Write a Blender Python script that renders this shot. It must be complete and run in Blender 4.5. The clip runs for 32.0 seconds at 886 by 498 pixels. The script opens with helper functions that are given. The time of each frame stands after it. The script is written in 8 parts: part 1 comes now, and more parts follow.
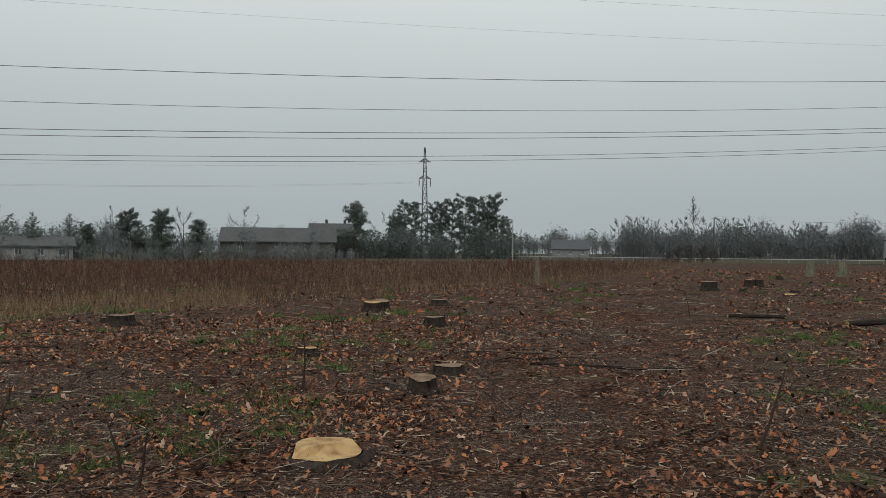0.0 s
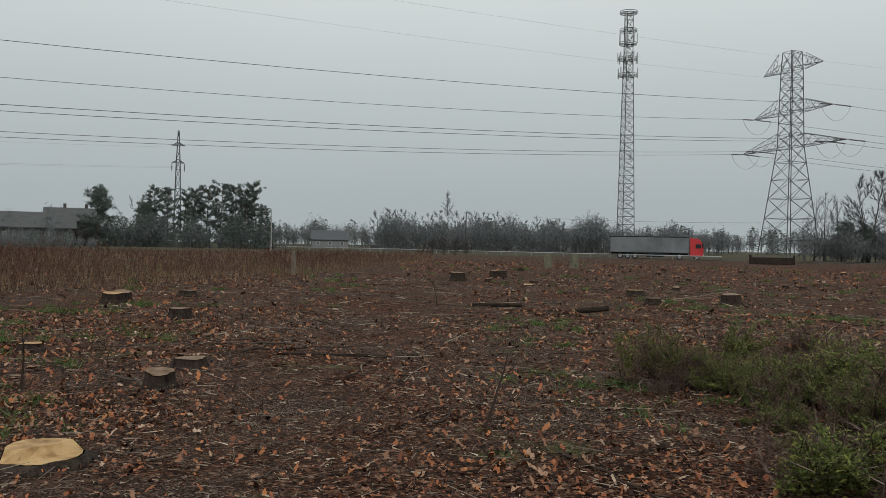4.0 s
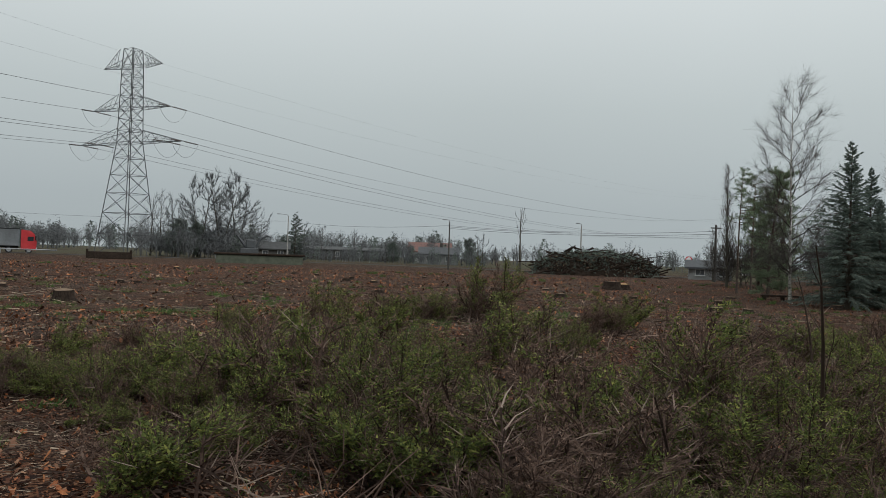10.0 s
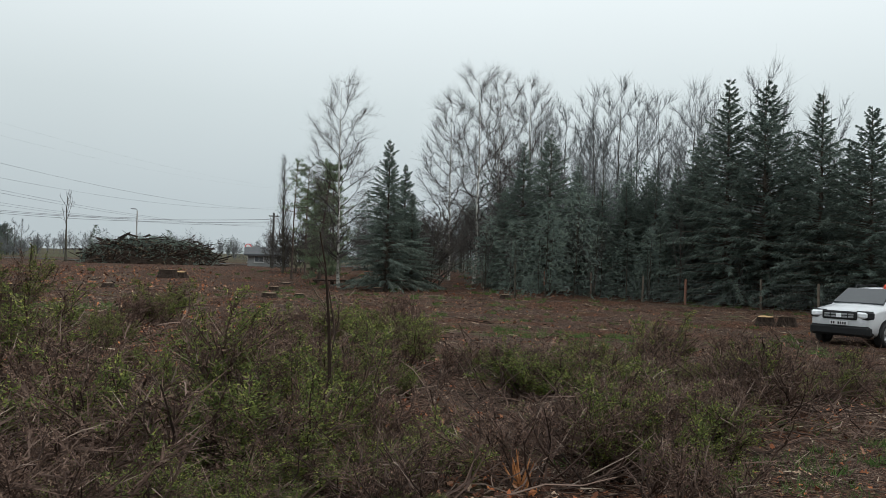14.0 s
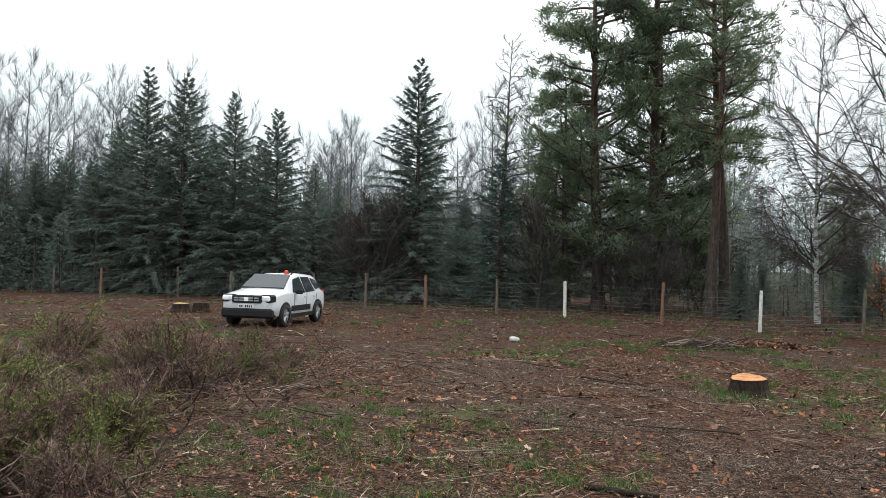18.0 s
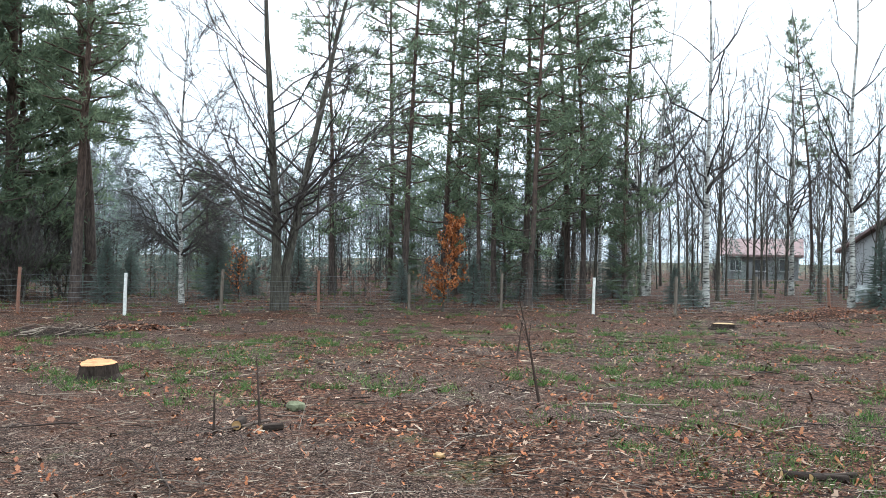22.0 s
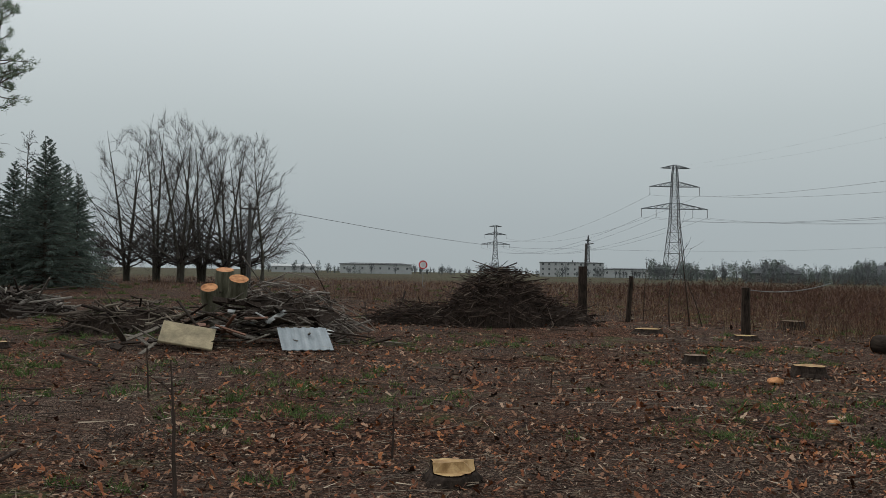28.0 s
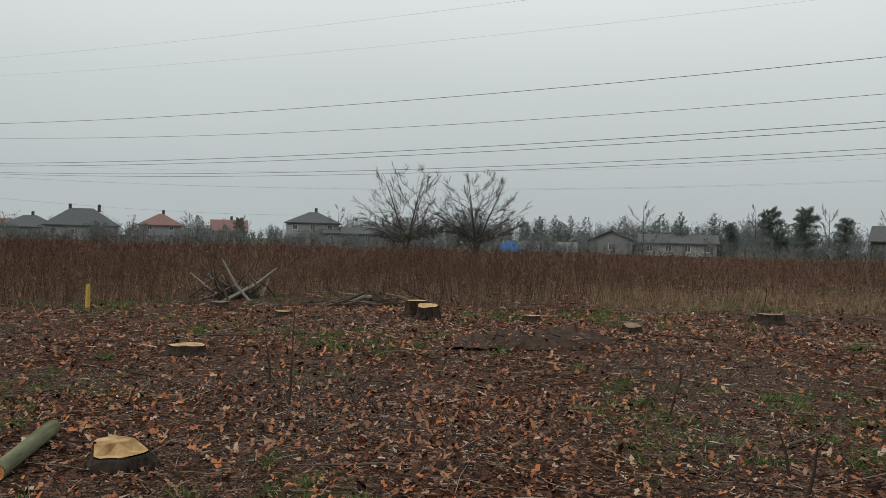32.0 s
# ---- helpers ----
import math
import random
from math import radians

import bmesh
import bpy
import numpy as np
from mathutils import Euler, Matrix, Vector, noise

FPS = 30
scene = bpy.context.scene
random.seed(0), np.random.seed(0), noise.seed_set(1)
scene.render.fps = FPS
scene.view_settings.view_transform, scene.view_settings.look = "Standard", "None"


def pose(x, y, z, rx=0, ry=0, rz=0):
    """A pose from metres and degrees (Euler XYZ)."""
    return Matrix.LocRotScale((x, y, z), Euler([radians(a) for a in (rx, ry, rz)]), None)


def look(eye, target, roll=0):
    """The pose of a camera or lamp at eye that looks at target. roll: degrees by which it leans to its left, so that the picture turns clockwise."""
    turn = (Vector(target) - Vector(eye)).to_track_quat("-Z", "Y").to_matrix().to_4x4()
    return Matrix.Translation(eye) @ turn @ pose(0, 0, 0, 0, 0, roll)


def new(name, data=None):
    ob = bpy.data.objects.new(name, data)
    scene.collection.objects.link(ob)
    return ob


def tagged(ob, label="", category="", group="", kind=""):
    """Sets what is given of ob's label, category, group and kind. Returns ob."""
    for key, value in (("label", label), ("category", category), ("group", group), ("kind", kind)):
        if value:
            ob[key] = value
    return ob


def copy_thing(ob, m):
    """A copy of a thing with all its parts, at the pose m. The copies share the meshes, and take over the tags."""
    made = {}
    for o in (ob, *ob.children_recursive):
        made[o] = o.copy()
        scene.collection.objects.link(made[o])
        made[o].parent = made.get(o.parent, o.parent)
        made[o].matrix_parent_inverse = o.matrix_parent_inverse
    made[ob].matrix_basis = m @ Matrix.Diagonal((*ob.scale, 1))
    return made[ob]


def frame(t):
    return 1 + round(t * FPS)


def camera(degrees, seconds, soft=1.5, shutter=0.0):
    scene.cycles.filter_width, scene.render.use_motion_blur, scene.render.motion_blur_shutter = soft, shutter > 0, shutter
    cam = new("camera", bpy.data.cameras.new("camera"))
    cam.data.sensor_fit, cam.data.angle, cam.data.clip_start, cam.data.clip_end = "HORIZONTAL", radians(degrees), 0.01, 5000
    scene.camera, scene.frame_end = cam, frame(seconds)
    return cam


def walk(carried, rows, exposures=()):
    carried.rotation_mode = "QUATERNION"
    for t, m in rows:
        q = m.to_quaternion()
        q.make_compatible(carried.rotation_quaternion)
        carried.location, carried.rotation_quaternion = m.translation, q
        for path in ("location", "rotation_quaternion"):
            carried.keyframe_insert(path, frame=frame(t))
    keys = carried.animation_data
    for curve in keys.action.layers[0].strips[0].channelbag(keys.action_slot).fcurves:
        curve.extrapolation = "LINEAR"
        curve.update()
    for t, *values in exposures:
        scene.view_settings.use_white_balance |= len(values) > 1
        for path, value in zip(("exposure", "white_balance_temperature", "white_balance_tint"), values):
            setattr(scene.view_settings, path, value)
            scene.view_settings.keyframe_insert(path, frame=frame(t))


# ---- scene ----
# camera: metres and degrees; the eye starts 1.6 m over the ground
cam = camera(56.93, 32.0, soft=0.65)
ROWS = [
    (0.0, -0.000, -0.000, 1.599, -0.00, 0.26, -0.30),
    (0.5, 0.012, -0.002, 1.599, -0.78, 0.14, -0.40),
    (1.0, 0.030, -0.027, 1.599, -2.27, 0.09, -0.45),
    (1.5, 0.032, -0.021, 1.600, -4.30, -0.01, -0.63),
    (2.0, 0.038, -0.007, 1.598, -6.61, -0.09, -0.79),
    (2.5, 0.062, 0.003, 1.597, -9.05, -0.11, -0.93),
    (4.5, 0.183, -0.087, 1.596, -19.97, -0.26, -1.10),
    (5.0, 0.221, -0.073, 1.594, -23.43, -0.31, -1.18),
    (5.5, 0.233, -0.053, 1.594, -26.44, -0.29, -1.28),
    (6.0, 0.203, -0.043, 1.596, -31.58, 0.05, -1.31),
    (6.5, 0.205, -0.007, 1.597, -35.13, 0.23, -1.36),
    (7.0, 0.208, 0.037, 1.598, -39.38, 0.44, -1.36),
    (7.5, 0.200, 0.058, 1.598, -43.68, 0.60, -1.51),
    (8.0, 0.190, 0.069, 1.599, -48.01, 0.65, -1.65),
    (8.5, 0.207, 0.090, 1.603, -52.89, 0.71, -1.75),
    (9.0, 0.224, 0.070, 1.603, -55.78, 0.67, -1.82),
    (9.5, 0.261, 0.034, 1.602, -58.38, 0.64, -1.99),
    (10.0, 0.285, -0.006, 1.602, -60.84, 0.63, -2.02),
    (10.5, 0.265, -0.058, 1.603, -65.07, 0.70, -2.09),
    (11.0, 0.233, -0.139, 1.605, -68.92, 0.72, -2.07),
    (11.5, 0.245, -0.177, 1.607, -71.85, 0.68, -1.69),
    (12.0, 0.220, -0.273, 1.604, -75.26, 0.65, -1.73),
    (12.5, 0.221, -0.347, 1.603, -78.54, 0.67, -1.78),
    (13.0, 0.263, -0.349, 1.602, -83.08, 0.71, -1.84),
    (13.5, 0.328, -0.306, 1.602, -86.89, 0.71, -1.85),
    (15.5, 0.412, -0.492, 1.586, -104.12, 0.79, -1.21),
    (16.0, 0.444, -0.500, 1.591, -108.63, 0.80, -1.35),
    (16.5, 0.441, -0.481, 1.596, -113.72, 0.80, -1.32),
    (17.0, 0.420, -0.454, 1.603, -119.08, 0.86, -1.39),
    (17.5, 0.440, -0.464, 1.605, -124.78, 0.99, -1.45),
    (18.0, 0.348, -0.485, 1.603, -129.87, 1.00, -1.43),
    (18.5, 0.290, -0.548, 1.600, -134.71, 0.97, -1.39),
    (19.0, 0.250, -0.596, 1.598, -138.49, 0.94, -1.41),
    (19.5, 0.214, -0.659, 1.595, -143.13, 0.87, -1.28),
    (20.0, 0.185, -0.713, 1.593, -146.85, 0.79, -1.20),
    (20.5, 0.133, -0.734, 1.595, -152.04, 0.74, -1.15),
    (21.0, 0.120, -0.769, 1.596, -158.82, 0.73, -1.14),
    (21.5, 0.149, -0.798, 1.595, -164.58, 0.72, -1.07),
    (22.0, 0.153, -0.803, 1.598, -171.74, 0.67, -0.89),
    (22.5, 0.158, -0.817, 1.600, -178.44, 0.66, -0.83),
    (23.0, 0.168, -0.864, 1.600, -186.63, 0.61, -0.81),
    (23.5, 0.144, -0.840, 1.607, -195.66, 0.62, -0.90),
    (24.0, 0.103, -0.816, 1.606, -202.14, 0.75, -1.08),
    (24.5, 0.056, -0.843, 1.605, -209.07, 0.88, -1.30),
    (26.5, -0.310, -0.453, 1.591, -232.82, 1.51, -1.68),
    (27.0, -0.258, -0.417, 1.593, -240.29, 1.59, -1.40),
    (27.5, -0.234, -0.387, 1.596, -247.98, 1.61, -1.20),
    (28.0, -0.193, -0.345, 1.594, -255.91, 1.61, -0.98),
    (28.5, -0.205, -0.308, 1.601, -262.85, 1.58, -0.83),
    (29.0, -0.198, -0.249, 1.607, -270.10, 1.58, -0.84),
    (29.5, -0.277, -0.239, 1.599, -278.11, 1.66, -1.20),
    (30.0, -0.230, -0.230, 1.601, -286.91, 1.70, -1.25),
    (30.5, -0.235, -0.202, 1.597, -293.72, 1.31, -1.30),
    (31.0, -0.241, -0.144, 1.589, -301.58, 0.60, -1.30),
    (31.5, -0.207, -0.124, 1.591, -310.52, -0.15, -1.50),
    (32.0, -0.192, -0.080, 1.598, -317.18, -0.49, -1.42),
]
EXPOSURES = [(0, 0.0, 6450, 8), (11.5, 0.0, 6350, 8), (13.5, 0.3, 6300, 8), (15.5, 0.66, 6300, 8), (18, 1.08, 6350, 9), (19, 1.25, 6150, 9), (20, 1.56, 5950, 9), (21, 1.84, 5900, 8), (22.5, 1.65, 5650, 6), (24.5, 0.84, 5750, 5), (26.5, 0.25, 6050, 7), (28, 0.0, 6350, 8), (30, -0.03, 6450, 9), (32, 0.2, 6550, 9)]
walk(cam, [(t, pose(x, y, z, 90 + pitch, roll, yaw)) for t, x, y, z, yaw, pitch, roll in ROWS], EXPOSURES)

# ---- world, sun ----
world = bpy.data.worlds.new("overcast_sky")
scene.world = world
world.use_nodes = True
wt = world.node_tree
wt.nodes.clear()
w_out = wt.nodes.new("ShaderNodeOutputWorld")
w_bg = wt.nodes.new("ShaderNodeBackground")
w_sky = wt.nodes.new("ShaderNodeTexSky")
w_sky.sky_type = "NISHITA"
w_sky.sun_disc = False
w_sky.sun_elevation = radians(32)
w_sky.sun_rotation = radians(170)
w_sky.air_density, w_sky.dust_density, w_sky.ozone_density = 1.0, 8.0, 1.0
w_sat = wt.nodes.new("ShaderNodeHueSaturation")
w_sat.inputs["Saturation"].default_value = 0.15
w_sat.inputs["Value"].default_value = 0.10
w_co = wt.nodes.new("ShaderNodeTexCoord")
w_sep = wt.nodes.new("ShaderNodeSeparateXYZ")
w_ramp = wt.nodes.new("ShaderNodeValToRGB")
r_el = w_ramp.color_ramp.elements
r_el[0].position, r_el[0].color = 0.0, (0.400, 0.440, 0.452, 1)
r_el[1].position, r_el[1].color = 1.0, (1.05, 1.08, 1.10, 1)
for w_p, w_c in ((0.06, (0.420, 0.462, 0.476)), (0.18, (0.515, 0.560, 0.565)), (0.32, (0.68, 0.72, 0.725)), (0.5, (0.86, 0.90, 0.91))):
    e_new = r_el.new(w_p)
    e_new.color = (*w_c, 1)
w_noise = wt.nodes.new("ShaderNodeTexNoise")
w_noise.inputs["Scale"].default_value = 1.6
w_noise.inputs["Detail"].default_value = 3.0
w_rng = wt.nodes.new("ShaderNodeMapRange")
w_rng.inputs["To Min"].default_value, w_rng.inputs["To Max"].default_value = 0.93, 1.07
w_mul = wt.nodes.new("ShaderNodeMix")
w_mul.data_type, w_mul.blend_type = "RGBA", "MULTIPLY"
w_mul.inputs["Factor"].default_value = 1.0
w_mix = wt.nodes.new("ShaderNodeMix")
w_mix.data_type = "RGBA"
w_mix.inputs["Factor"].default_value = 0.95
wl = wt.links.new
wl(w_sky.outputs["Color"], w_sat.inputs["Color"])
wl(w_co.outputs["Generated"], w_sep.inputs[0])
wl(w_sep.outputs["Z"], w_ramp.inputs["Fac"])
wl(w_co.outputs["Generated"], w_noise.inputs["Vector"])
wl(w_noise.outputs["Fac"], w_rng.inputs["Value"])
wl(w_ramp.outputs["Color"], w_mul.inputs["A"])
wl(w_rng.outputs["Result"], w_mul.inputs["B"])
wl(w_sat.outputs["Color"], w_mix.inputs["A"])
wl(w_mul.outputs["Result"], w_mix.inputs["B"])
wl(w_mix.outputs["Result"], w_bg.inputs["Color"])
w_bg.inputs["Strength"].default_value = 1.0
wl(w_bg.outputs[0], w_out.inputs[0])
sun = new("sun", bpy.data.lights.new("sun", "SUN"))
sun.data.energy, sun.data.angle, sun.data.color = 1.3, radians(40), (1.0, 0.97, 0.93)
sun.matrix_world = look((-20, -60, 60), (0, 0, 0))

# ---- materials ----
def nodes_of(name, rough=0.8, metal=0.0, spec=0.3):
    m = bpy.data.materials.new(name)
    m.use_nodes = True
    nt = m.node_tree
    b = nt.nodes["Principled BSDF"]
    b.inputs["Roughness"].default_value = rough
    b.inputs["Metallic"].default_value = metal
    b.inputs["Specular IOR Level"].default_value = spec
    return m, nt, b


def ramp_node(nt, fac, stops, interp="LINEAR"):
    r = nt.nodes.new("ShaderNodeValToRGB")
    r.color_ramp.interpolation = interp
    el = r.color_ramp.elements
    el[0].position, el[0].color = stops[0][0], (*stops[0][1], 1)
    el[1].position, el[1].color = stops[-1][0], (*stops[-1][1], 1)
    for p, c in stops[1:-1]:
        e = el.new(p)
        e.color = (*c, 1)
    nt.links.new(fac, r.inputs["Fac"])
    return r.outputs["Color"]


def noise_node(nt, scale, detail=4.0, rough=0.55, stretch=None, coord="Object"):
    tc = nt.nodes.new("ShaderNodeTexCoord")
    n = nt.nodes.new("ShaderNodeTexNoise")
    n.inputs["Scale"].default_value = scale
    n.inputs["Detail"].default_value = detail
    n.inputs["Roughness"].default_value = rough
    if stretch:
        mp = nt.nodes.new("ShaderNodeMapping")
        mp.inputs["Scale"].default_value = stretch
        nt.links.new(tc.outputs[coord], mp.inputs["Vector"])
        nt.links.new(mp.outputs["Vector"], n.inputs["Vector"])
    else:
        nt.links.new(tc.outputs[coord], n.inputs["Vector"])
    return n.outputs["Fac"]


def mixed(nt, fac, a, b, blend="MIX"):
    m = nt.nodes.new("ShaderNodeMix")
    m.data_type, m.blend_type = "RGBA", blend
    for sock, v in (("Factor", fac), ("A", a), ("B", b)):
        if isinstance(v, (int, float)):
            m.inputs[sock].default_value = v
        elif isinstance(v, tuple):
            m.inputs[sock].default_value = (*v, 1)
        else:
            nt.links.new(v, m.inputs[sock])
    return m.outputs["Result"]


def bump_on(nt, b, height, strength=0.5, dist=0.02):
    bp = nt.nodes.new("ShaderNodeBump")
    bp.inputs["Strength"].default_value = strength
    bp.inputs["Distance"].default_value = dist
    nt.links.new(height, bp.inputs["Height"])
    nt.links.new(bp.outputs["Normal"], b.inputs["Normal"])


def mat_plain(name, c, rough=0.6, metal=0.0, vary=0.25, scale=6.0, bump=0.15, spec=0.4):
    """A painted or worn surface: one colour with grain and stains at two scales."""
    m, nt, b = nodes_of(name, rough, metal, spec)
    n1, n2 = noise_node(nt, scale, 5), noise_node(nt, scale * 9, 3)
    lo = tuple(x * (1 - vary) for x in c)
    hi = tuple(min(1, x * (1 + vary)) for x in c)
    c1 = ramp_node(nt, n1, [(0.3, lo), (0.7, hi)])
    c2 = ramp_node(nt, n2, [(0.3, tuple([1 - vary * 0.6] * 3)), (0.7, (1, 1, 1))])
    nt.links.new(mixed(nt, 1.0, c1, c2, "MULTIPLY"), b.inputs["Base Color"])
    if bump:
        bump_on(nt, b, n2, bump, 0.01)
    return m


def mat_island(name, stops, rough=0.85, spec=0.06, vary=0.2, scale=0.7, trans=0.0, each=0.78):
    """Leaves, needles, stalks: each small piece takes its own colour, with a slow drift over the plan."""
    m, nt, b = nodes_of(name, rough, 0.0, spec)
    g = nt.nodes.new("ShaderNodeNewGeometry")
    c = ramp_node(nt, g.outputs["Random Per Island"], stops)
    drift = ramp_node(nt, noise_node(nt, scale, 3), [(0.3, tuple([1 - vary] * 3)), (0.7, tuple([1.0] * 3))])
    col = mixed(nt, 1.0, c, drift, "MULTIPLY")
    oi = nt.nodes.new("ShaderNodeObjectInfo")
    per = ramp_node(nt, oi.outputs["Random"], [(0.0, (each, each * 1.03, each * 1.03)), (1.0, (1.0, 1.0, 1.0))])
    col = mixed(nt, 1.0, col, per, "MULTIPLY")
    nt.links.new(col, b.inputs["Base Color"])
    if trans:
        tr = nt.nodes.new("ShaderNodeBsdfTranslucent")
        nt.links.new(col, tr.inputs["Color"])
        mx = nt.nodes.new("ShaderNodeMixShader")
        mx.inputs[0].default_value = trans
        nt.links.new(b.outputs[0], mx.inputs[1])
        nt.links.new(tr.outputs[0], mx.inputs[2])
        nt.links.new(mx.outputs[0], nt.nodes["Material Output"].inputs["Surface"])
    return m


def mat_bark(name, dark, light, scale=14.0, rough=0.9, bump=0.8):
    m, nt, b = nodes_of(name, rough, 0.0, 0.06)
    n1 = noise_node(nt, scale, 6, 0.65, (1, 1, 0.18))
    n2 = noise_node(nt, 1.3, 3)
    c1 = ramp_node(nt, n1, [(0.32, dark), (0.68, light)])
    c2 = ramp_node(nt, n2, [(0.3, (0.72, 0.74, 0.70)), (0.7, (1, 1, 1))])
    nt.links.new(mixed(nt, 1.0, c1, c2, "MULTIPLY"), b.inputs["Base Color"])
    bump_on(nt, b, n1, bump, 0.02)
    return m


def mat_pine_bark():
    """Grey plates low down, orange bark higher up."""
    m, nt, b = nodes_of("pine_bark", 0.9, 0.0, 0.2)
    n1 = noise_node(nt, 13, 6, 0.65, (1, 1, 0.22))
    tc = nt.nodes.new("ShaderNodeTexCoord")
    sp = nt.nodes.new("ShaderNodeSeparateXYZ")
    nt.links.new(tc.outputs["Object"], sp.inputs[0])
    mr = nt.nodes.new("ShaderNodeMapRange")
    mr.inputs["From Min"].default_value, mr.inputs["From Max"].default_value = 3.0, 9.0
    nt.links.new(sp.outputs["Z"], mr.inputs["Value"])
    low = ramp_node(nt, n1, [(0.35, (0.034, 0.027, 0.023)), (0.65, (0.105, 0.080, 0.066))])
    high = ramp_node(nt, n1, [(0.35, (0.045, 0.031, 0.025)), (0.65, (0.125, 0.080, 0.058))])
    nt.links.new(mixed(nt, mr.outputs["Result"], low, high), b.inputs["Base Color"])
    bump_on(nt, b, n1, 0.8, 0.02)
    return m


def mat_birch_bark():
    """White paper bark with dark cross marks."""
    m, nt, b = nodes_of("birch_bark", 0.7, 0.0, 0.3)
    n1 = noise_node(nt, 3.2, 5, 0.6, (1.2, 1.2, 5.0))
    n2 = noise_node(nt, 1.1, 3)
    c = ramp_node(nt, n1, [(0.40, (0.055, 0.05, 0.045)), (0.49, (0.46, 0.45, 0.41)), (0.8, (0.64, 0.63, 0.59))])
    c2 = ramp_node(nt, n2, [(0.36, (0.5, 0.48, 0.44)), (0.6, (1, 1, 1))])
    nt.links.new(mixed(nt, 1.0, c, c2, "MULTIPLY"), b.inputs["Base Color"])
    bump_on(nt, b, n1, 0.4, 0.01)
    return m


def mat_cut_wood(name, pale, ring):
    """A sawn face: growth rings round the middle, saw marks and stains."""
    m, nt, b = nodes_of(name, 0.75, 0.0, 0.25)
    tc = nt.nodes.new("ShaderNodeTexCoord")
    w = nt.nodes.new("ShaderNodeTexWave")
    w.wave_type, w.rings_direction = "RINGS", "Z"
    w.inputs["Scale"].default_value = 26.0
    w.inputs["Distortion"].default_value = 2.5
    w.inputs["Detail"].default_value = 3.0
    nt.links.new(tc.outputs["Object"], w.inputs["Vector"])
    n1 = noise_node(nt, 7, 4)
    c = ramp_node(nt, w.outputs["Fac"], [(0.1, pale), (0.9, tuple(0.72 * p + 0.28 * q for p, q in zip(pale, ring)))])
    c2 = ramp_node(nt, n1, [(0.32, (0.42, 0.34, 0.26)), (0.5, (0.8, 0.75, 0.7)), (0.62, (1, 1, 1))])
    nt.links.new(mixed(nt, 1.0, c, c2, "MULTIPLY"), b.inputs["Base Color"])
    bump_on(nt, b, noise_node(nt, 40, 3, 0.6, (0.2, 3, 1)), 0.4, 0.01)
    return m


def mat_ground():
    """Trodden soil under leaf litter, wood chips and thin grass, drifting to pale stubble far out."""
    m, nt, b = nodes_of("litter_ground", 0.95, 0.0, 0.05)
    tc = nt.nodes.new("ShaderNodeTexCoord")
    v = nt.nodes.new("ShaderNodeTexVoronoi")
    v.inputs["Scale"].default_value = 34.0
    nt.links.new(tc.outputs["Object"], v.inputs["Vector"])
    sep = nt.nodes.new("ShaderNodeSeparateColor")
    nt.links.new(v.outputs["Color"], sep.inputs[0])
    litter = ramp_node(nt, sep.outputs[0], [(0.0, (0.008, 0.005, 0.004)), (0.40, (0.034, 0.016, 0.011)), (0.72, (0.100, 0.045, 0.027)), (0.93, (0.19, 0.095, 0.056)), (1.0, (0.30, 0.21, 0.15))])
    v2 = nt.nodes.new("ShaderNodeTexVoronoi")
    v2.inputs["Scale"].default_value = 75.0
    nt.links.new(tc.outputs["Object"], v2.inputs["Vector"])
    sep2 = nt.nodes.new("ShaderNodeSeparateColor")
    nt.links.new(v2.outputs["Color"], sep2.inputs[0])
    chips = ramp_node(nt, sep2.outputs[1], [(0.0, (0.008, 0.006, 0.005)), (0.5, (0.046, 0.029, 0.022)), (0.85, (0.128, 0.083, 0.062)), (1.0, (0.27, 0.20, 0.155))])
    big = noise_node(nt, 0.35, 6, 0.6)
    fine = noise_node(nt, 2.2, 6, 0.7)
    f1 = ramp_node(nt, big, [(0.42, (0, 0, 0)), (0.58, (1, 1, 1))])
    base = mixed(nt, f1, litter, chips)
    green = ramp_node(nt, noise_node(nt, 9, 5), [(0.3, (0.035, 0.05, 0.018)), (0.7, (0.085, 0.12, 0.04))])
    f2 = ramp_node(nt, noise_node(nt, 0.55, 7, 0.68), [(0.585, (0, 0, 0)), (0.70, (0.75, 0.75, 0.75))])
    base = mixed(nt, f2, base, green)
    dirt = ramp_node(nt, fine, [(0.3, (0.62, 0.6, 0.58)), (0.65, (1, 1, 1))])
    base = mixed(nt, 1.0, base, dirt, "MULTIPLY")
    # far out: pale grass and stubble, in the open country
    ln = nt.nodes.new("ShaderNodeVectorMath")
    ln.operation = "LENGTH"
    nt.links.new(tc.outputs["Object"], ln.inputs[0])
    mr = nt.nodes.new("ShaderNodeMapRange")
    mr.inputs["From Min"].default_value, mr.inputs["From Max"].default_value = 110.0, 190.0
    nt.links.new(ln.outputs["Value"], mr.inputs["Value"])
    far = ramp_node(nt, noise_node(nt, 0.02, 6, 0.6, (1, 3.0, 1)), [(0.35, (0.052, 0.040, 0.028)), (0.5, (0.066, 0.058, 0.038)), (0.65, (0.062, 0.068, 0.040))])
    nt.links.new(mixed(nt, mr.outputs["Result"], base, far), b.inputs["Base Color"])
    add = nt.nodes.new("ShaderNodeMath")
    nt.links.new(v.outputs["Distance"], add.inputs[0])
    nt.links.new(fine, add.inputs[1])
    bump_on(nt, b, add.outputs[0], 0.7, 0.05)
    return m


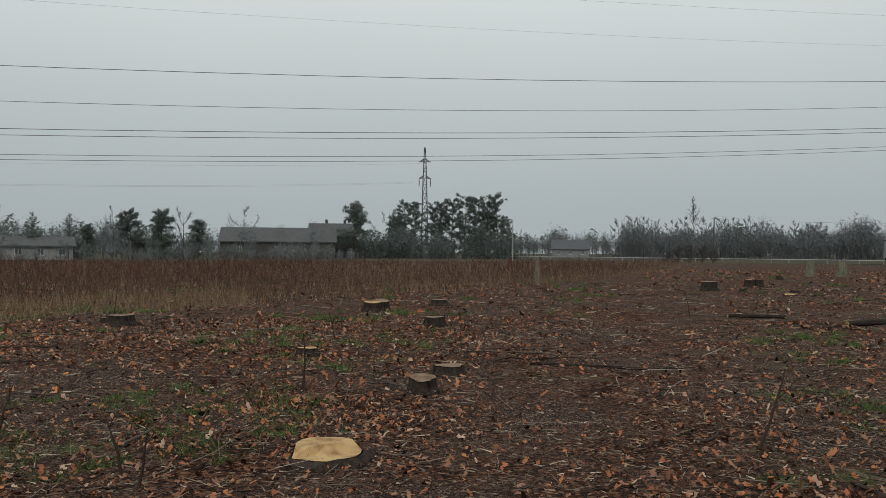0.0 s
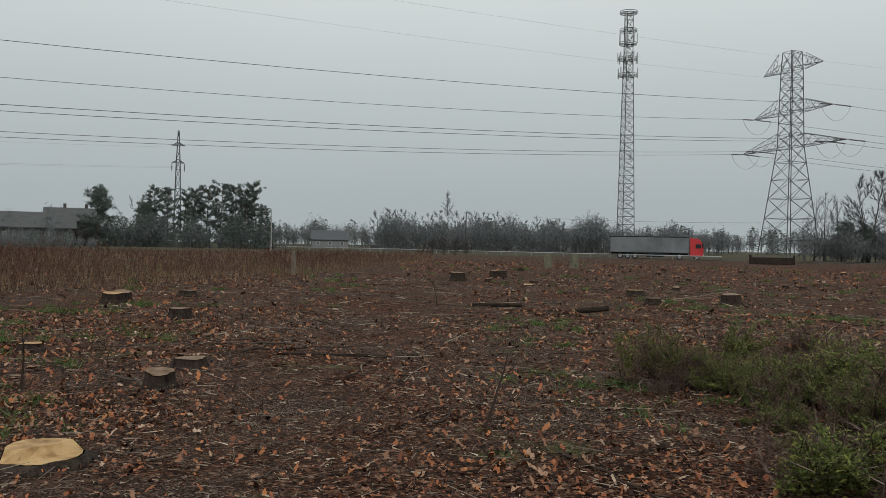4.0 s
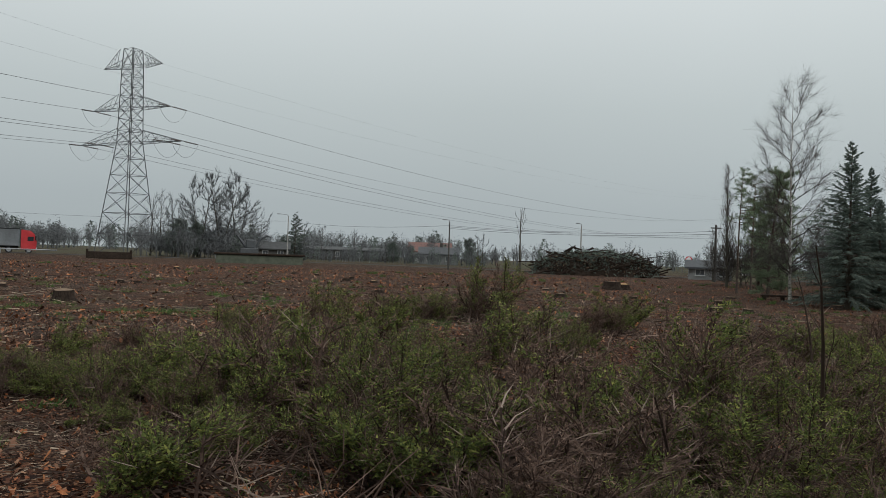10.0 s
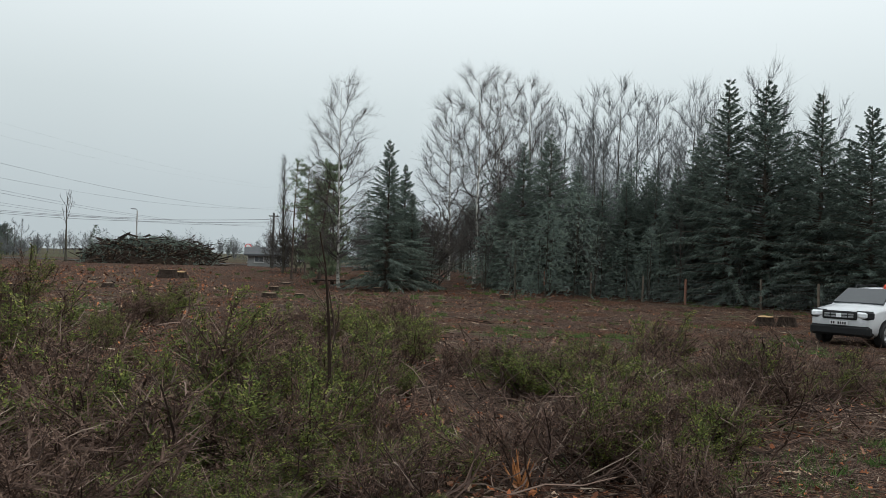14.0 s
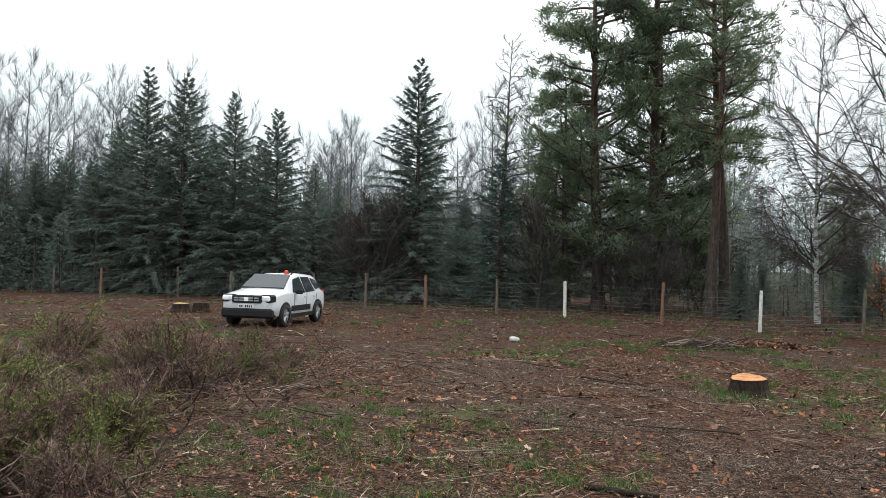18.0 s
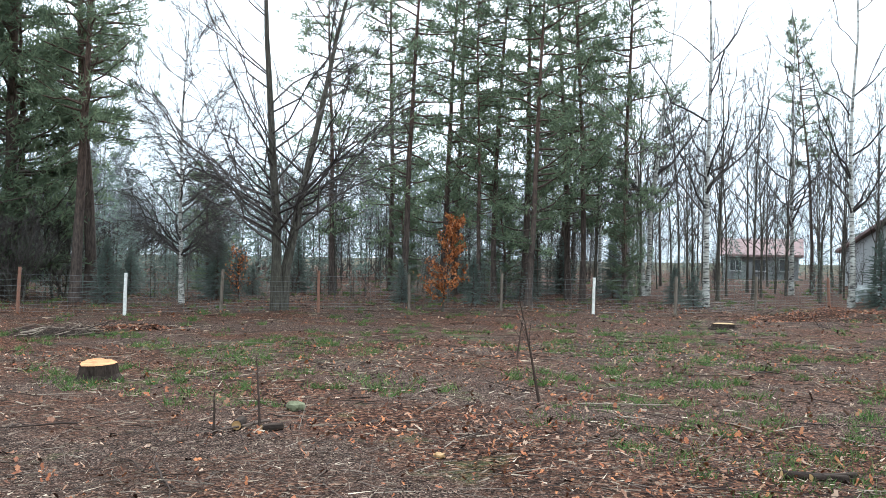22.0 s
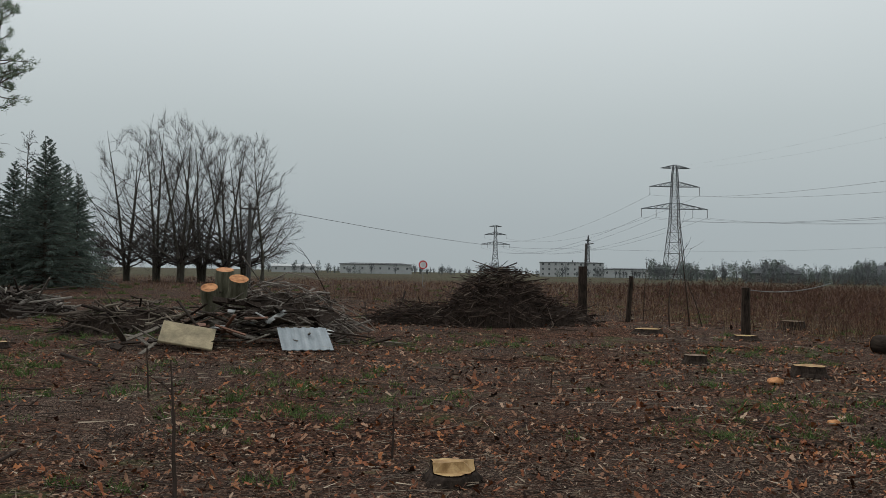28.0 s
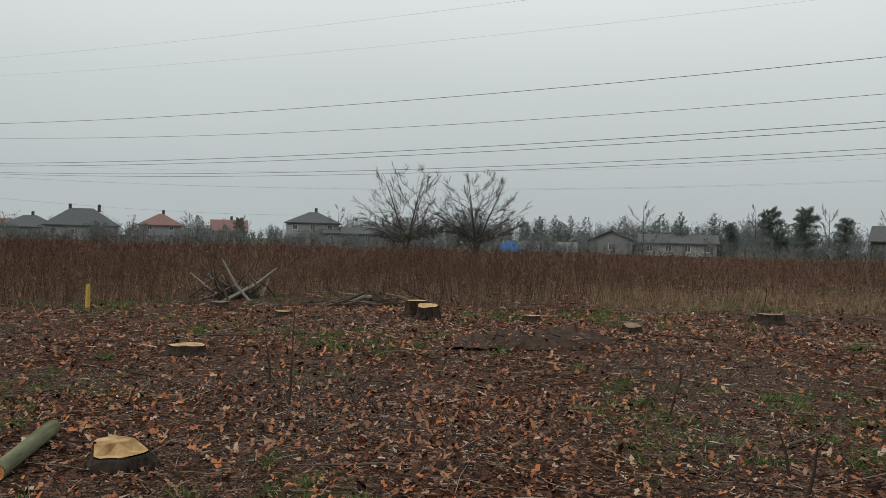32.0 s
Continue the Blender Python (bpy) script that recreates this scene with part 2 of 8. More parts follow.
M_GROUND = mat_ground()
M_LEAF = mat_island("fallen_leaves", [(0.0, (0.018, 0.010, 0.008)), (0.22, (0.075, 0.034, 0.022)), (0.42, (0.20, 0.078, 0.042)), (0.58, (0.34, 0.120, 0.055)), (0.70, (0.46, 0.185, 0.075)), (0.76, (0.22, 0.11, 0.07)), (0.92, (0.35, 0.19, 0.115)), (1.0, (0.50, 0.36, 0.26))], 0.75, 0.12, 0.3, 0.25)
M_GRASS = mat_island("ground_grass", [(0.0, (0.05, 0.085, 0.024)), (0.5, (0.09, 0.155, 0.045)), (0.85, (0.14, 0.20, 0.07)), (1.0, (0.26, 0.24, 0.11))], trans=0.2)
M_STICK = mat_island("fallen_sticks", [(0.0, (0.035, 0.026, 0.022)), (0.5, (0.085, 0.062, 0.05)), (0.8, (0.16, 0.125, 0.10)), (1.0, (0.33, 0.27, 0.21))], 0.85)
M_WEED = mat_island("dry_weeds", [(0.0, (0.034, 0.017, 0.013)), (0.45, (0.087, 0.044, 0.033)), (0.8, (0.142, 0.075, 0.052)), (0.95, (0.19, 0.108, 0.07)), (1.0, (0.27, 0.19, 0.12))], 0.9, 0.1, 0.35, 0.08)
M_STRAW = mat_island("straw", [(0.0, (0.16, 0.10, 0.06)), (0.6, (0.27, 0.185, 0.11)), (1.0, (0.36, 0.28, 0.18))], 0.9, 0.1, 0.3, 0.1)
M_HSTEM = mat_island("heather_stems", [(0.0, (0.042, 0.029, 0.024)), (0.5, (0.104, 0.068, 0.055)), (0.85, (0.182, 0.122, 0.096)), (1.0, (0.32, 0.25, 0.205))], 0.9, 0.08, each=0.75)
M_HLEAF = mat_island("heather_leaves", [(0.0, (0.076, 0.098, 0.036)), (0.45, (0.143, 0.176, 0.056)), (0.8, (0.250, 0.282, 0.080)), (1.0, (0.40, 0.40, 0.115))], 0.8, 0.08, 0.3, 1.2, 0.4, each=0.66)
M_HDEAD = mat_island("heather_seed_heads", [(0.0, (0.085, 0.055, 0.045)), (0.6, (0.185, 0.118, 0.092)), (1.0, (0.30, 0.20, 0.145))], 0.9, 0.15, 0.3, 1.2, 0.3)
M_PINE_B = mat_pine_bark()
M_PINE_N = mat_island("pine_needles", [(0.0, (0.105, 0.138, 0.092)), (0.6, (0.18, 0.225, 0.138)), (1.0, (0.26, 0.31, 0.18))], 0.85, 0.05, trans=0.5)
M_SPR_B = mat_bark("spruce_bark", (0.04, 0.032, 0.026), (0.15, 0.125, 0.105))
# spruce green, lifted and blued so the colour holds some of the mist
M_SPR_N = mat_island("spruce_needles", [(0.0, (0.125, 0.158, 0.142)), (0.6, (0.172, 0.212, 0.182)), (1.0, (0.215, 0.258, 0.21))], 0.85, 0.05, trans=0.5)
M_BLUE_N = mat_island("blue_spruce_needles", [(0.0, (0.065, 0.105, 0.092)), (0.6, (0.11, 0.165, 0.145)), (1.0, (0.17, 0.23, 0.20))], 0.85, 0.05, trans=0.5)
M_BIRCH = mat_birch_bark()
M_TWIG = mat_island("bare_twigs", [(0.0, (0.045, 0.039, 0.036)), (0.6, (0.085, 0.073, 0.067)), (1.0, (0.14, 0.122, 0.11))], 0.9, 0.1)
# twigs of farther trees: mist is put into the colour, paler and cooler
M_TWIG_HAZE = mat_island("haze_pale_twigs", [(0.0, (0.10, 0.104, 0.108)), (0.6, (0.155, 0.16, 0.165)), (1.0, (0.22, 0.222, 0.225))], 0.9, 0.1)
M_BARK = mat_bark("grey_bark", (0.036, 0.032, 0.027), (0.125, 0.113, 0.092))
M_BEECH = mat_island("copper_leaves", [(0.0, (0.26, 0.075, 0.025)), (0.6, (0.48, 0.17, 0.055)), (1.0, (0.60, 0.29, 0.12))], 0.6)
M_CUT = mat_cut_wood("sawn_wood", (0.43, 0.29, 0.135), (0.30, 0.17, 0.07))
M_CUT_O = mat_cut_wood("fresh_orange_wood", (0.52, 0.25, 0.105), (0.40, 0.16, 0.062))
M_STUMP_B = mat_bark("stump_bark", (0.012, 0.009, 0.008), (0.062, 0.045, 0.036), 22.0)
M_MOSSY = mat_bark("mossy_bark", (0.075, 0.078, 0.045), (0.21, 0.21, 0.135), 10.0)
M_CHIP = mat_island("wood_chips", [(0.0, (0.035, 0.026, 0.021)), (0.4, (0.11, 0.08, 0.062)), (0.8, (0.26, 0.195, 0.142)), (1.0, (0.50, 0.40, 0.30))], 0.85)
M_POST = mat_bark("fence_post_wood", (0.09, 0.07, 0.055), (0.24, 0.20, 0.165), 18.0)
M_POST_W = mat_plain("white_painted_post", (0.66, 0.65, 0.60), 0.75, 0, 0.2, 9)
M_WIRE = mat_plain("galvanised_wire", (0.13, 0.14, 0.138), 0.6, 0.2, 0.2, 12, 0)
M_STEEL = mat_plain("weathered_galvanised_steel", (0.085, 0.09, 0.093), 0.65, 0.25, 0.25, 2, 0.05)
M_CABLE = mat_plain("grey_conductor", (0.15, 0.155, 0.16), 0.7, 0.3, 0.1, 2, 0)
M_STUB = mat_bark("lichened_stub_bark", (0.075, 0.07, 0.05), (0.22, 0.205, 0.15), 12.0)
# needles of far evergreens, green greyed to carry the haze in the colour
M_HAZE_N = mat_island("haze_grey_needles", [(0.0, (0.10, 0.12, 0.108)), (0.6, (0.145, 0.17, 0.148)), (1.0, (0.19, 0.215, 0.18))], 0.85, 0.05, trans=0.4)
M_ROOT = mat_island("dark_roots", [(0.0, (0.022, 0.016, 0.014)), (0.6, (0.058, 0.041, 0.033)), (0.9, (0.11, 0.078, 0.062)), (1.0, (0.21, 0.165, 0.13))], 0.9)
M_GSTICK = mat_island("grey_dead_sticks", [(0.0, (0.05, 0.04, 0.035)), (0.5, (0.13, 0.105, 0.09)), (0.8, (0.22, 0.19, 0.165)), (1.0, (0.34, 0.30, 0.26))], 0.9)
M_CONC = mat_plain("weathered_concrete", (0.30, 0.29, 0.27), 0.9, 0, 0.25, 3)

# ---- building helpers ----
rng = np.random.default_rng(7)


class MB:
    """Collects vertices and faces for one mesh."""

    def __init__(self):
        self.vs, self.fs, self.ms, self.n = [], [], [], 0

    def add(self, v, f, mat=0):
        v = np.asarray(v, float).reshape(-1, 3)
        f = np.asarray(f, int)
        self.vs.append(v)
        self.fs.append(f + self.n)
        self.ms.append(np.full(len(f), mat))
        self.n += len(v)
        return self

    def mesh(self, name, mats, smooth=False, fix=False):
        me = bpy.data.meshes.new(name)
        v = np.concatenate(self.vs)
        me.vertices.add(len(v))
        me.vertices.foreach_set("co", v.ravel())
        sizes = np.concatenate([np.full(len(f), f.shape[1]) for f in self.fs])
        idx = np.concatenate([f.ravel() for f in self.fs])
        me.loops.add(len(idx))
        me.loops.foreach_set("vertex_index", idx)
        me.polygons.add(len(sizes))
        me.polygons.foreach_set("loop_start", np.concatenate([[0], np.cumsum(sizes)[:-1]]))
        for m in mats if isinstance(mats, (list, tuple)) else [mats]:
            me.materials.append(m)
        me.polygons.foreach_set("material_index", np.concatenate(self.ms))
        me.polygons.foreach_set("use_smooth", np.full(len(sizes), smooth))
        me.update(calc_edges=True)
        if fix:
            bm = bmesh.new()
            bm.from_mesh(me)
            bmesh.ops.recalc_face_normals(bm, faces=bm.faces)
            bm.to_mesh(me)
            bm.free()
        return me


def thing(name, m, label, category, group="", kind=""):
    ob = new(name)
    ob.empty_display_size = 0.2
    ob.matrix_basis = m
    return tagged(ob, label, category, group, kind)


def part(name, mb, mats, parent, label="", smooth=False, fix=False):
    me = mb.mesh(name, mats, smooth, fix) if isinstance(mb, MB) else mb
    ob = new(name, me)
    ob.parent = parent
    return tagged(ob, label)


def solo(name, mb, mats, label, category, m=None, group="", kind="", smooth=False, fix=False):
    ob = new(name, mb.mesh(name, mats, smooth, fix) if isinstance(mb, MB) else mb)
    if m is not None:
        ob.matrix_basis = m
    return tagged(ob, label, category, group, kind)


def smooth_step(t):
    t = np.clip(t, 0, 1)
    return t * t * (3 - 2 * t)


def G(x, y):
    """Height of the ground."""
    d, u = np.hypot(x, y), 0.6 * x - 0.8 * y
    z = -0.5 * smooth_step((u - 6) / 18) * (1 - smooth_step((d - 50) / 40))
    z = z + (0.04 * np.sin(0.9 * x + 1) * np.sin(0.7 * y) + 0.025 * np.sin(1.7 * x + 0.5 * y)) * (1 - smooth_step((d - 25) / 30))
    return z + 0.35 * np.exp(-((x - 14) ** 2 + (y - 9) ** 2) / 40) + 0.16 * np.exp(-((x + 7.8) ** 2 + (y - 10.6) ** 2) / 1.6)


def spot(az, d):
    """A place by its bearing (degrees, to the left of the first view) and distance."""
    a = radians(az)
    return -math.sin(a) * d, math.cos(a) * d


def stand(x, y, turn=0.0, s=1.0, dz=0.0, sz=None):
    return Matrix.Translation((x, y, float(G(x, y)) + dz)) @ Matrix.Rotation(radians(turn), 4, "Z") @ Matrix.Diagonal((s, s, sz or s, 1))


def unit(v):
    return v / np.maximum(np.linalg.norm(v, axis=-1, keepdims=True), 1e-9)


def tube(mb, pts, rad, n=5, mat=0, cap=False, capmat=None):
    pts = np.asarray(pts, float)
    k = len(pts)
    rad = np.broadcast_to(np.asarray(rad, float), (k,))
    t = unit(np.gradient(pts, axis=0))
    ref = np.array([1.0, 0, 0]) if abs(t[0][2]) > 0.7 else np.array([0, 0, 1.0])
    u = unit(np.cross(t, ref))
    w = np.cross(t, u)
    a = np.arange(n) * 2 * np.pi / n
    ring = pts[:, None] + rad[:, None, None] * (u[:, None] * np.cos(a)[None, :, None] + w[:, None] * np.sin(a)[None, :, None])
    i = np.arange(k - 1)[:, None] * n
    j = np.arange(n)[None]
    j2 = (j + 1) % n
    mb.add(ring.reshape(-1, 3), np.stack([i + j, i + j2, i + n + j2, i + n + j], -1).reshape(-1, 4), mat)
    if cap:
        for e in (0, k - 1):
            mb.add(ring[e], [list(range(n))], mat if capmat is None else capmat)


def bar(mb, a, b, r, n=4, mat=0, cap=True):
    tube(mb, [a, b], r, n, mat, cap)


def blades(mb, base, way, width, mat=0, curl=None):
    """Thin pointed pieces (needles, grass, twigs): a triangle each, or two with a bend."""
    base, way = np.asarray(base, float), np.asarray(way, float)
    n = len(base)
    side = unit(np.cross(way, rng.normal(size=(n, 3)))) * (np.broadcast_to(width, (n,)) / 2)[:, None]
    i = np.arange(n)
    if curl is None:
        v = np.stack([base - side, base + side, base + way], 1)
        mb.add(v.reshape(-1, 3), i[:, None] * 3 + np.array([0, 1, 2]), mat)
    else:
        mid = base + way * 0.55
        tip = base + way + curl
        v = np.stack([base - side, base + side, mid + side * 0.7, mid - side * 0.7, tip], 1).reshape(-1, 3)
        mb.add(v, i[:, None] * 5 + np.array([0, 1, 2, 3]), mat)
        k = len(v)
        mb.fs.append(i[:, None] * 5 + np.array([3, 2, 4]) + mb.n - k)
        mb.ms.append(np.full(n, mat))


def leafs(mb, base, size, tilt=0.5, mat=0):
    """Loose leaves: lobed blades, folded along the midrib, curled and lying at a random turn and tilt."""
    base = np.asarray(base, float)
    n = len(base)
    a = rng.uniform(0, 2 * np.pi, n)
    size = np.broadcast_to(size, (n,))
    u = np.stack([np.cos(a), np.sin(a), rng.normal(0, tilt, n)], 1) * size[:, None]
    w = np.stack([-np.sin(a), np.cos(a), rng.normal(0, tilt, n)], 1) * (size * rng.uniform(0.20, 0.36, n))[:, None]
    z = lambda k: np.stack([np.zeros(n), np.zeros(n), size * np.abs(rng.normal(0, k, n))], 1)
    v = np.stack([base - u * 0.5, base - u * 0.22 + w + z(0.14), base + u * 0.02 + w * 0.5 + z(0.08), base + u * 0.24 + w * 0.85 + z(0.14), base + u * 0.5 + z(0.16), base + u * 0.2 - w * 0.9 + z(0.14), base - u * 0.04 - w * 0.5 + z(0.08), base - u * 0.25 - w + z(0.14)], 1)
    i = np.arange(n)[:, None] * 8
    mb.add(v.reshape(-1, 3), np.concatenate([i + np.array(t) for t in ((0, 1, 7), (1, 2, 6), (1, 6, 7), (2, 3, 5), (2, 5, 6), (3, 4, 5))]), mat)


def cbox(mb, size, at=(0, 0, 0), c=0.02, rot=None, mat=0):
    """A box with chamfered edges."""
    h = np.asarray(size, float) / 2
    c = min(c, h.min() * 0.45)
    vid, v = {}, []
    for sx in (-1, 1):
        for sy in (-1, 1):
            for sz in (-1, 1):
                for ax in range(3):
                    p = np.array([sx, sy, sz]) * (h - c)
                    p[ax] = (sx, sy, sz)[ax] * h[ax]
                    vid[(sx, sy, sz, ax)] = len(v)
                    v.append(p)
    q, tr = [], []
    for ax in range(3):
        b, d = [k for k in range(3) if k != ax]
        for s in (-1, 1):
            loop = []
            for sb, sd in ((-1, -1), (1, -1), (1, 1), (-1, 1)):
                key = [0, 0, 0]
                key[ax], key[b], key[d] = s, sb, sd
                loop.append(vid[(*key, ax)])
            q.append(loop if (s > 0) == (ax != 1) else loop[::-1])
        for sb in (-1, 1):
            for sd in (-1, 1):
                k1, k2 = [0, 0, 0], [0, 0, 0]
                k1[ax], k1[b], k1[d] = -1, sb, sd
                k2[ax], k2[b], k2[d] = 1, sb, sd
                q.append([vid[(*k1, b)], vid[(*k2, b)], vid[(*k2, d)], vid[(*k1, d)]])
    for sx in (-1, 1):
        for sy in (-1, 1):
            for sz in (-1, 1):
                tr.append([vid[(sx, sy, sz, 0)], vid[(sx, sy, sz, 1)], vid[(sx, sy, sz, 2)]])
    v = np.array(v)
    if rot is not None:
        v = v @ np.array(rot.to_3x3()).T
    v = v + np.asarray(at, float)
    mb.add(v, q, mat)
    k = mb.n - len(v)
    mb.fs.append(np.array(tr) + k)
    mb.ms.append(np.full(len(tr), mat))
    return mb


def wander(p, d, length, k, bend, up):
    p, d = np.array(p, float), unit(np.array(d, float))
    out = [p]
    for _ in range(k):
        d = unit(d + rng.normal(0, bend, 3) + np.array([0, 0, up]))
        p = p + d * length / k
        out.append(p)
    return np.array(out)


def on_path(pts, f):
    f = np.clip(f, 0, 0.999) * (len(pts) - 1)
    i = int(f)
    return pts[i] + (pts[i + 1] - pts[i]) * (f - i), unit(pts[i + 1] - pts[i])


# ---- trees ----
def bare_tree(H, r, first=0.25, limbs=24, lean=0.75, reach=0.38, subs=7, twigs=9, lift=0.10, droop=0.0, tw=0.012, wob=0.05, low=False, forks=1, thin=False, spread=0.22):
    """A leafless tree: trunk and limbs in one mesh, branches and twigs in another."""
    wood, crown = MB(), MB()
    stems = []
    for s in range(forks):
        d0 = np.array([rng.normal(0, spread), rng.normal(0, spread), 1.0]) if forks > 1 else np.array([0, 0, 1.0])
        stems.append(wander((rng.normal(0, 0.3 * (forks > 1)), rng.normal(0, 0.3 * (forks > 1)), -0.15), d0, H * rng.uniform(0.85, 1.0) if s else H, 10, wob, 0.04))
    tb, tw_w, tw_p = [], [], []
    for stem in stems:
        rad = r * (1 - np.linspace(0, 1, 11) * 0.93)
        rad[0] *= 1.45
        tube(wood, stem, rad, 5 if low else 8)
        for i in range(limbs):
            f = first + (0.97 - first) * (i + rng.uniform(0, 0.8)) / limbs
            p, t = on_path(stem, f)
            a = i * 2.4 + rng.normal(0, 0.4)
            an = lean * (1.15 - 0.6 * f) + rng.normal(0, 0.12)
            d = np.array([math.cos(a) * math.sin(an), math.sin(a) * math.sin(an), math.cos(an)])
            L = H * reach * (1.08 - f) ** 0.75 * rng.uniform(0.7, 1.15) + 0.25
            lp = wander(p, d, L, 4 if low else 6, 0.13, lift)
            r0 = r * (1.02 - f) * 0.42 + 0.012
            tube(crown if thin else wood, lp, np.linspace(r0, 0.008, len(lp)), 3 if low else 5)
            for j in range(subs):
                q, td = on_path(lp, 0.2 + 0.8 * (j + rng.uniform(0, 0.9)) / subs)
                sd = unit(td + rng.normal(0, 0.55, 3) + np.array([0, 0, 0.15 - droop]))
                sl = L * rng.uniform(0.22, 0.48)
                sp = wander(q, sd, sl, 2 if low else 3, 0.15, lift * 0.7 - droop * 0.4)
                tube(crown, sp, np.linspace(0.016 + r0 * 0.12, 0.005, len(sp)), 3)
                for _ in range(twigs):
                    tq, tt = on_path(sp, rng.uniform(0.1, 1))
                    tb.append(tq)
                    tw_w.append((unit(tt + rng.normal(0, 0.6, 3) + np.array([0, 0, 0.1 - droop * 1.6]))) * sl * rng.uniform(0.3, 0.75))
    blades(crown, tb, tw_w, tw)
    return wood, crown


def crown_tree(H, r, base=0.25, wide=0.25, limbs=20, subs=9, twigs=14, forks=1, steep=1.3, droop=0.0, tw=0.011, tl=0.075, thin=True, top=0.93, limb=0.42):
    """A leafless tree with a rounded crown: limbs arch out to an egg-shaped outline and end in fine twigs."""
    wood, crown = MB(), MB()
    cz, hz, W = H * (base + 1) / 2, H * (1 - base) / 2, H * wide
    tb, td = [], []
    for s in range(forks):
        a0 = s * 2 * np.pi / forks + rng.uniform(0, 1.2)
        off = W * rng.uniform(0.38, 0.6) if forks > 1 else 0.0
        foot = np.array([math.cos(a0), math.sin(a0), 0]) * (0.04 * off)
        tip = np.array([math.cos(a0) * off, math.sin(a0) * off, H * (top if not s else top * rng.uniform(0.86, 0.98))])
        f = np.linspace(0, 1, 11)[:, None]
        stem = foot + (tip - foot) * np.concatenate([f ** 1.25, f ** 1.25, f], 1)
        stem[1:] += np.cumsum(rng.normal(0, 0.006 * H, (10, 3)) * np.array([1, 1, 0]), 0) * 0.5
        stem[0, 2] -= 0.2
        rad = r * (1 - np.linspace(0, 1, 11) * 0.93)
        rad[0] *= 1.4
        tube(wood, stem, rad, 7)
        for i in range(limbs):
            zf = -0.88 + 1.83 * ((i + rng.uniform(0, 1)) / limbs) ** 1.35
            a = a0 + i * 2.4 + rng.normal(0, 0.35) if forks == 1 else a0 + rng.normal(0, 1.25)
            rr = W * math.sqrt(max(0.02, 1 - zf * zf)) * (1 - 0.28 * zf) * rng.uniform(0.6, 1.03)
            T = np.array([math.cos(a) * rr, math.sin(a) * rr, cz + hz * zf * 0.97])
            sz = T[2] - steep * rng.uniform(0.75, 1.2) * math.hypot(T[0] - tip[0] * 0.6, T[1] - tip[1] * 0.6)
            S, _ = on_path(stem, max(sz, H * base * rng.uniform(0.55, 1.0)) / tip[2])
            m = S + (T - S) * np.array([0.72, 0.72, 0.42])
            g = np.linspace(0, 1, 7)[:, None]
            lp = S * (1 - g) ** 2 + 2 * m * g * (1 - g) + T * g * g
            L = float(np.linalg.norm(T - S))
            lp[1:] += rng.normal(0, 0.022 * L, (6, 3))
            fs = float(np.clip((S[2]) / tip[2], 0, 1))
            r0 = r * (1.03 - fs) * limb + 0.010
            tube(crown if thin else wood, lp, np.linspace(r0, 0.007, 7), 4)
            for j in range(subs):
                q, t = on_path(lp, 0.22 + 0.78 * (j + rng.uniform(0, 0.95)) / subs)
                out = unit(q - np.array([0, 0, cz - 0.3 * hz]))
                sl = (0.055 * H + 0.13 * L) * rng.uniform(0.5, 1.15) * (1 - 0.3 * max(0, zf))
                sp = wander(q, unit(t * 0.8 + out * 0.45 + rng.normal(0, 0.42, 3)), sl, 3, 0.16, 0.06 - droop * 0.35)
                tube(crown, sp, np.linspace(0.010 + r0 * 0.10, 0.004, 4), 3)
                nt_ = max(3, int(twigs * (0.95 - 0.42 * zf)))
                u = rng.uniform(0.1, 1.0, nt_) * 3
                k = np.minimum(u.astype(int), 2)
                tb.append(sp[k] + (sp[k + 1] - sp[k]) * (u - k)[:, None])
                td.append(unit(unit(sp[k + 1] - sp[k]) * 0.8 + out * 0.3 + rng.normal(0, 0.42, (nt_, 3)) + np.array([0, 0, 0.22 - droop * 1.5])) * H * tl * rng.uniform(0.45, 1.3, (nt_, 1)))
    tb, td = np.concatenate(tb), np.concatenate(td)
    blades(crown, tb, td, tw)
    return wood, crown


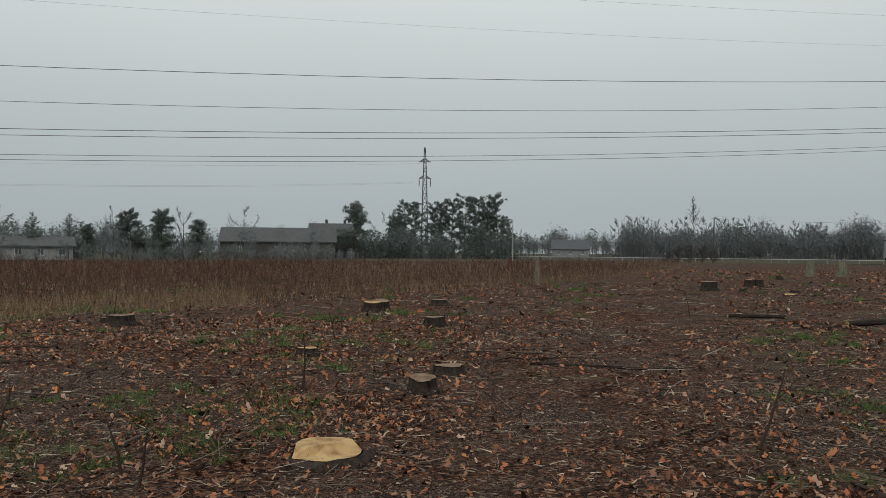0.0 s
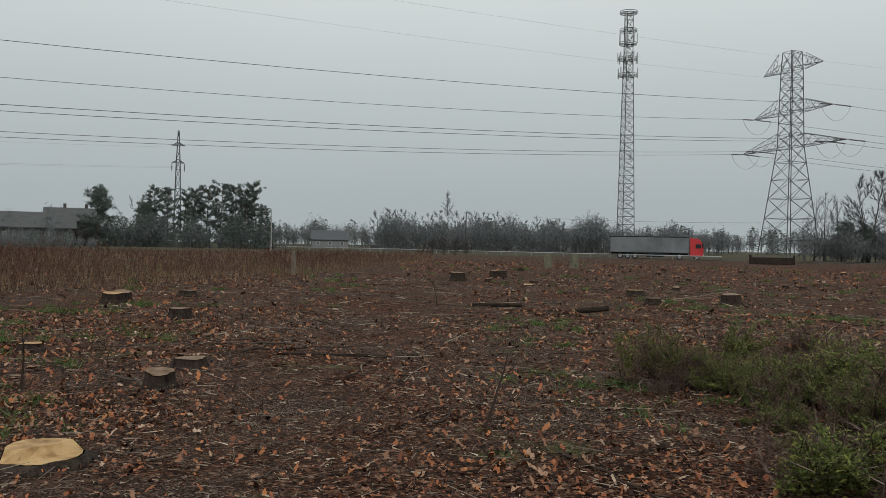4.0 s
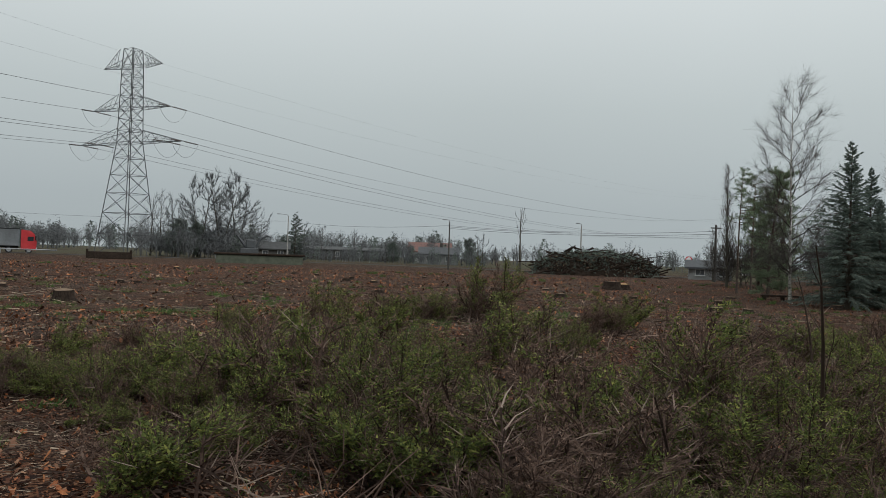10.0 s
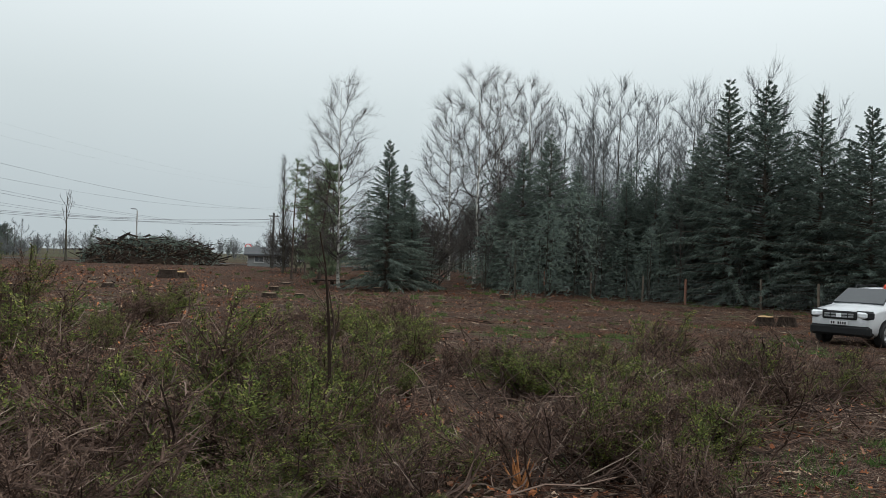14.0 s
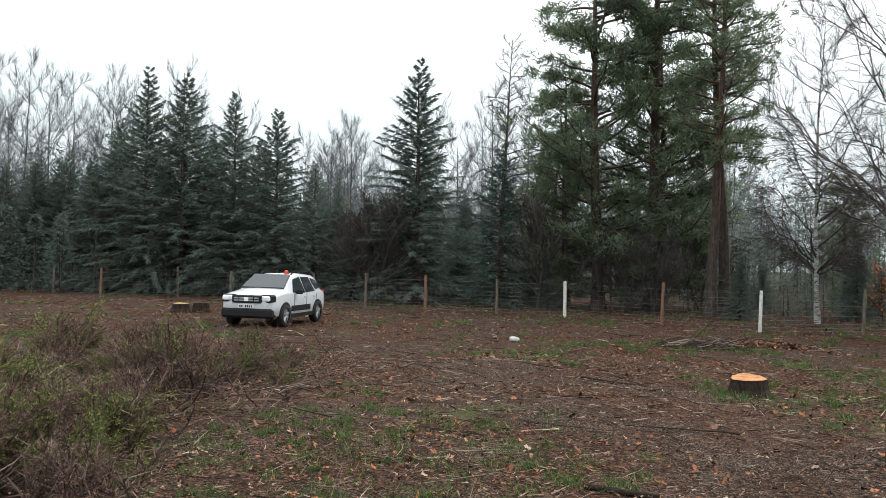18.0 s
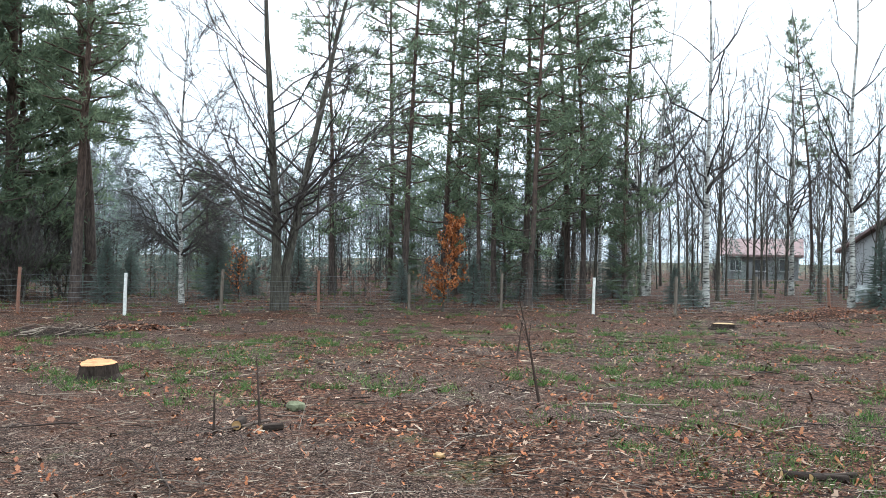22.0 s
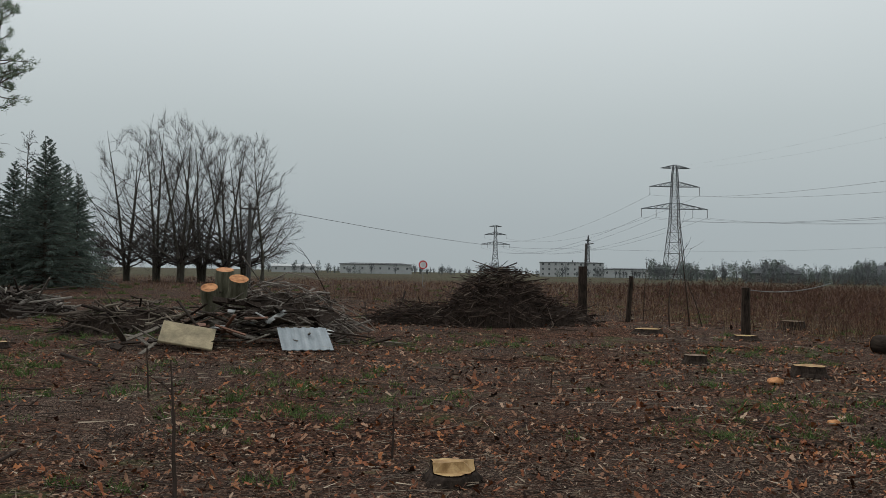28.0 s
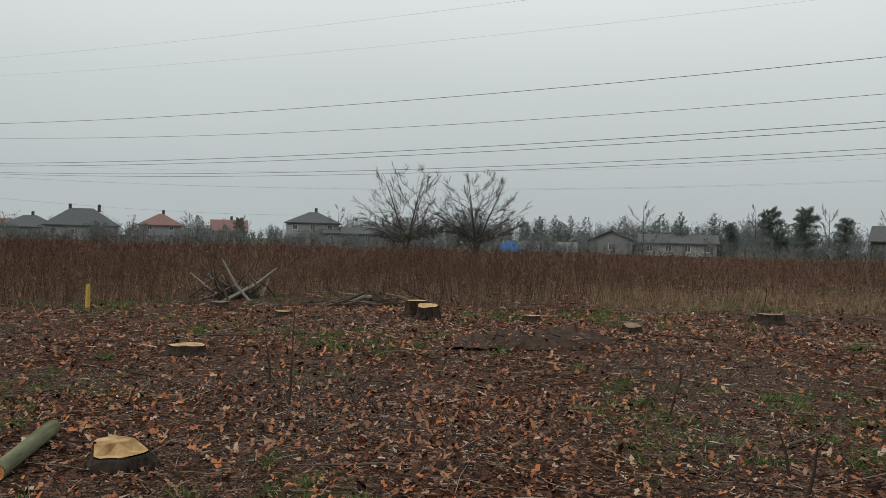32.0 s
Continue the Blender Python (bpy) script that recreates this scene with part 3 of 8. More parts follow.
def pine_tree(H, r, cb=0.5, nb=46, reach=0.17, tufts=8, per=12, wob=0.012, dead=8, tl=0.3, tipr=0.45, flat=0.45, dip=0.0):
    """A pine: a long bare stem and an open crown of needle tufts on crooked limbs."""
    wood, crown = MB(), MB()
    stem = wander((0, 0, -0.15), (rng.normal(0, 0.02), rng.normal(0, 0.02), 1), H, 12, wob, 0.03)
    rad = r * (1 - np.linspace(0, 1, 13) * 0.88)
    rad[0] *= 1.3
    tube(wood, stem, rad, 8)
    base, way = [], []
    for i in range(nb):
        f = cb + (0.985 - cb) * (i + rng.uniform(0, 1)) / nb
        g = (f - cb) / (1 - cb)
        p, _ = on_path(stem, f)
        a = rng.uniform(0, 2 * np.pi)
        L = H * reach * (1 - (1 - tipr) * g ** 1.4) * rng.uniform(0.55, 1.1) * (0.55 + 0.45 * min(1, g * 4))
        d = np.array([math.cos(a), math.sin(a), rng.uniform(-0.15, 0.35) + 0.35 * g + dip])
        lp = wander(p, d, L, 5, 0.14, 0.05)
        tube(wood, lp, np.linspace(0.03 + 0.12 * r, 0.01, 6), 4)
        for j in range(tufts):
            q, t = on_path(lp, 0.35 + 0.65 * (j + 0.9) / tufts)
            q = q + rng.normal(0, 0.10 * L + 0.05, 3) * np.array([1, 1, flat])
            dd = unit(rng.normal(0, 1, (per, 3)) + t * 0.7 + np.array([0, 0, 0.5]))
            base.append(np.repeat(q[None], per, 0) + rng.normal(0, 0.10, (per, 3)))
            way.append(dd * tl * rng.uniform(0.6, 1.3, (per, 1)))
    for i in range(dead):
        p, _ = on_path(stem, cb * rng.uniform(0.35, 1.0))
        a = rng.uniform(0, 2 * np.pi)
        lp = wander(p, (math.cos(a), math.sin(a), rng.uniform(-0.3, 0.2)), rng.uniform(0.6, 2.2), 4, 0.2, -0.03)
        tube(wood, lp, np.linspace(0.025, 0.006, 5), 3)
    blades(crown, np.concatenate(base), np.concatenate(way), 0.042 * (tl / 0.24))
    return wood, crown


def spruce_tree(H, R, nb=220, per0=42, fl=0.46, ragged=0.22, foot=0.03):
    """A spruce: whorls of drooping boughs, each a fan of needled twigs."""
    wood, crown = MB(), MB()
    tube(wood, wander((0, 0, -0.15), (0, 0, 1), H * 1.0, 10, 0.006, 0.02), np.linspace(0.014 * H, 0.012, 11), 7)
    base, way = [], []
    for i in range(nb):
        f = foot + (0.985 - foot) * (1 - (1 - (i + rng.uniform(0, 0.9)) / nb) ** 0.69)
        L = R * (1 - f) ** 0.95 * rng.uniform(1 - ragged * 2, 1 + ragged) + 0.10
        a = i * 2.39996 + rng.normal(0, 0.25)
        d = np.array([math.cos(a), math.sin(a), 0.12 + 0.75 * f ** 2])
        lp = wander((0, 0, f * H), d, L, 5, 0.05, -0.09 * (1 - f) + 0.03 * f)
        tube(wood, lp, np.linspace(0.012 + 0.008 * L, 0.005, 6), 3)
        per = int(per0 * (0.45 + 0.75 * min(1, L / R)))
        fs = rng.uniform(0.12, 1.0, per) ** 0.8
        seg = np.minimum((fs * 5).astype(int), 4)
        q = lp[seg] + (lp[seg + 1] - lp[seg]) * (fs * 5 - seg)[:, None]
        t = unit(lp[seg + 1] - lp[seg])
        side = unit(np.cross(t, np.array([0, 0, 1.0])))
        sg = rng.choice([-1, 1], per)[:, None]
        ln = fl * (0.45 + 0.8 * (1 - fs))[:, None] * rng.uniform(0.6, 1.2, (per, 1)) * (0.36 + 0.64 * min(1, L / 1.5))
        base.append(q)
        way.append(unit(t * 0.8 + side * sg * rng.uniform(0.2, 1.0, (per, 1)) + rng.normal(0, 0.3, (per, 3)) - np.array([0, 0, 0.45])) * ln)
    blades(crown, np.concatenate(base), np.concatenate(way), 0.070 * fl / 0.46)
    return wood, crown


PROTO = {}


def proto(kind, makers, mats, name, label, category, group=""):
    """Registers the models of one kind of tree; each is (height, wood mesh, crown mesh)."""
    PROTO[kind] = dict(models=[], mats=mats, name=name, label=label, category=category, group=group, todo=[])
    for h, (wood, crown) in makers:
        PROTO[kind]["models"].append((h, wood.mesh("trunk", mats[0], True), crown.mesh("crown", mats[1])))


def plant(kind, x, y, H, turn=None, wide=1.0):
    PROTO[kind]["todo"].append((x, y, H, rng.uniform(0, 360) if turn is None else turn, wide))


def plant_all():
    for k in PROTO.values():
        roots = {}
        for i, (x, y, H, turn, wide) in enumerate(k["todo"]):
            vi = i % len(k["models"])
            h, wood, crown = k["models"][vi]
            s = H / h
            m = stand(x, y, turn, s * wide, 0, s)
            if vi not in roots:
                ob = thing(k["name"], Matrix(), k["label"], k["category"], k["group"])
                part("trunk", wood, None, ob)
                part("crown", crown, None, ob)
                roots[vi] = [ob, m]
            else:
                copy_thing(roots[vi][0], m)
        for ob, m in roots.values():
            ob.matrix_basis = m

# ---- ground ----
g_r = np.concatenate([np.linspace(0, 30, 61), np.geomspace(31, 90, 24), np.geomspace(100, 2600, 20)])
g_a = np.linspace(0, 2 * np.pi, 145)[:-1]
gx, gy = np.outer(g_r, np.cos(g_a)), np.outer(g_r, np.sin(g_a))
gz = G(gx, gy)
ground = MB()
k_ring = np.arange(len(g_r) - 1)[:, None] * 144
k_a = np.arange(144)[None]
ground.add(np.stack([gx, gy, gz], -1).reshape(-1, 3), np.stack([k_ring + k_a, k_ring + 144 + k_a, k_ring + 144 + (k_a + 1) % 144, k_ring + (k_a + 1) % 144], -1).reshape(-1, 4))
solo("ground", ground, M_GROUND, "cleared woodland soil under leaf litter and chips", "ground", kind="structure", smooth=True)

# ---- tree models ----
proto("pineS", [(16, pine_tree(16, 0.16, 0.52, 34, 0.16, 7, 12))], (M_PINE_B, M_PINE_N), "pine_tree", "slender pine with a bare stem and small crown", "pine", "pines")
proto("pineM", [(h, pine_tree(h, 0.145, cb, 42, 0.14, 7, 17, 0.02, 22)) for h, cb in ((20, 0.46), (21, 0.56), (19, 0.36), (20, 0.60))], (M_PINE_B, M_PINE_N), "pine_tree", "tall straight pine with reddish upper bark", "pine", "pines")
proto("pineL", [(20, pine_tree(20, 0.27, 0.38, 70, 0.19, 9, 19, 0.03, 10))], (M_PINE_B, M_PINE_N), "pine_tree", "old leaning pine with dark furrowed bark", "pine", "pines")
proto("pineW", [(h, pine_tree(h, 0.2, 0.05, 84, 0.26, 12, 22, 0.02, 6, 0.26, 0.42, 0.16, -0.06)) for h in (13, 14)], (M_PINE_B, M_PINE_N), "pine_tree", "bushy green pine with boughs to the ground", "pine", "pines")
proto("pineG", [(h, pine_tree(h, 0.16, cb, 62, 0.18, 9, 13, 0.02, 14, 0.34, 0.5, 0.30, -0.14)) for h, cb in ((20, 0.16), (21, 0.24), (19, 0.14))], (M_PINE_B, M_PINE_N), "pine_tree", "feathery green pine with boughs low down", "pine", "pines")
proto("birchN", [(18, crown_tree(18, 0.13, 0.3, w, 20, 7, 9, f, 1.5, 0.14, 0.010, 0.08)) for w, f in ((0.18, 1), (0.2, 2), (0.17, 1))], (M_BIRCH, M_TWIG), "birch_tree", "airy bare birch with white flaking bark", "birch", "birches")
proto("pole", [(17, bare_tree(17, 0.10, 0.2, 26, 0.62, 0.26, 5, 7, 0.09, 0.0, 0.013, 0.03)) for _ in range(3)], (M_BARK, M_TWIG), "bare_tree", "thin straight leafless tree in the wood", "tree", "bare trees")
proto("spruce", [(12, spruce_tree(12, r, n, 76, 0.50, 0.30)) for r, n in ((4.4, 270), (4.0, 260), (4.8, 290))], (M_SPR_B, M_SPR_N), "spruce_tree", "grey-green spruce with wide drooping boughs", "spruce", "spruces")
proto("spruceB", [(14, spruce_tree(14, 4.4, 300, 76, 0.56, 0.36))], (M_SPR_B, M_SPR_N), "spruce_tree", "tall ragged spruce with a pointed top", "spruce", "spruces")
proto("blue", [(8, spruce_tree(8, 2.8, 170, 56, 0.42, 0.25))], (M_SPR_B, M_BLUE_N), "blue_spruce", "young blue-green spruce with dense boughs", "spruce", "spruces")
proto("larch", [(14, bare_tree(14, 0.15, 0.25, 60, 1.4, 0.17, 6, 9, -0.02, 0.1, 0.012, 0.01))], (M_BARK, M_TWIG), "larch_tree", "bare grey larch with short level branches", "larch")
proto("birch", [(18, crown_tree(18, 0.13, 0.14, w, 42, 9, 28, 1, 1.15, 0.2, 0.0105, 0.075)) for w in (0.165, 0.19, 0.18)], (M_BIRCH, M_TWIG), "birch_tree", "bare birch with white bark and hanging twigs", "birch", "birches")
proto("tall", [(17, crown_tree(17, 0.11, 0.16, w, 38, 7, 24, 1, 1.5, -0.06, 0.014, 0.075)) for w in (0.19, 0.22, 0.2)], (M_BARK, M_TWIG_HAZE), "bare_tree", "tall slender leafless tree with upright branches", "tree", "bare trees")
proto("bigbare", [(20, crown_tree(20, 0.24, 0.14, w, 18, 10, 20, 3, 1.1, 0.03, 0.014, 0.05)) for w in (0.34, 0.38, 0.32)], (M_BARK, M_TWIG), "bare_tree", "large leafless field tree with spreading limbs", "tree", "bare trees")
proto("alder", [(18, bare_tree(18, 0.2, 0.15, 36, 1.0, 0.30, 8, 11, 0.01, 0.05, 0.02, 0.03))], (M_BARK, M_TWIG), "alder_tree", "leafless alder with level side branches", "alder", "bare trees")
proto("poplar", [(16, bare_tree(16, 0.16, 0.10, 44, 0.3, 0.26, 7, 10, 0.1, 0, 0.018, 0.01))], (M_BARK, M_TWIG), "poplar_tree", "narrow leafless poplar with steep branches", "poplar", "bare trees")
proto("shrubT", [(5, bare_tree(5, 0.06, 0.06, 18, 0.9, 0.55, 8, 14, 0.06, 0, 0.014, 0.08, forks=3)) for _ in range(2)], (M_BARK, M_TWIG), "bare_shrub", "leafless shrub with tangled brown twigs", "shrub", "shrubs")
proto("locust", [(12, crown_tree(12, 0.17, 0.2, w, 16, 10, 24, 3, 0.85, 0.0, 0.024, 0.062, False)) for w in (0.66, 0.62)], (M_BARK, M_TWIG), "locust_tree", "leafless field tree with forked dark stems", "tree", "field trees")
# far crowns: haze is painted into their twig and needle colours
proto("shrubF", [(5, bare_tree(5, 0.08, 0.06, 18, 0.9, 0.6, 7, 12, 0.06, 0, 0.035, 0.08, True, 3))], (M_BARK, M_TWIG_HAZE), "bare_shrub", "haze-grey leafless shrub far across the field", "shrub", "distant shrubs")
proto("round", [(10, crown_tree(10, 0.13, 0.12, 0.42, 16, 9, 20, 1, 1.0, 0, 0.032, 0.07)) for _ in range(2)], (M_BARK, M_TWIG_HAZE), "bare_tree", "round leafless tree among the far houses", "tree", "distant trees")
proto("dark", [(8, pine_tree(8, 0.15, 0.10, 70, 0.42, 9, 15, 0.05, 0, 0.42, 0.42, 0.3)) for _ in range(2)], (M_SPR_B, M_HAZE_N), "evergreen_tree", "broad haze-grey evergreen among the far houses", "tree", "distant trees")
proto("conF", [(9, spruce_tree(9, 3.6, 80, 56, 0.7, 0.35))], (M_SPR_B, M_HAZE_N), "spruce_tree", "spruce with open tiers beside far houses", "spruce", "distant trees")
proto("spruceF", [(12, spruce_tree(12, 5.2, 100, 60, 0.9, 0.3))], (M_SPR_B, M_HAZE_N), "spruce_tree", "broad spruce beside the far road", "spruce", "distant trees")
proto("pineF", [(16, pine_tree(16, 0.2, 0.12, 60, 0.30, 9, 18, 0.03, 4, 0.55, 0.5, 0.3)) for _ in range(3)], (M_PINE_B, M_HAZE_N), "pine_tree", "pine in a dark grove across the field", "pine", "distant pines")
proto("alderF", [(15, crown_tree(15, 0.17, 0.08, 0.32, 20, 9, 24, 1, 1.1, 0, 0.06, 0.07)) for _ in range(3)], (M_BARK, M_TWIG_HAZE), "alder_tree", "haze-grey leafless alder in a far wood", "alder", "distant trees")
proto("tallF", [(20, bare_tree(20, 0.2, 0.5, 24, 0.6, 0.26, 6, 10, 0.05, 0, 0.07, 0.02, True))], (M_BARK, M_TWIG_HAZE), "bare_tree", "tall leafless tree rising from a distant wood", "tree", "distant trees")
proto("popl", [(16, crown_tree(16, 0.18, 0.08, 0.2, 20, 7, 12, 1, 1.9, 0, 0.04, 0.08))], (M_BARK, M_TWIG_HAZE), "bare_tree", "upright haze-grey leafless tree beside the pylon", "tree", "distant trees")
proto("bigF", [(18, crown_tree(18, 0.22, 0.08, 0.36, 24, 9, 34, 2, 1.2, 0, 0.04, 0.055)) for _ in range(2)], (M_BARK, M_TWIG_HAZE), "bare_tree", "large haze-grey leafless tree beside the pylon", "tree", "distant trees")
proto("snagT", [(10, bare_tree(10, 0.19, 0.5, 8, 0.6, 0.45, 4, 4, 0.1, 0, 0.03, 0.05))], (M_BARK, M_TWIG), "bare_tree", "lopped pale tree with few branches", "tree", "distant trees")

# east_edge
for x, y, h in [(65.3, 10.7, 9.5), (69.4, 10.3, 9.5)]:
    plant("pineS", x, y, h)
for x, y, h in [(77.0, 13.5, 10.9)]:
    plant("poplar", x, y, h)
for x, y, h in [(54.9, 5.8, 14.3), (72.2, -1.9, 16.7), (66.2, -3.8, 18.1), (74.0, -6.3, 19.0), (75.8, -9.0, 19.2)]:
    plant("birch", x, y, h)
for x, y, h in [(61.7, 8.0, 9.1)]:
    plant("pineW", x, y, h)
for x, y, h in [(52.2, 2.5, 9.8), (57.6, 1.6, 8.8), (54.0, 1.0, 6.5)]:
    plant("spruceB", x, y, h)
for x, y, h in [(79.2, -13.1, 17.5), (82.7, -16.4, 20.1), (80.2, -18.4, 20.3), (85.6, -21.9, 20.2), (81.3, -22.6, 19.3), (76.5, -24.6, 19.3), (79.6, -27.9, 19.2)]:
    plant("tall", x, y, h)
for x, y, h in [(56.3, -0.3, 5.3), (58.2, 2.1, 5.0)]:
    plant("shrubT", x, y, h)
# spruce_wall
for x, y, h in [(57.7, -8.5, 11.5), (59.9, -6.9, 10.9), (62.0, -5.8, 7.6), (56.4, -10.3, 9.0), (55.1, -11.7, 7.7), (53.8, -13.0, 7.7), (53.5, -14.3, 8.1), (51.0, -15.5, 8.5), (50.6, -16.9, 10.4), (50.0, -16.3, 8.4), (47.5, -17.4, 13.3), (45.8, -19.0, 12.8), (46.1, -20.8, 9.8), (42.9, -20.6, 11.6), (41.0, -22.3, 10.6), (39.1, -23.6, 7.6), (39.2, -25.2, 6.7), (44.9, -23.3, 9.5), (52.6, -14.6, 8.4), (54.9, -13.6, 8.2)]:
    plant("spruce", x, y, h)
# north_forest
for x, y, h in [(34.3, -27.0, 13.2), (35.7, -31.6, 6.4)]:
    plant("spruceB", x, y, h)
for x, y, h in [(35.0, -33.8, 15.8)]:
    plant("larch", x, y, h)
for x, y, h in [(30.0, -28.9, 8.2), (35.1, -30.6, 4.6)]:
    plant("blue", x, y, h)
for x, y, h in [(35.7, -25.1, 5.8), (37.0, -25.0, 4.7), (35.6, -25.0, 5.7), (27.7, -29.7, 5.8), (22.9, -32.4, 3.9), (23.2, -35.8, 4.7), (25.0, -32.0, 4.2)]:
    plant("shrubT", x, y, h)
for x, y, h in [(37.0, -24.8, 4.3)]:
    plant("spruce", x, y, h)
for x, y, h in [(26.4, -32.3, 19.5), (25.2, -34.9, 21.0), (28.4, -32.2, 12.3), (30.1, -32.9, 9.1), (26.3, -37.3, 15.7)]:
    plant("pineW", x, y, h, None, 1.15)
for x, y, h in [(20.5, -32.8, 17.8), (21.5, -35.6, 21.0)]:
    plant("pineL", x, y, h)
for x, y, h in [(16.3, -34.0, 14.9)]:
    plant("birch", x, y, h)
for x, y, h in [(12.8, -44.9, 20.6), (7.8, -40.1, 21.7), (6.6, -44.3, 22.2), (6.4, -48.4, 24.4), (3.5, -41.7, 20.9), (2.1, -42.8, 21.8), (-0.2, -44.8, 23.0), (-0.9, -42.8, 21.4), (10.9, -51.7, 24.0), (0.2, -54.8, 24.0)]:
    plant("pineG", x, y, h)
# birch_stand
for x, y, h in [(-6.7, -41.3, 21.4), (-5.0, -52.6, 22.2), (-14.0, -43.6, 20.8), (-14.7, -56.9, 21.9), (-4.7, -60.7, 19.3), (-22.8, -58.4, 18.7), (-2.3, -54.8, 18.0)]:
    plant("birchN", x, y, h)
for x, y, h in [(-17.0, -60.4, 18.9), (-7.5, -66.4, 15.5), (-23.0, -51.8, 21.4), (-27.5, -56.4, 19.9)]:
    plant("pineM", x, y, h)
for x, y, h in [(-8.6, -64.3, 16.9), (-12.5, -59.5, 15.2), (-16.1, -69.0, 14.3), (-18.6, -64.1, 12.7), (-21.2, -69.6, 17.0), (-22.6, -64.9, 15.7), (-28.1, -70.3, 17.9), (-4.3, -72.7, 14.5), (-11.7, -74.9, 13.5), (-25.9, -61.5, 14.3), (-28.1, -75.7, 14.1), (-14.3, -77.5, 12.4), (-19.0, -74.4, 13.7)]:
    plant("pole", x, y, h)
# pine_stand
for x, y, h in [(-24.5, -46.6, 23.0), (-24.6, -44.3, 23.6), (-29.5, -50.7, 24.5), (-32.6, -53.5, 24.3), (-29.4, -46.0, 24.7), (-33.4, -50.6, 25.9), (-31.9, -46.8, 24.6), (-38.6, -54.3, 24.4), (-31.9, -44.3, 25.1), (-36.3, -48.5, 25.5), (-42.0, -54.2, 25.8), (-34.9, -43.2, 23.3), (-39.9, -48.2, 24.7), (-38.0, -44.5, 23.5), (-44.1, -49.8, 23.7), (-41.0, -44.5, 22.3), (-48.5, -51.2, 21.5), (-40.9, -41.9, 21.4), (-47.1, -46.9, 21.5), (-45.3, -43.0, 19.3), (-23.6, -51.6, 21.5), (-28.5, -58.0, 23.3), (-43.7, -50.2, 23.4), (-44.1, -47.1, 22.0), (-46.7, -47.4, 21.8)]:
    plant("pineM", x, y, h)
for x, y, h in [(-45.1, -64.4, 17.8), (-52.3, -61.3, 16.8)]:
    plant("pole", x, y, h)
for x, y, h in [(-36.5, -62.8, 9.9), (-30.0, -64.0, 8.7)]:
    plant("shrubT", x, y, h)
# west_trees
for x, y, h in [(-52.9, -58.0, 7.3), (-61.7, -57.8, 9.9), (-62.5, -53.9, 9.9), (-58.7, -49.1, 10.9), (-62.5, -50.7, 10.8), (-64.5, -63.6, 6.8), (-46.7, -58.2, 8.5), (-52.7, -55.5, 6.6)]:
    plant("spruce", x, y, h)
for x, y, h in [(-66.4, -58.6, 14.6)]:
    plant("larch", x, y, h)
for x, y, h in [(-79.6, -52.8, 18.2), (-78.4, -49.0, 18.2), (-83.0, -49.2, 18.3), (-82.6, -45.9, 17.4), (-87.0, -46.1, 17.4), (-80.4, -57.0, 17.6)]:
    plant("bigbare", x, y, h)
for x, y, h in [(-83.5, -42.0, 16.3), (-70.5, -71.7, 11.4)]:
    plant("alder", x, y, h)
for x, y, h in [(-72.6, -54.1, 4.7)]:
    plant("shrubT", x, y, h)
# south_trees
for x, y, h in [(-79.8, 78.5, 12.0), (-72.3, 84.3, 11.6)]:
    plant("locust", x, y, h)
for x, y, h in [(-74.5, 86.4, 6.3), (-83.9, 80.2, 4.5)]:
    plant("shrubF", x, y, h)
for x, y, h in [(-114.3, 151.9, 6.9), (-113.4, 155.0, 8.3), (-109.3, 155.5, 8.8), (-105.3, 155.8, 8.6), (-74.2, 147.4, 8.9), (-69.8, 152.8, 8.9)]:
    plant("conF", x, y, h)
for x, y, h in [(-73.1, 131.0, 9.9), (-63.7, 157.6, 10.3), (-53.0, 166.8, 10.8), (-56.8, 233.2, 14.6), (-15.3, 234.5, 14.9), (-153.7, 128.1, 10.1), (-164.9, 94.6, 7.3), (-154.7, 101.7, 6.3)]:
    plant("round", x, y, h)
for x, y, h in [(-61.1, 160.8, 9.3), (-54.8, 158.8, 9.3), (-69.4, 160.7, 6.5), (-50.0, 164.6, 7.7), (-21.8, 203.8, 13.3), (-159.2, 104.0, 5.7), (-116.4, 130.8, 5.2)]:
    plant("dark", x, y, h)
# south_pines
for x, y, h in [(-10.9, 227.7, 15.3), (-8.0, 233.9, 16.0), (-3.9, 230.0, 14.6), (-1.5, 228.0, 15.7), (2.5, 232.0, 16.9), (5.9, 225.9, 16.9), (9.6, 229.8, 16.8), (12.7, 227.7, 15.8), (15.9, 231.4, 17.8), (17.6, 223.3, 11.3)]:
    plant("pineF", x, y, h)
for x, y, h in [(-13.5, 231.6, 11.6)]:
    plant("dark", x, y, h)
for x, y, h in [(59.9, 278.6, 13.4), (63.0, 272.8, 14.7), (67.8, 275.8, 14.1), (72.4, 278.7, 13.1), (78.3, 279.2, 13.5), (79.6, 270.5, 13.9), (87.7, 272.2, 14.0), (91.3, 268.9, 14.3), (96.7, 271.3, 13.7), (98.8, 264.1, 13.7), (102.7, 264.8, 12.7), (110.5, 268.1, 11.0), (110.9, 257.1, 12.1), (116.1, 259.2, 11.8), (118.2, 256.0, 11.7), (125.4, 248.1, 11.1), (132.2, 251.3, 11.6)]:
    plant("alderF", x, y, h)
for x, y, h in [(88.0, 286.8, 21.4)]:
    plant("tallF", x, y, h)
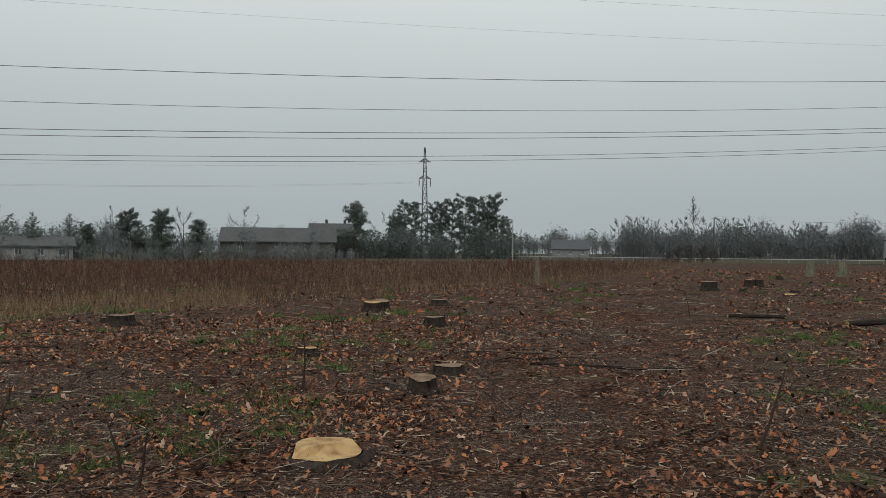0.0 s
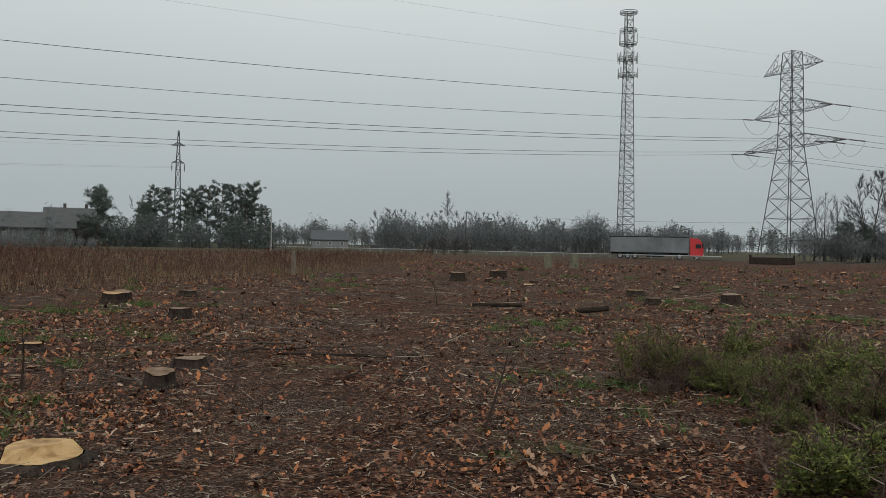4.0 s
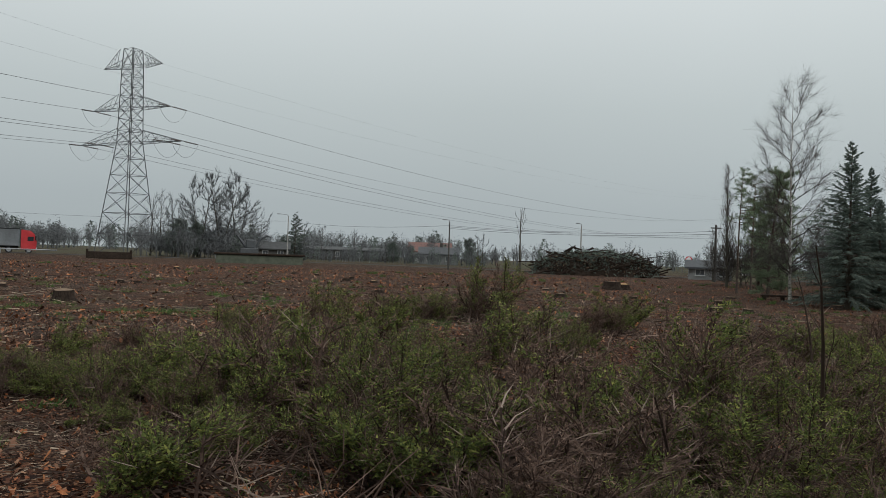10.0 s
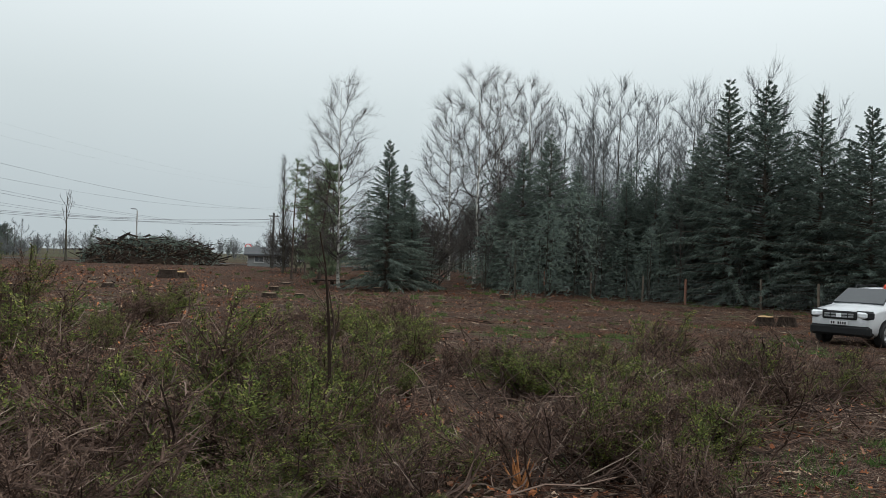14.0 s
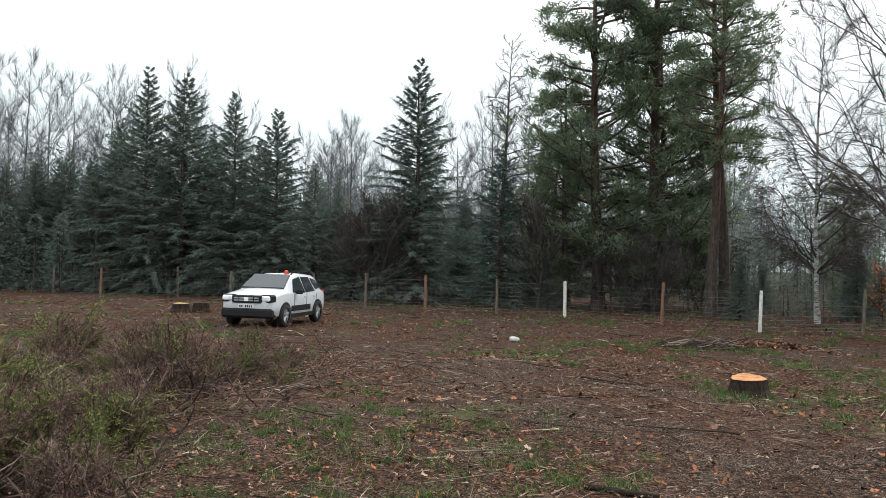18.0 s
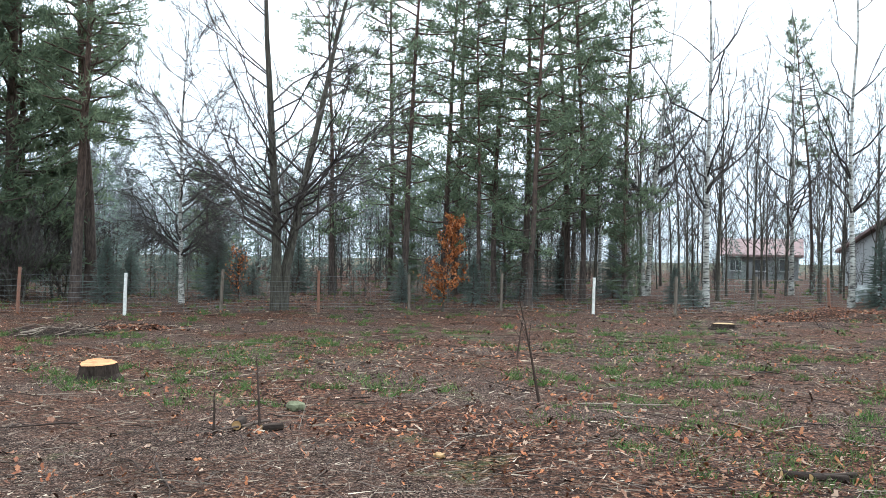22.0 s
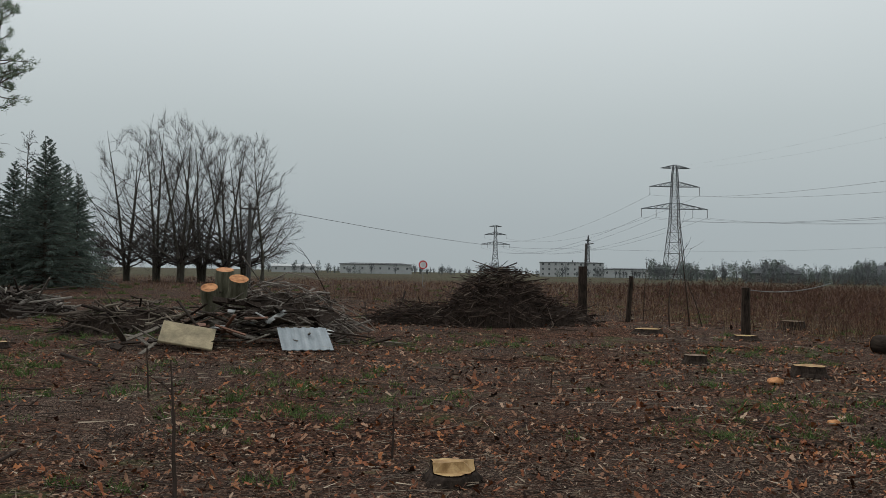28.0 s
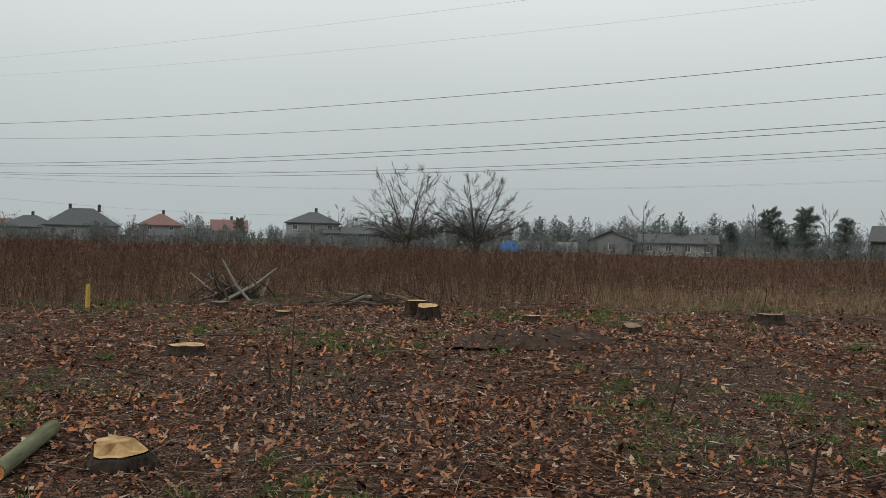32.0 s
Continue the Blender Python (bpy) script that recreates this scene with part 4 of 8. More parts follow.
# east_far
for x, y, h in [(114.5, 227.9, 9.9), (121.5, 229.9, 9.9), (114.5, 235.7, 5.0)]:
    plant("alderF", x, y, h)
for x, y, h in [(116.7, 130.6, 13.9), (116.4, 126.8, 13.1), (117.3, 134.0, 13.2)]:
    plant("popl", x, y, h)
for x, y, h in [(117.3, 120.5, 16.5), (121.8, 118.8, 18.2), (125.6, 117.7, 16.1)]:
    plant("bigF", x, y, h)
for x, y, h in [(114.5, 118.9, 6.6), (112.8, 121.9, 7.1), (185.6, 118.4, 5.2), (192.4, 116.9, 4.3), (160.2, 102.5, 4.5), (160.4, 82.1, 5.8)]:
    plant("dark", x, y, h)
for x, y, h in [(135.3, 111.1, 10.3)]:
    plant("spruceF", x, y, h)
for x, y, h in [(138.9, 111.6, 8.4), (158.7, 122.0, 8.4), (187.7, 133.1, 8.1), (172.6, 120.0, 6.8), (152.0, 76.6, 7.0), (150.8, 74.7, 6.7), (153.3, 78.5, 6.3)]:
    plant("round", x, y, h)
for x, y, h in [(102.8, 45.1, 8.7)]:
    plant("snagT", x, y, h)
for x, y, h in [(93.5, 17.9, 5.8)]:
    plant("alder", x, y, h)
# extra tall trees behind the spruces
for _ in range(40):
    x, y = spot(rng.uniform(-152, -95), rng.uniform(64, 96))
    plant("tall", x, y, rng.uniform(13, 17.5))
for _ in range(8):
    x, y = spot(rng.uniform(-182, -160), rng.uniform(55, 95))
    plant("pole", x, y, rng.uniform(11, 17))
for _ in range(24):
    x, y = spot(rng.uniform(-200, -128), rng.uniform(38, 52))
    plant("spruce", x, y, rng.uniform(1.6, 4.2))
for _ in range(64):
    x, y = spot(rng.uniform(143, 184), rng.uniform(46, 82))
    plant("pole", x, y, rng.uniform(8, 16))
for az, d, h in ((-174, 40.5, 16), (-177.5, 38.5, 19), (-184, 44, 20)):
    plant("pineG", *spot(az, d), h)
for az, d, h in ((-176, 43, 6), (-184, 41.5, 6), (-169, 45, 5), (-156, 45, 7)):
    plant("pineW", *spot(az, d), h)
for az, d, h in ((130.2, 62, 10.5), (132.0, 65, 9.0), (128.4, 66, 8.5), (134.2, 68, 8.0)):
    plant("spruce", *spot(az, d), h)
for az, d, h in ((-81.2, 78, 4.5), (-82.4, 84, 5), (-80.2, 82, 4)):
    plant("shrubT", *spot(az, d), h)
for az, d, h in ((-16.0, 150, 2.9), (-16.9, 149, 3.3), (-17.6, 151, 3.1), (-18.3, 150, 2.4), (-15.3, 151, 2.1)):
    plant("shrubT", *spot(az, d), h)
for az, d, h in ((-82.0, 80, 8), (-83.4, 74, 9)):
    plant("pineW", *spot(az, d), h)
plant_all()


# ---- deeper forest and distant woods ----
def woods(az0, az1, d0, d1, n, h0, h1, mats, label, w=1.0, evergreen=0.2, crown=24, name="distant_woods"):
    """A wood too deep to count: many stems with twigs or needles."""
    st, tw, ev = MB(), MB(), MB()
    az = np.radians(rng.uniform(az0, az1, n))
    d = rng.uniform(d0, d1, n)
    x, y = -np.sin(az) * d, np.cos(az) * d
    ad = np.degrees(az)
    wave = 0.5 + 0.28 * np.sin(ad * 0.9 + d0) + 0.22 * np.sin(ad * 2.3 + 1.0)
    h = h0 + (h1 - h0) * np.clip(wave + rng.normal(0, 0.18, n), 0, 1)
    b = np.stack([x, y, G(x, y) - 0.1], 1)
    lean = np.stack([rng.normal(0, 0.02, n), rng.normal(0, 0.02, n), np.ones(n)], 1)
    is_ev = rng.uniform(0, 1, n) < evergreen
    blades(st, b, lean * h[:, None] * 0.85, 0.16 * w)
    blades(st, b, lean * h[:, None] * 0.85, 0.16 * w)
    q = ~is_ev
    bq, hq, lq, k = b[q], h[q], lean[q], int(q.sum())
    R = hq * rng.uniform(0.24, 0.40, k)
    for _ in range(20):
        a, u = rng.uniform(0, 2 * np.pi, k), np.sqrt(rng.uniform(0.02, 1, k))
        p0 = bq + lq * (hq * rng.uniform(0.05, 0.42, k))[:, None]
        p1 = bq + np.stack([R * u * np.cos(a), R * u * np.sin(a), hq * (1 - 0.5 * u * u) * rng.uniform(0.85, 1.0, k)], 1)
        blades(tw, p0, p1 - p0, 0.05 * w)
        for _ in range(max(3, crown // 2)):
            p = p0 + (p1 - p0) * rng.uniform(0.12, 1.0, (k, 1))
            blades(tw, p, unit(rng.normal(0, 1, (k, 3)) + np.array([0, 0, 0.35])) * (hq * rng.uniform(0.04, 0.11, k))[:, None], (0.085 if d0 > 140 else 0.042) * w)
    k = int(is_ev.sum())
    if k:
        he, blunt = h[is_ev], rng.uniform(0.45, 0.9, k)
        near = d0 < 140
        for _ in range(340 if near else 170):
            f, a = rng.uniform(0.03, 0.97, k), rng.uniform(0, 2 * np.pi, k)
            r = he * 0.26 * (1 - f) ** blunt * np.sqrt(rng.uniform(0.15, 1.1, k))
            p = b[is_ev] + np.stack([np.cos(a) * r, np.sin(a) * r, he * 0.9 * f], 1)
            blades(ev, p, unit(np.stack([np.cos(a), np.sin(a), np.full(k, -0.2)], 1) + rng.normal(0, 0.5, (k, 3))) * (he * rng.uniform(0.05, 0.10, k) * (0.6 if near else 1.0))[:, None], (0.014 if near else 0.035) * he)
    # past 140 m the stems swap bark for the twig colour with painted haze
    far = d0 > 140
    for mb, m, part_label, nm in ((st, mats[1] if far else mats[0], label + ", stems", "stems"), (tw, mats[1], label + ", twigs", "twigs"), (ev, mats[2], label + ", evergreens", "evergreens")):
        if mb.vs:
            solo(name, mb, m, part_label, "woods", kind="stuff")


woods(-182, -128, 66, 110, 240, 10, 16, (M_BARK, M_TWIG_HAZE, M_SPR_N), "deep mixed forest behind the mesh fence", 0.8, 0.22, 22, "forest_depth")
woods(-132, -94, 66, 110, 230, 9, 14, (M_BARK, M_TWIG_HAZE, M_SPR_N), "deep mixed forest behind the spruces", 0.8, 0.15, 22, "forest_depth")
woods(-183, -150, 46, 62, 34, 5, 11, (M_BARK, M_TWIG, M_SPR_N), "young trees inside the forest", 0.35, 0.2, 22, "forest_depth")
woods(-158, -94, 48, 66, 150, 4, 8, (M_BARK, M_TWIG, M_SPR_N), "young spruces inside the forest edge", 0.6, 0.8, 14, "forest_depth")
woods(-206, -128, 54, 90, 190, 2.5, 5.5, (M_BARK, M_TWIG, M_SPR_N), "undergrowth deep inside the forest", 0.4, 0.25, 20, "forest_depth")
woods(128, 156, 66, 100, 260, 2.5, 8, (M_BARK, M_TWIG, M_SPR_N), "undergrowth behind the pine stand", 0.45, 0.4, 20, "forest_depth")
woods(6, 76, 150, 185, 620, 2.0, 4.6, (M_BARK, M_TWIG_HAZE, M_HAZE_N), "low hedges before the far houses", 1.2, 0.4, 10)
woods(-14, -2, 380, 520, 150, 10, 16, (M_BARK, M_TWIG_HAZE, M_HAZE_N), "haze-pale distant woods over the road", 2.2, 0.15)
woods(-36, -14, 300, 420, 260, 9, 14, (M_BARK, M_TWIG_HAZE, M_HAZE_N), "haze-pale distant woods behind the alders", 2.2, 0.08)
woods(-62, -30, 420, 560, 330, 12, 18, (M_BARK, M_TWIG_HAZE, M_HAZE_N), "haze-pale distant woods behind the road", 2.2, 0.15)
woods(-90, -56, 200, 330, 150, 5, 9, (M_BARK, M_TWIG_HAZE, M_HAZE_N), "haze-pale distant hedges beyond the road", 1.6, 0.12)
woods(74, 90, 260, 330, 220, 4, 9, (M_BARK, M_TWIG_HAZE, M_HAZE_N), "dark distant hedge across the fields", 1.5, 0.3)
woods(2, 78, 225, 330, 420, 4, 9, (M_BARK, M_TWIG_HAZE, M_HAZE_N), "gardens and hedges round the far houses", 1.5, 0.12)
woods(90, 118, 420, 560, 160, 4, 8, (M_BARK, M_TWIG_HAZE, M_HAZE_N), "haze-pale distant trees beyond the fields", 2.0, 0.3)
woods(20, 50, 420, 520, 200, 14, 20, (M_BARK, M_TWIG_HAZE, M_HAZE_N), "haze-pale distant pine wood on the horizon", 2.2, 0.25)
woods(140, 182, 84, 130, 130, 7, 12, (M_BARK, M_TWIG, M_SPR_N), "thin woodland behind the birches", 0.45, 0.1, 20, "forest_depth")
woods(-5.5, 6, 212, 232, 150, 4.5, 10, (M_BARK, M_TWIG_HAZE, M_HAZE_N), "undergrowth below the far pine grove", 1.2, 0.6)
woods(-29, -12, 246, 290, 240, 8, 14, (M_BARK, M_TWIG_HAZE, M_HAZE_N), "young alders round the far grove", 1.3, 0.05)
woods(8, 30, 190, 224, 110, 5, 11, (M_BARK, M_TWIG_HAZE, M_HAZE_N), "leafless garden trees round the old barn", 1.2, 0.15)
woods(-178, -146, 40, 58, 70, 1.2, 3.0, (M_BARK, M_TWIG, M_SPR_N), "evergreen undergrowth inside the fence", 0.4, 0.75, 14, "forest_depth")
woods(-98, -85, 92, 125, 150, 6, 11, (M_BARK, M_TWIG_HAZE, M_SPR_N), "mixed forest receding behind the birches", 0.8, 0.35, 20, "forest_depth")
woods(-48.5, -40.0, 158, 182, 80, 4, 9, (M_BARK, M_TWIG_HAZE, M_HAZE_N), "leafless thicket round the pylon trees", 0.9, 0.04)
woods(-64, -49.5, 172, 205, 150, 2.5, 5.5, (M_BARK, M_TWIG_HAZE, M_HAZE_N), "hedges before the brown hall", 1.1, 0.15, 12)
woods(70, 84, 215, 250, 130, 2.5, 5, (M_BARK, M_TWIG_HAZE, M_HAZE_N), "hedges before the western houses", 1.2, 0.35, 12)

# ---- ground cover ----
def scatter(n, r0, r1, a0, a1):
    r = np.sqrt(rng.uniform(r0 * r0, r1 * r1, n))
    a = np.radians(rng.uniform(a0, a1, n))
    return -np.sin(a) * r, np.cos(a) * r


def patchy(x, y, s=0.35, seed=0.0):
    """A slow 0 to 1 drift over the plan."""
    return 0.5 + 0.25 * (np.sin(x * s + 1.3 + seed) + np.sin(y * s * 1.2 + 0.7 * np.sin(x * s * 0.6 + seed)) * 0.9 + 0.6 * np.sin((x + y) * s * 2.1 + seed * 2)) / 1.25


TRACKS = [[spot(14, 4.0), spot(-6, 6.5), spot(-10, 11), spot(-15, 22), spot(-18, 42), spot(-28, 70)], [spot(-104, 46), spot(-119, 27), spot(-136, 14), spot(-152, 8.5), spot(-178, 5.5)]]


def track_at(x, y):
    """1 on the worn tracks, 0 away from them."""
    best = np.full(np.shape(x), 1e9)
    for line in TRACKS:
        for (x0, y0), (x1, y1) in zip(line, line[1:]):
            u = np.clip(((x - x0) * (x1 - x0) + (y - y0) * (y1 - y0)) / ((x1 - x0) ** 2 + (y1 - y0) ** 2), 0, 1)
            best = np.minimum(best, np.hypot(x - x0 - u * (x1 - x0), y - y0 - u * (y1 - y0)))
    return np.exp(-(best / 1.5) ** 2)


def drift_at(x, y):
    """1 where the wind has heaped the leaves along the weeds' edge and under the felled trees."""
    az, d = np.degrees(np.arctan2(-x, y)), np.hypot(x, y)
    return np.exp(-((az - 22) / 26) ** 2 - ((d - 18) / 5.5) ** 2) + np.exp(-((az - 48) / 16) ** 2 - ((d - 13) / 5) ** 2) + 0.7 * np.exp(-((az - 3) / 8) ** 2 - ((d - 8) / 2.5) ** 2)


lit = MB()
for n, r0, r1, s in ((92000, 2.0, 9, 0.045), (92000, 9, 20, 0.055), (40000, 20, 42, 0.085), (18000, 42, 85, 0.13)):
    x, y = scatter(n, r0, r1, 0 if r0 < 40 else -100, 360 if r0 < 40 else -14)
    north = 0.3 * x - y > 3
    keep = rng.uniform(0, 1, n) < (0.22 + 0.62 * patchy(x, y, 0.5) + 0.6 * drift_at(x, y)) * np.where(north, 0.55, 1.0) * (1 - 0.8 * track_at(x, y))
    x, y = x[keep], y[keep]
    leafs(lit, np.stack([x, y, G(x, y) + 0.015 + rng.uniform(0, 0.02, len(x))], 1), s * np.minimum(rng.lognormal(0, 0.4, len(x)), 1.8) * np.where(north[keep], 0.85, 1.0), 0.5)
solo("fallen_leaves", lit, M_LEAF, "brown and orange fallen leaves over the soil", "leaf litter", kind="stuff")

stk = MB()
for n, r0, r1, ln, w in ((4600, 2.0, 9, 0.30, 0.0055), (4600, 9, 22, 0.50, 0.010), (2800, 22, 48, 0.75, 0.016)):
    x, y = scatter(n, r0, r1, 0, 360)
    a = rng.uniform(0, 2 * np.pi, n)
    L = ln * rng.lognormal(0, 0.5, n)
    p = np.stack([x, y, G(x, y) + 0.02], 1)
    dv = np.stack([np.cos(a), np.sin(a), rng.normal(0.03, 0.06, n)], 1) * L[:, None]
    for k in range(n):
        tube(stk, np.array([p[k], p[k] + dv[k] * 0.5 + rng.normal(0, 0.05, 3) * L[k] * np.array([1, 1, 0.2]), p[k] + dv[k]]), np.array([w, w * 0.8, w * 0.35]) * rng.uniform(0.4, 1.2) * 0.8, 3)
solo("fallen_twigs", stk, M_STICK, "thin grey and brown twigs strewn over the clearing", "twigs", kind="stuff")

chp = MB()
for n, r0, r1, ln, w in ((46000, 2.0, 8, 0.06, 0.009), (46000, 8, 18, 0.09, 0.015), (34000, 18, 45, 0.13, 0.026)):
    x, y = scatter(n, r0, r1, 0, 360)
    a = rng.uniform(0, 2 * np.pi, n)
    way = np.stack([np.cos(a), np.sin(a), rng.normal(0.05, 0.12, n)], 1) * (ln * rng.lognormal(0, 0.6, n))[:, None]
    blades(chp, np.stack([x, y, G(x, y) + rng.uniform(0.012, 0.04, n)], 1), way, w * rng.uniform(0.5, 1.6, n))
solo("wood_chips", chp, M_CHIP, "pale splinters, straws and chips over the soil", "wood chips", kind="stuff")

grs = MB()
for n, r0, r1, h in ((800, 2.5, 10, 0.08), (1700, 10, 24, 0.11), (1000, 24, 48, 0.15), (700, 48, 85, 0.2)):
    x, y = scatter(n * 3, r0, r1, 0, 360)
    keep = np.argsort(-patchy(x, y, 0.8, 2.0) - 0.22 * (0.3 * x - y > 4) - 0.5 * np.exp(-((x - 14) ** 2 + (y - 9) ** 2) / 14) + 0.7 * track_at(x, y) + rng.normal(0, 0.12, len(x)))[:n]
    for cx, cy in zip(x[keep], y[keep]):
        m = rng.integers(20, 50)
        sd = rng.uniform(0.04, 0.11) + r0 * 0.001
        px, py = cx + rng.normal(0, sd, m), cy + rng.normal(0, sd, m)
        way = np.stack([rng.normal(0, 0.5, m), rng.normal(0, 0.5, m), rng.uniform(0.5, 1, m)], 1) * h * rng.uniform(0.6, 1.5, (m, 1))
        blades(grs, np.stack([px, py, G(px, py)], 1), way, 0.008 + r0 * 0.0006)
solo("grass_tufts", grs, M_GRASS, "short green grass tufts between the litter", "grass", kind="stuff")


# ---- dry weed field ----
def weed_edge(az):
    return np.interp(az, [-16, -10, -0.6, 11, 25, 35, 46, 57, 68, 75, 82, 90, 96, 105, 128], [82, 46, 31.5, 26, 23, 21, 19.5, 21.5, 18.8, 20.5, 25, 27.5, 32, 36, 60])


wee, stw = MB(), MB()
for n, r0, r1, w in ((15000, 0, 9, 0.010), (13000, 9, 30, 0.018), (13000, 30, 80, 0.045)):
    az = rng.uniform(-16, 128, n)
    e = weed_edge(az)
    d = np.sqrt(rng.uniform(0, 1, n) * ((e + r1) ** 2 - (e + r0) ** 2) + (e + r0) ** 2) + rng.normal(0, 0.5, n)
    a = np.radians(az)
    x, y = -np.sin(a) * d, np.cos(a) * d
    tall = patchy(x, y, 0.22, 4.0)
    clump = patchy(x, y, 1.3, 1.0)
    h = rng.lognormal(-0.02, 0.22, n) * (0.42 + 0.55 * tall + 0.35 * clump) * np.minimum(1, 0.6 + (d - e) / 8) * np.interp(az, [-16, 0, 30, 45, 80, 92, 100, 128], [0.72, 0.85, 0.95, 1.1, 1.1, 0.8, 0.5, 0.4])
    h = np.minimum(h, 1.55)
    keep = rng.uniform(0, 1, n) < (0.15 + tall * 0.6 + clump * 0.5) * np.interp(az, [90, 100, 128], [1, 0.6, 0.35])
    keep &= ~((az > 15) & (az < 30) & (d < e + 7) & (rng.uniform(0, 1, n) < 0.7))
    x, y, h, t_k = x[keep], y[keep], h[keep], tall[keep]
    m = len(x)
    b = np.stack([x, y, G(x, y)], 1)
    way = np.stack([rng.normal(0, 0.24, m), rng.normal(0, 0.24, m), np.ones(m)], 1) * h[:, None]
    blades(wee, b, way, w * 0.95)
    for _ in range(7):
        f = rng.uniform(0.3, 0.95, (m, 1))
        sw = np.stack([rng.normal(0, 0.42, m), rng.normal(0, 0.5, m), rng.uniform(0.2, 1, m)], 1) * (h * 0.32)[:, None]
        blades(wee, b + way * f, sw, w * rng.uniform(0.4, 0.9, m))
    k = int(m * 1.5)
    q = rng.integers(0, m, k)
    q = q[rng.uniform(0, 1, k) < 1.0 - 0.75 * t_k[q]]
    k = len(q)
    blades(stw, b[q] + rng.normal(0, 0.35, (k, 3)) * np.array([1, 1, 0]), np.stack([rng.normal(0, 0.25, k), rng.normal(0, 0.25, k), np.ones(k)], 1) * 0.5 * rng.uniform(0.5, 1.3, (k, 1)), w * 1.3)
k = 5000
az, e0 = rng.uniform(13, 33, k), 0
d = weed_edge(az) + rng.uniform(-1.5, 7.5, k)
x, y = -np.sin(np.radians(az)) * d, np.cos(np.radians(az)) * d
blades(stw, np.stack([x, y, G(x, y)], 1), np.stack([rng.normal(0, 0.35, k), rng.normal(0, 0.35, k), np.ones(k)], 1) * rng.uniform(0.1, 0.38, (k, 1)), 0.012)
solo("dry_weed_field", wee, M_WEED, "tall reddish brown dead weeds filling the field", "weeds", kind="stuff")
solo("dry_grass", stw, M_STRAW, "pale straw grass under the dead weeds", "grass", kind="stuff")


# ---- heather shrubs ----
def heather(h, green, brown):
    """A broom-like bush: dark wiry stems, upright side shoots, and plumes of tiny leaves on some of them."""
    st, lf = MB(), MB()
    n, kids = 17, 11
    wind = np.array([rng.normal(0, 0.18), rng.normal(0, 0.18), 0])
    lb, lw, own = [], [], []
    for i in range(n):
        a, ln = rng.uniform(0, 2 * np.pi), 0.10 + abs(rng.normal(0, 0.42))
        sp = wander((rng.normal(0, 0.09), rng.normal(0, 0.09), -0.03), (math.cos(a) * ln, math.sin(a) * ln, 1), h * rng.uniform(0.55, 1.0), 5, 0.17, 0.10)
        tube(st, sp, np.linspace(0.0075, 0.003, 6), 3)
        for j in range(kids):
            q, t = on_path(sp, 0.34 + 0.66 * (j + rng.uniform(0, 1)) / kids)
            lb.append(q)
            lw.append(unit(t * 0.8 + rng.normal(0, 0.52, 3) + np.array([0, 0, 0.3]) + wind) * h * rng.uniform(0.09, 0.25))
            own.append(i)
    lb, lw, own = np.array(lb), np.array(lw), np.array(own)
    blades(st, lb, lw, 0.008, 0, wind * 0.06 + rng.normal(0, 0.02, lw.shape))
    k = np.repeat(np.arange(len(lb)), 4)
    blades(st, lb[k] + lw[k] * rng.uniform(0.1, 0.9, (len(k), 1)), (unit(lw[k]) + rng.normal(0, 0.33, (len(k), 3))) * rng.uniform(0.05, 0.13, (len(k), 1)), 0.0055)
    for _ in range(7):
        a = rng.uniform(0, 2 * np.pi)
        tube(st, wander((0, 0, 0.02), (math.cos(a), math.sin(a), rng.uniform(0.05, 0.5)), h * rng.uniform(0.5, 1.1), 5, 0.25, -0.04), np.linspace(0.008, 0.003, 6), 3)
    leafy = rng.permutation(n)
    for lo, hi, mat in ((0.0, green, 0), (green, green + brown, 1)):
        which = leafy[int(n * min(1, lo)):int(round(n * min(1, hi)))]
        q = np.flatnonzero(np.isin(own, which))
        if not len(q):
            continue
        k = np.repeat(q, 40 if mat == 0 else 22)
        m = len(k)
        f = rng.uniform(0.15, 1.08, (m, 1))
        blades(lf, lb[k] + lw[k] * f + rng.normal(0, 0.014, (m, 3)), unit(unit(lw[k]) * 0.8 + rng.normal(0, 0.8, (m, 3)) + np.array([0, 0, 0.1])) * rng.uniform(0.012, 0.030, (m, 1)), 0.010 if mat == 0 else 0.007, mat)
    if not lf.vs:
        blades(lf, lb[:3], lw[:3] * 0.2, 0.006, 1)
    return st.mesh("woody_base", M_HSTEM), lf.mesh("foliage", [M_HLEAF, M_HDEAD])


HEATH = [heather(h, g, b) for h, g, b in ((0.66, 0.55, 0.3), (0.78, 0.3, 0.5), (0.6, 0.75, 0.2), (0.74, 0.08, 0.7), (0.55, 0.0, 0.5), (0.85, 0.5, 0.4), (0.66, 0.2, 0.5), (0.5, 0.8, 0.1))]


def heath_inner(az):
    return np.interp(az, [-128, -118, -108, -98, -88, -75, -62, -50, -40, -30], [12.5, 9.3, 6.8, 5.8, 5.2, 4.7, 4.6, 5.0, 6.0, 8.5])


def heath_outer(az):
    return np.interp(az, [-128, -118, -108, -98, -88, -75, -62, -50, -40, -30], [19, 16.5, 15, 15, 16, 18, 19, 18, 12, 9.5])


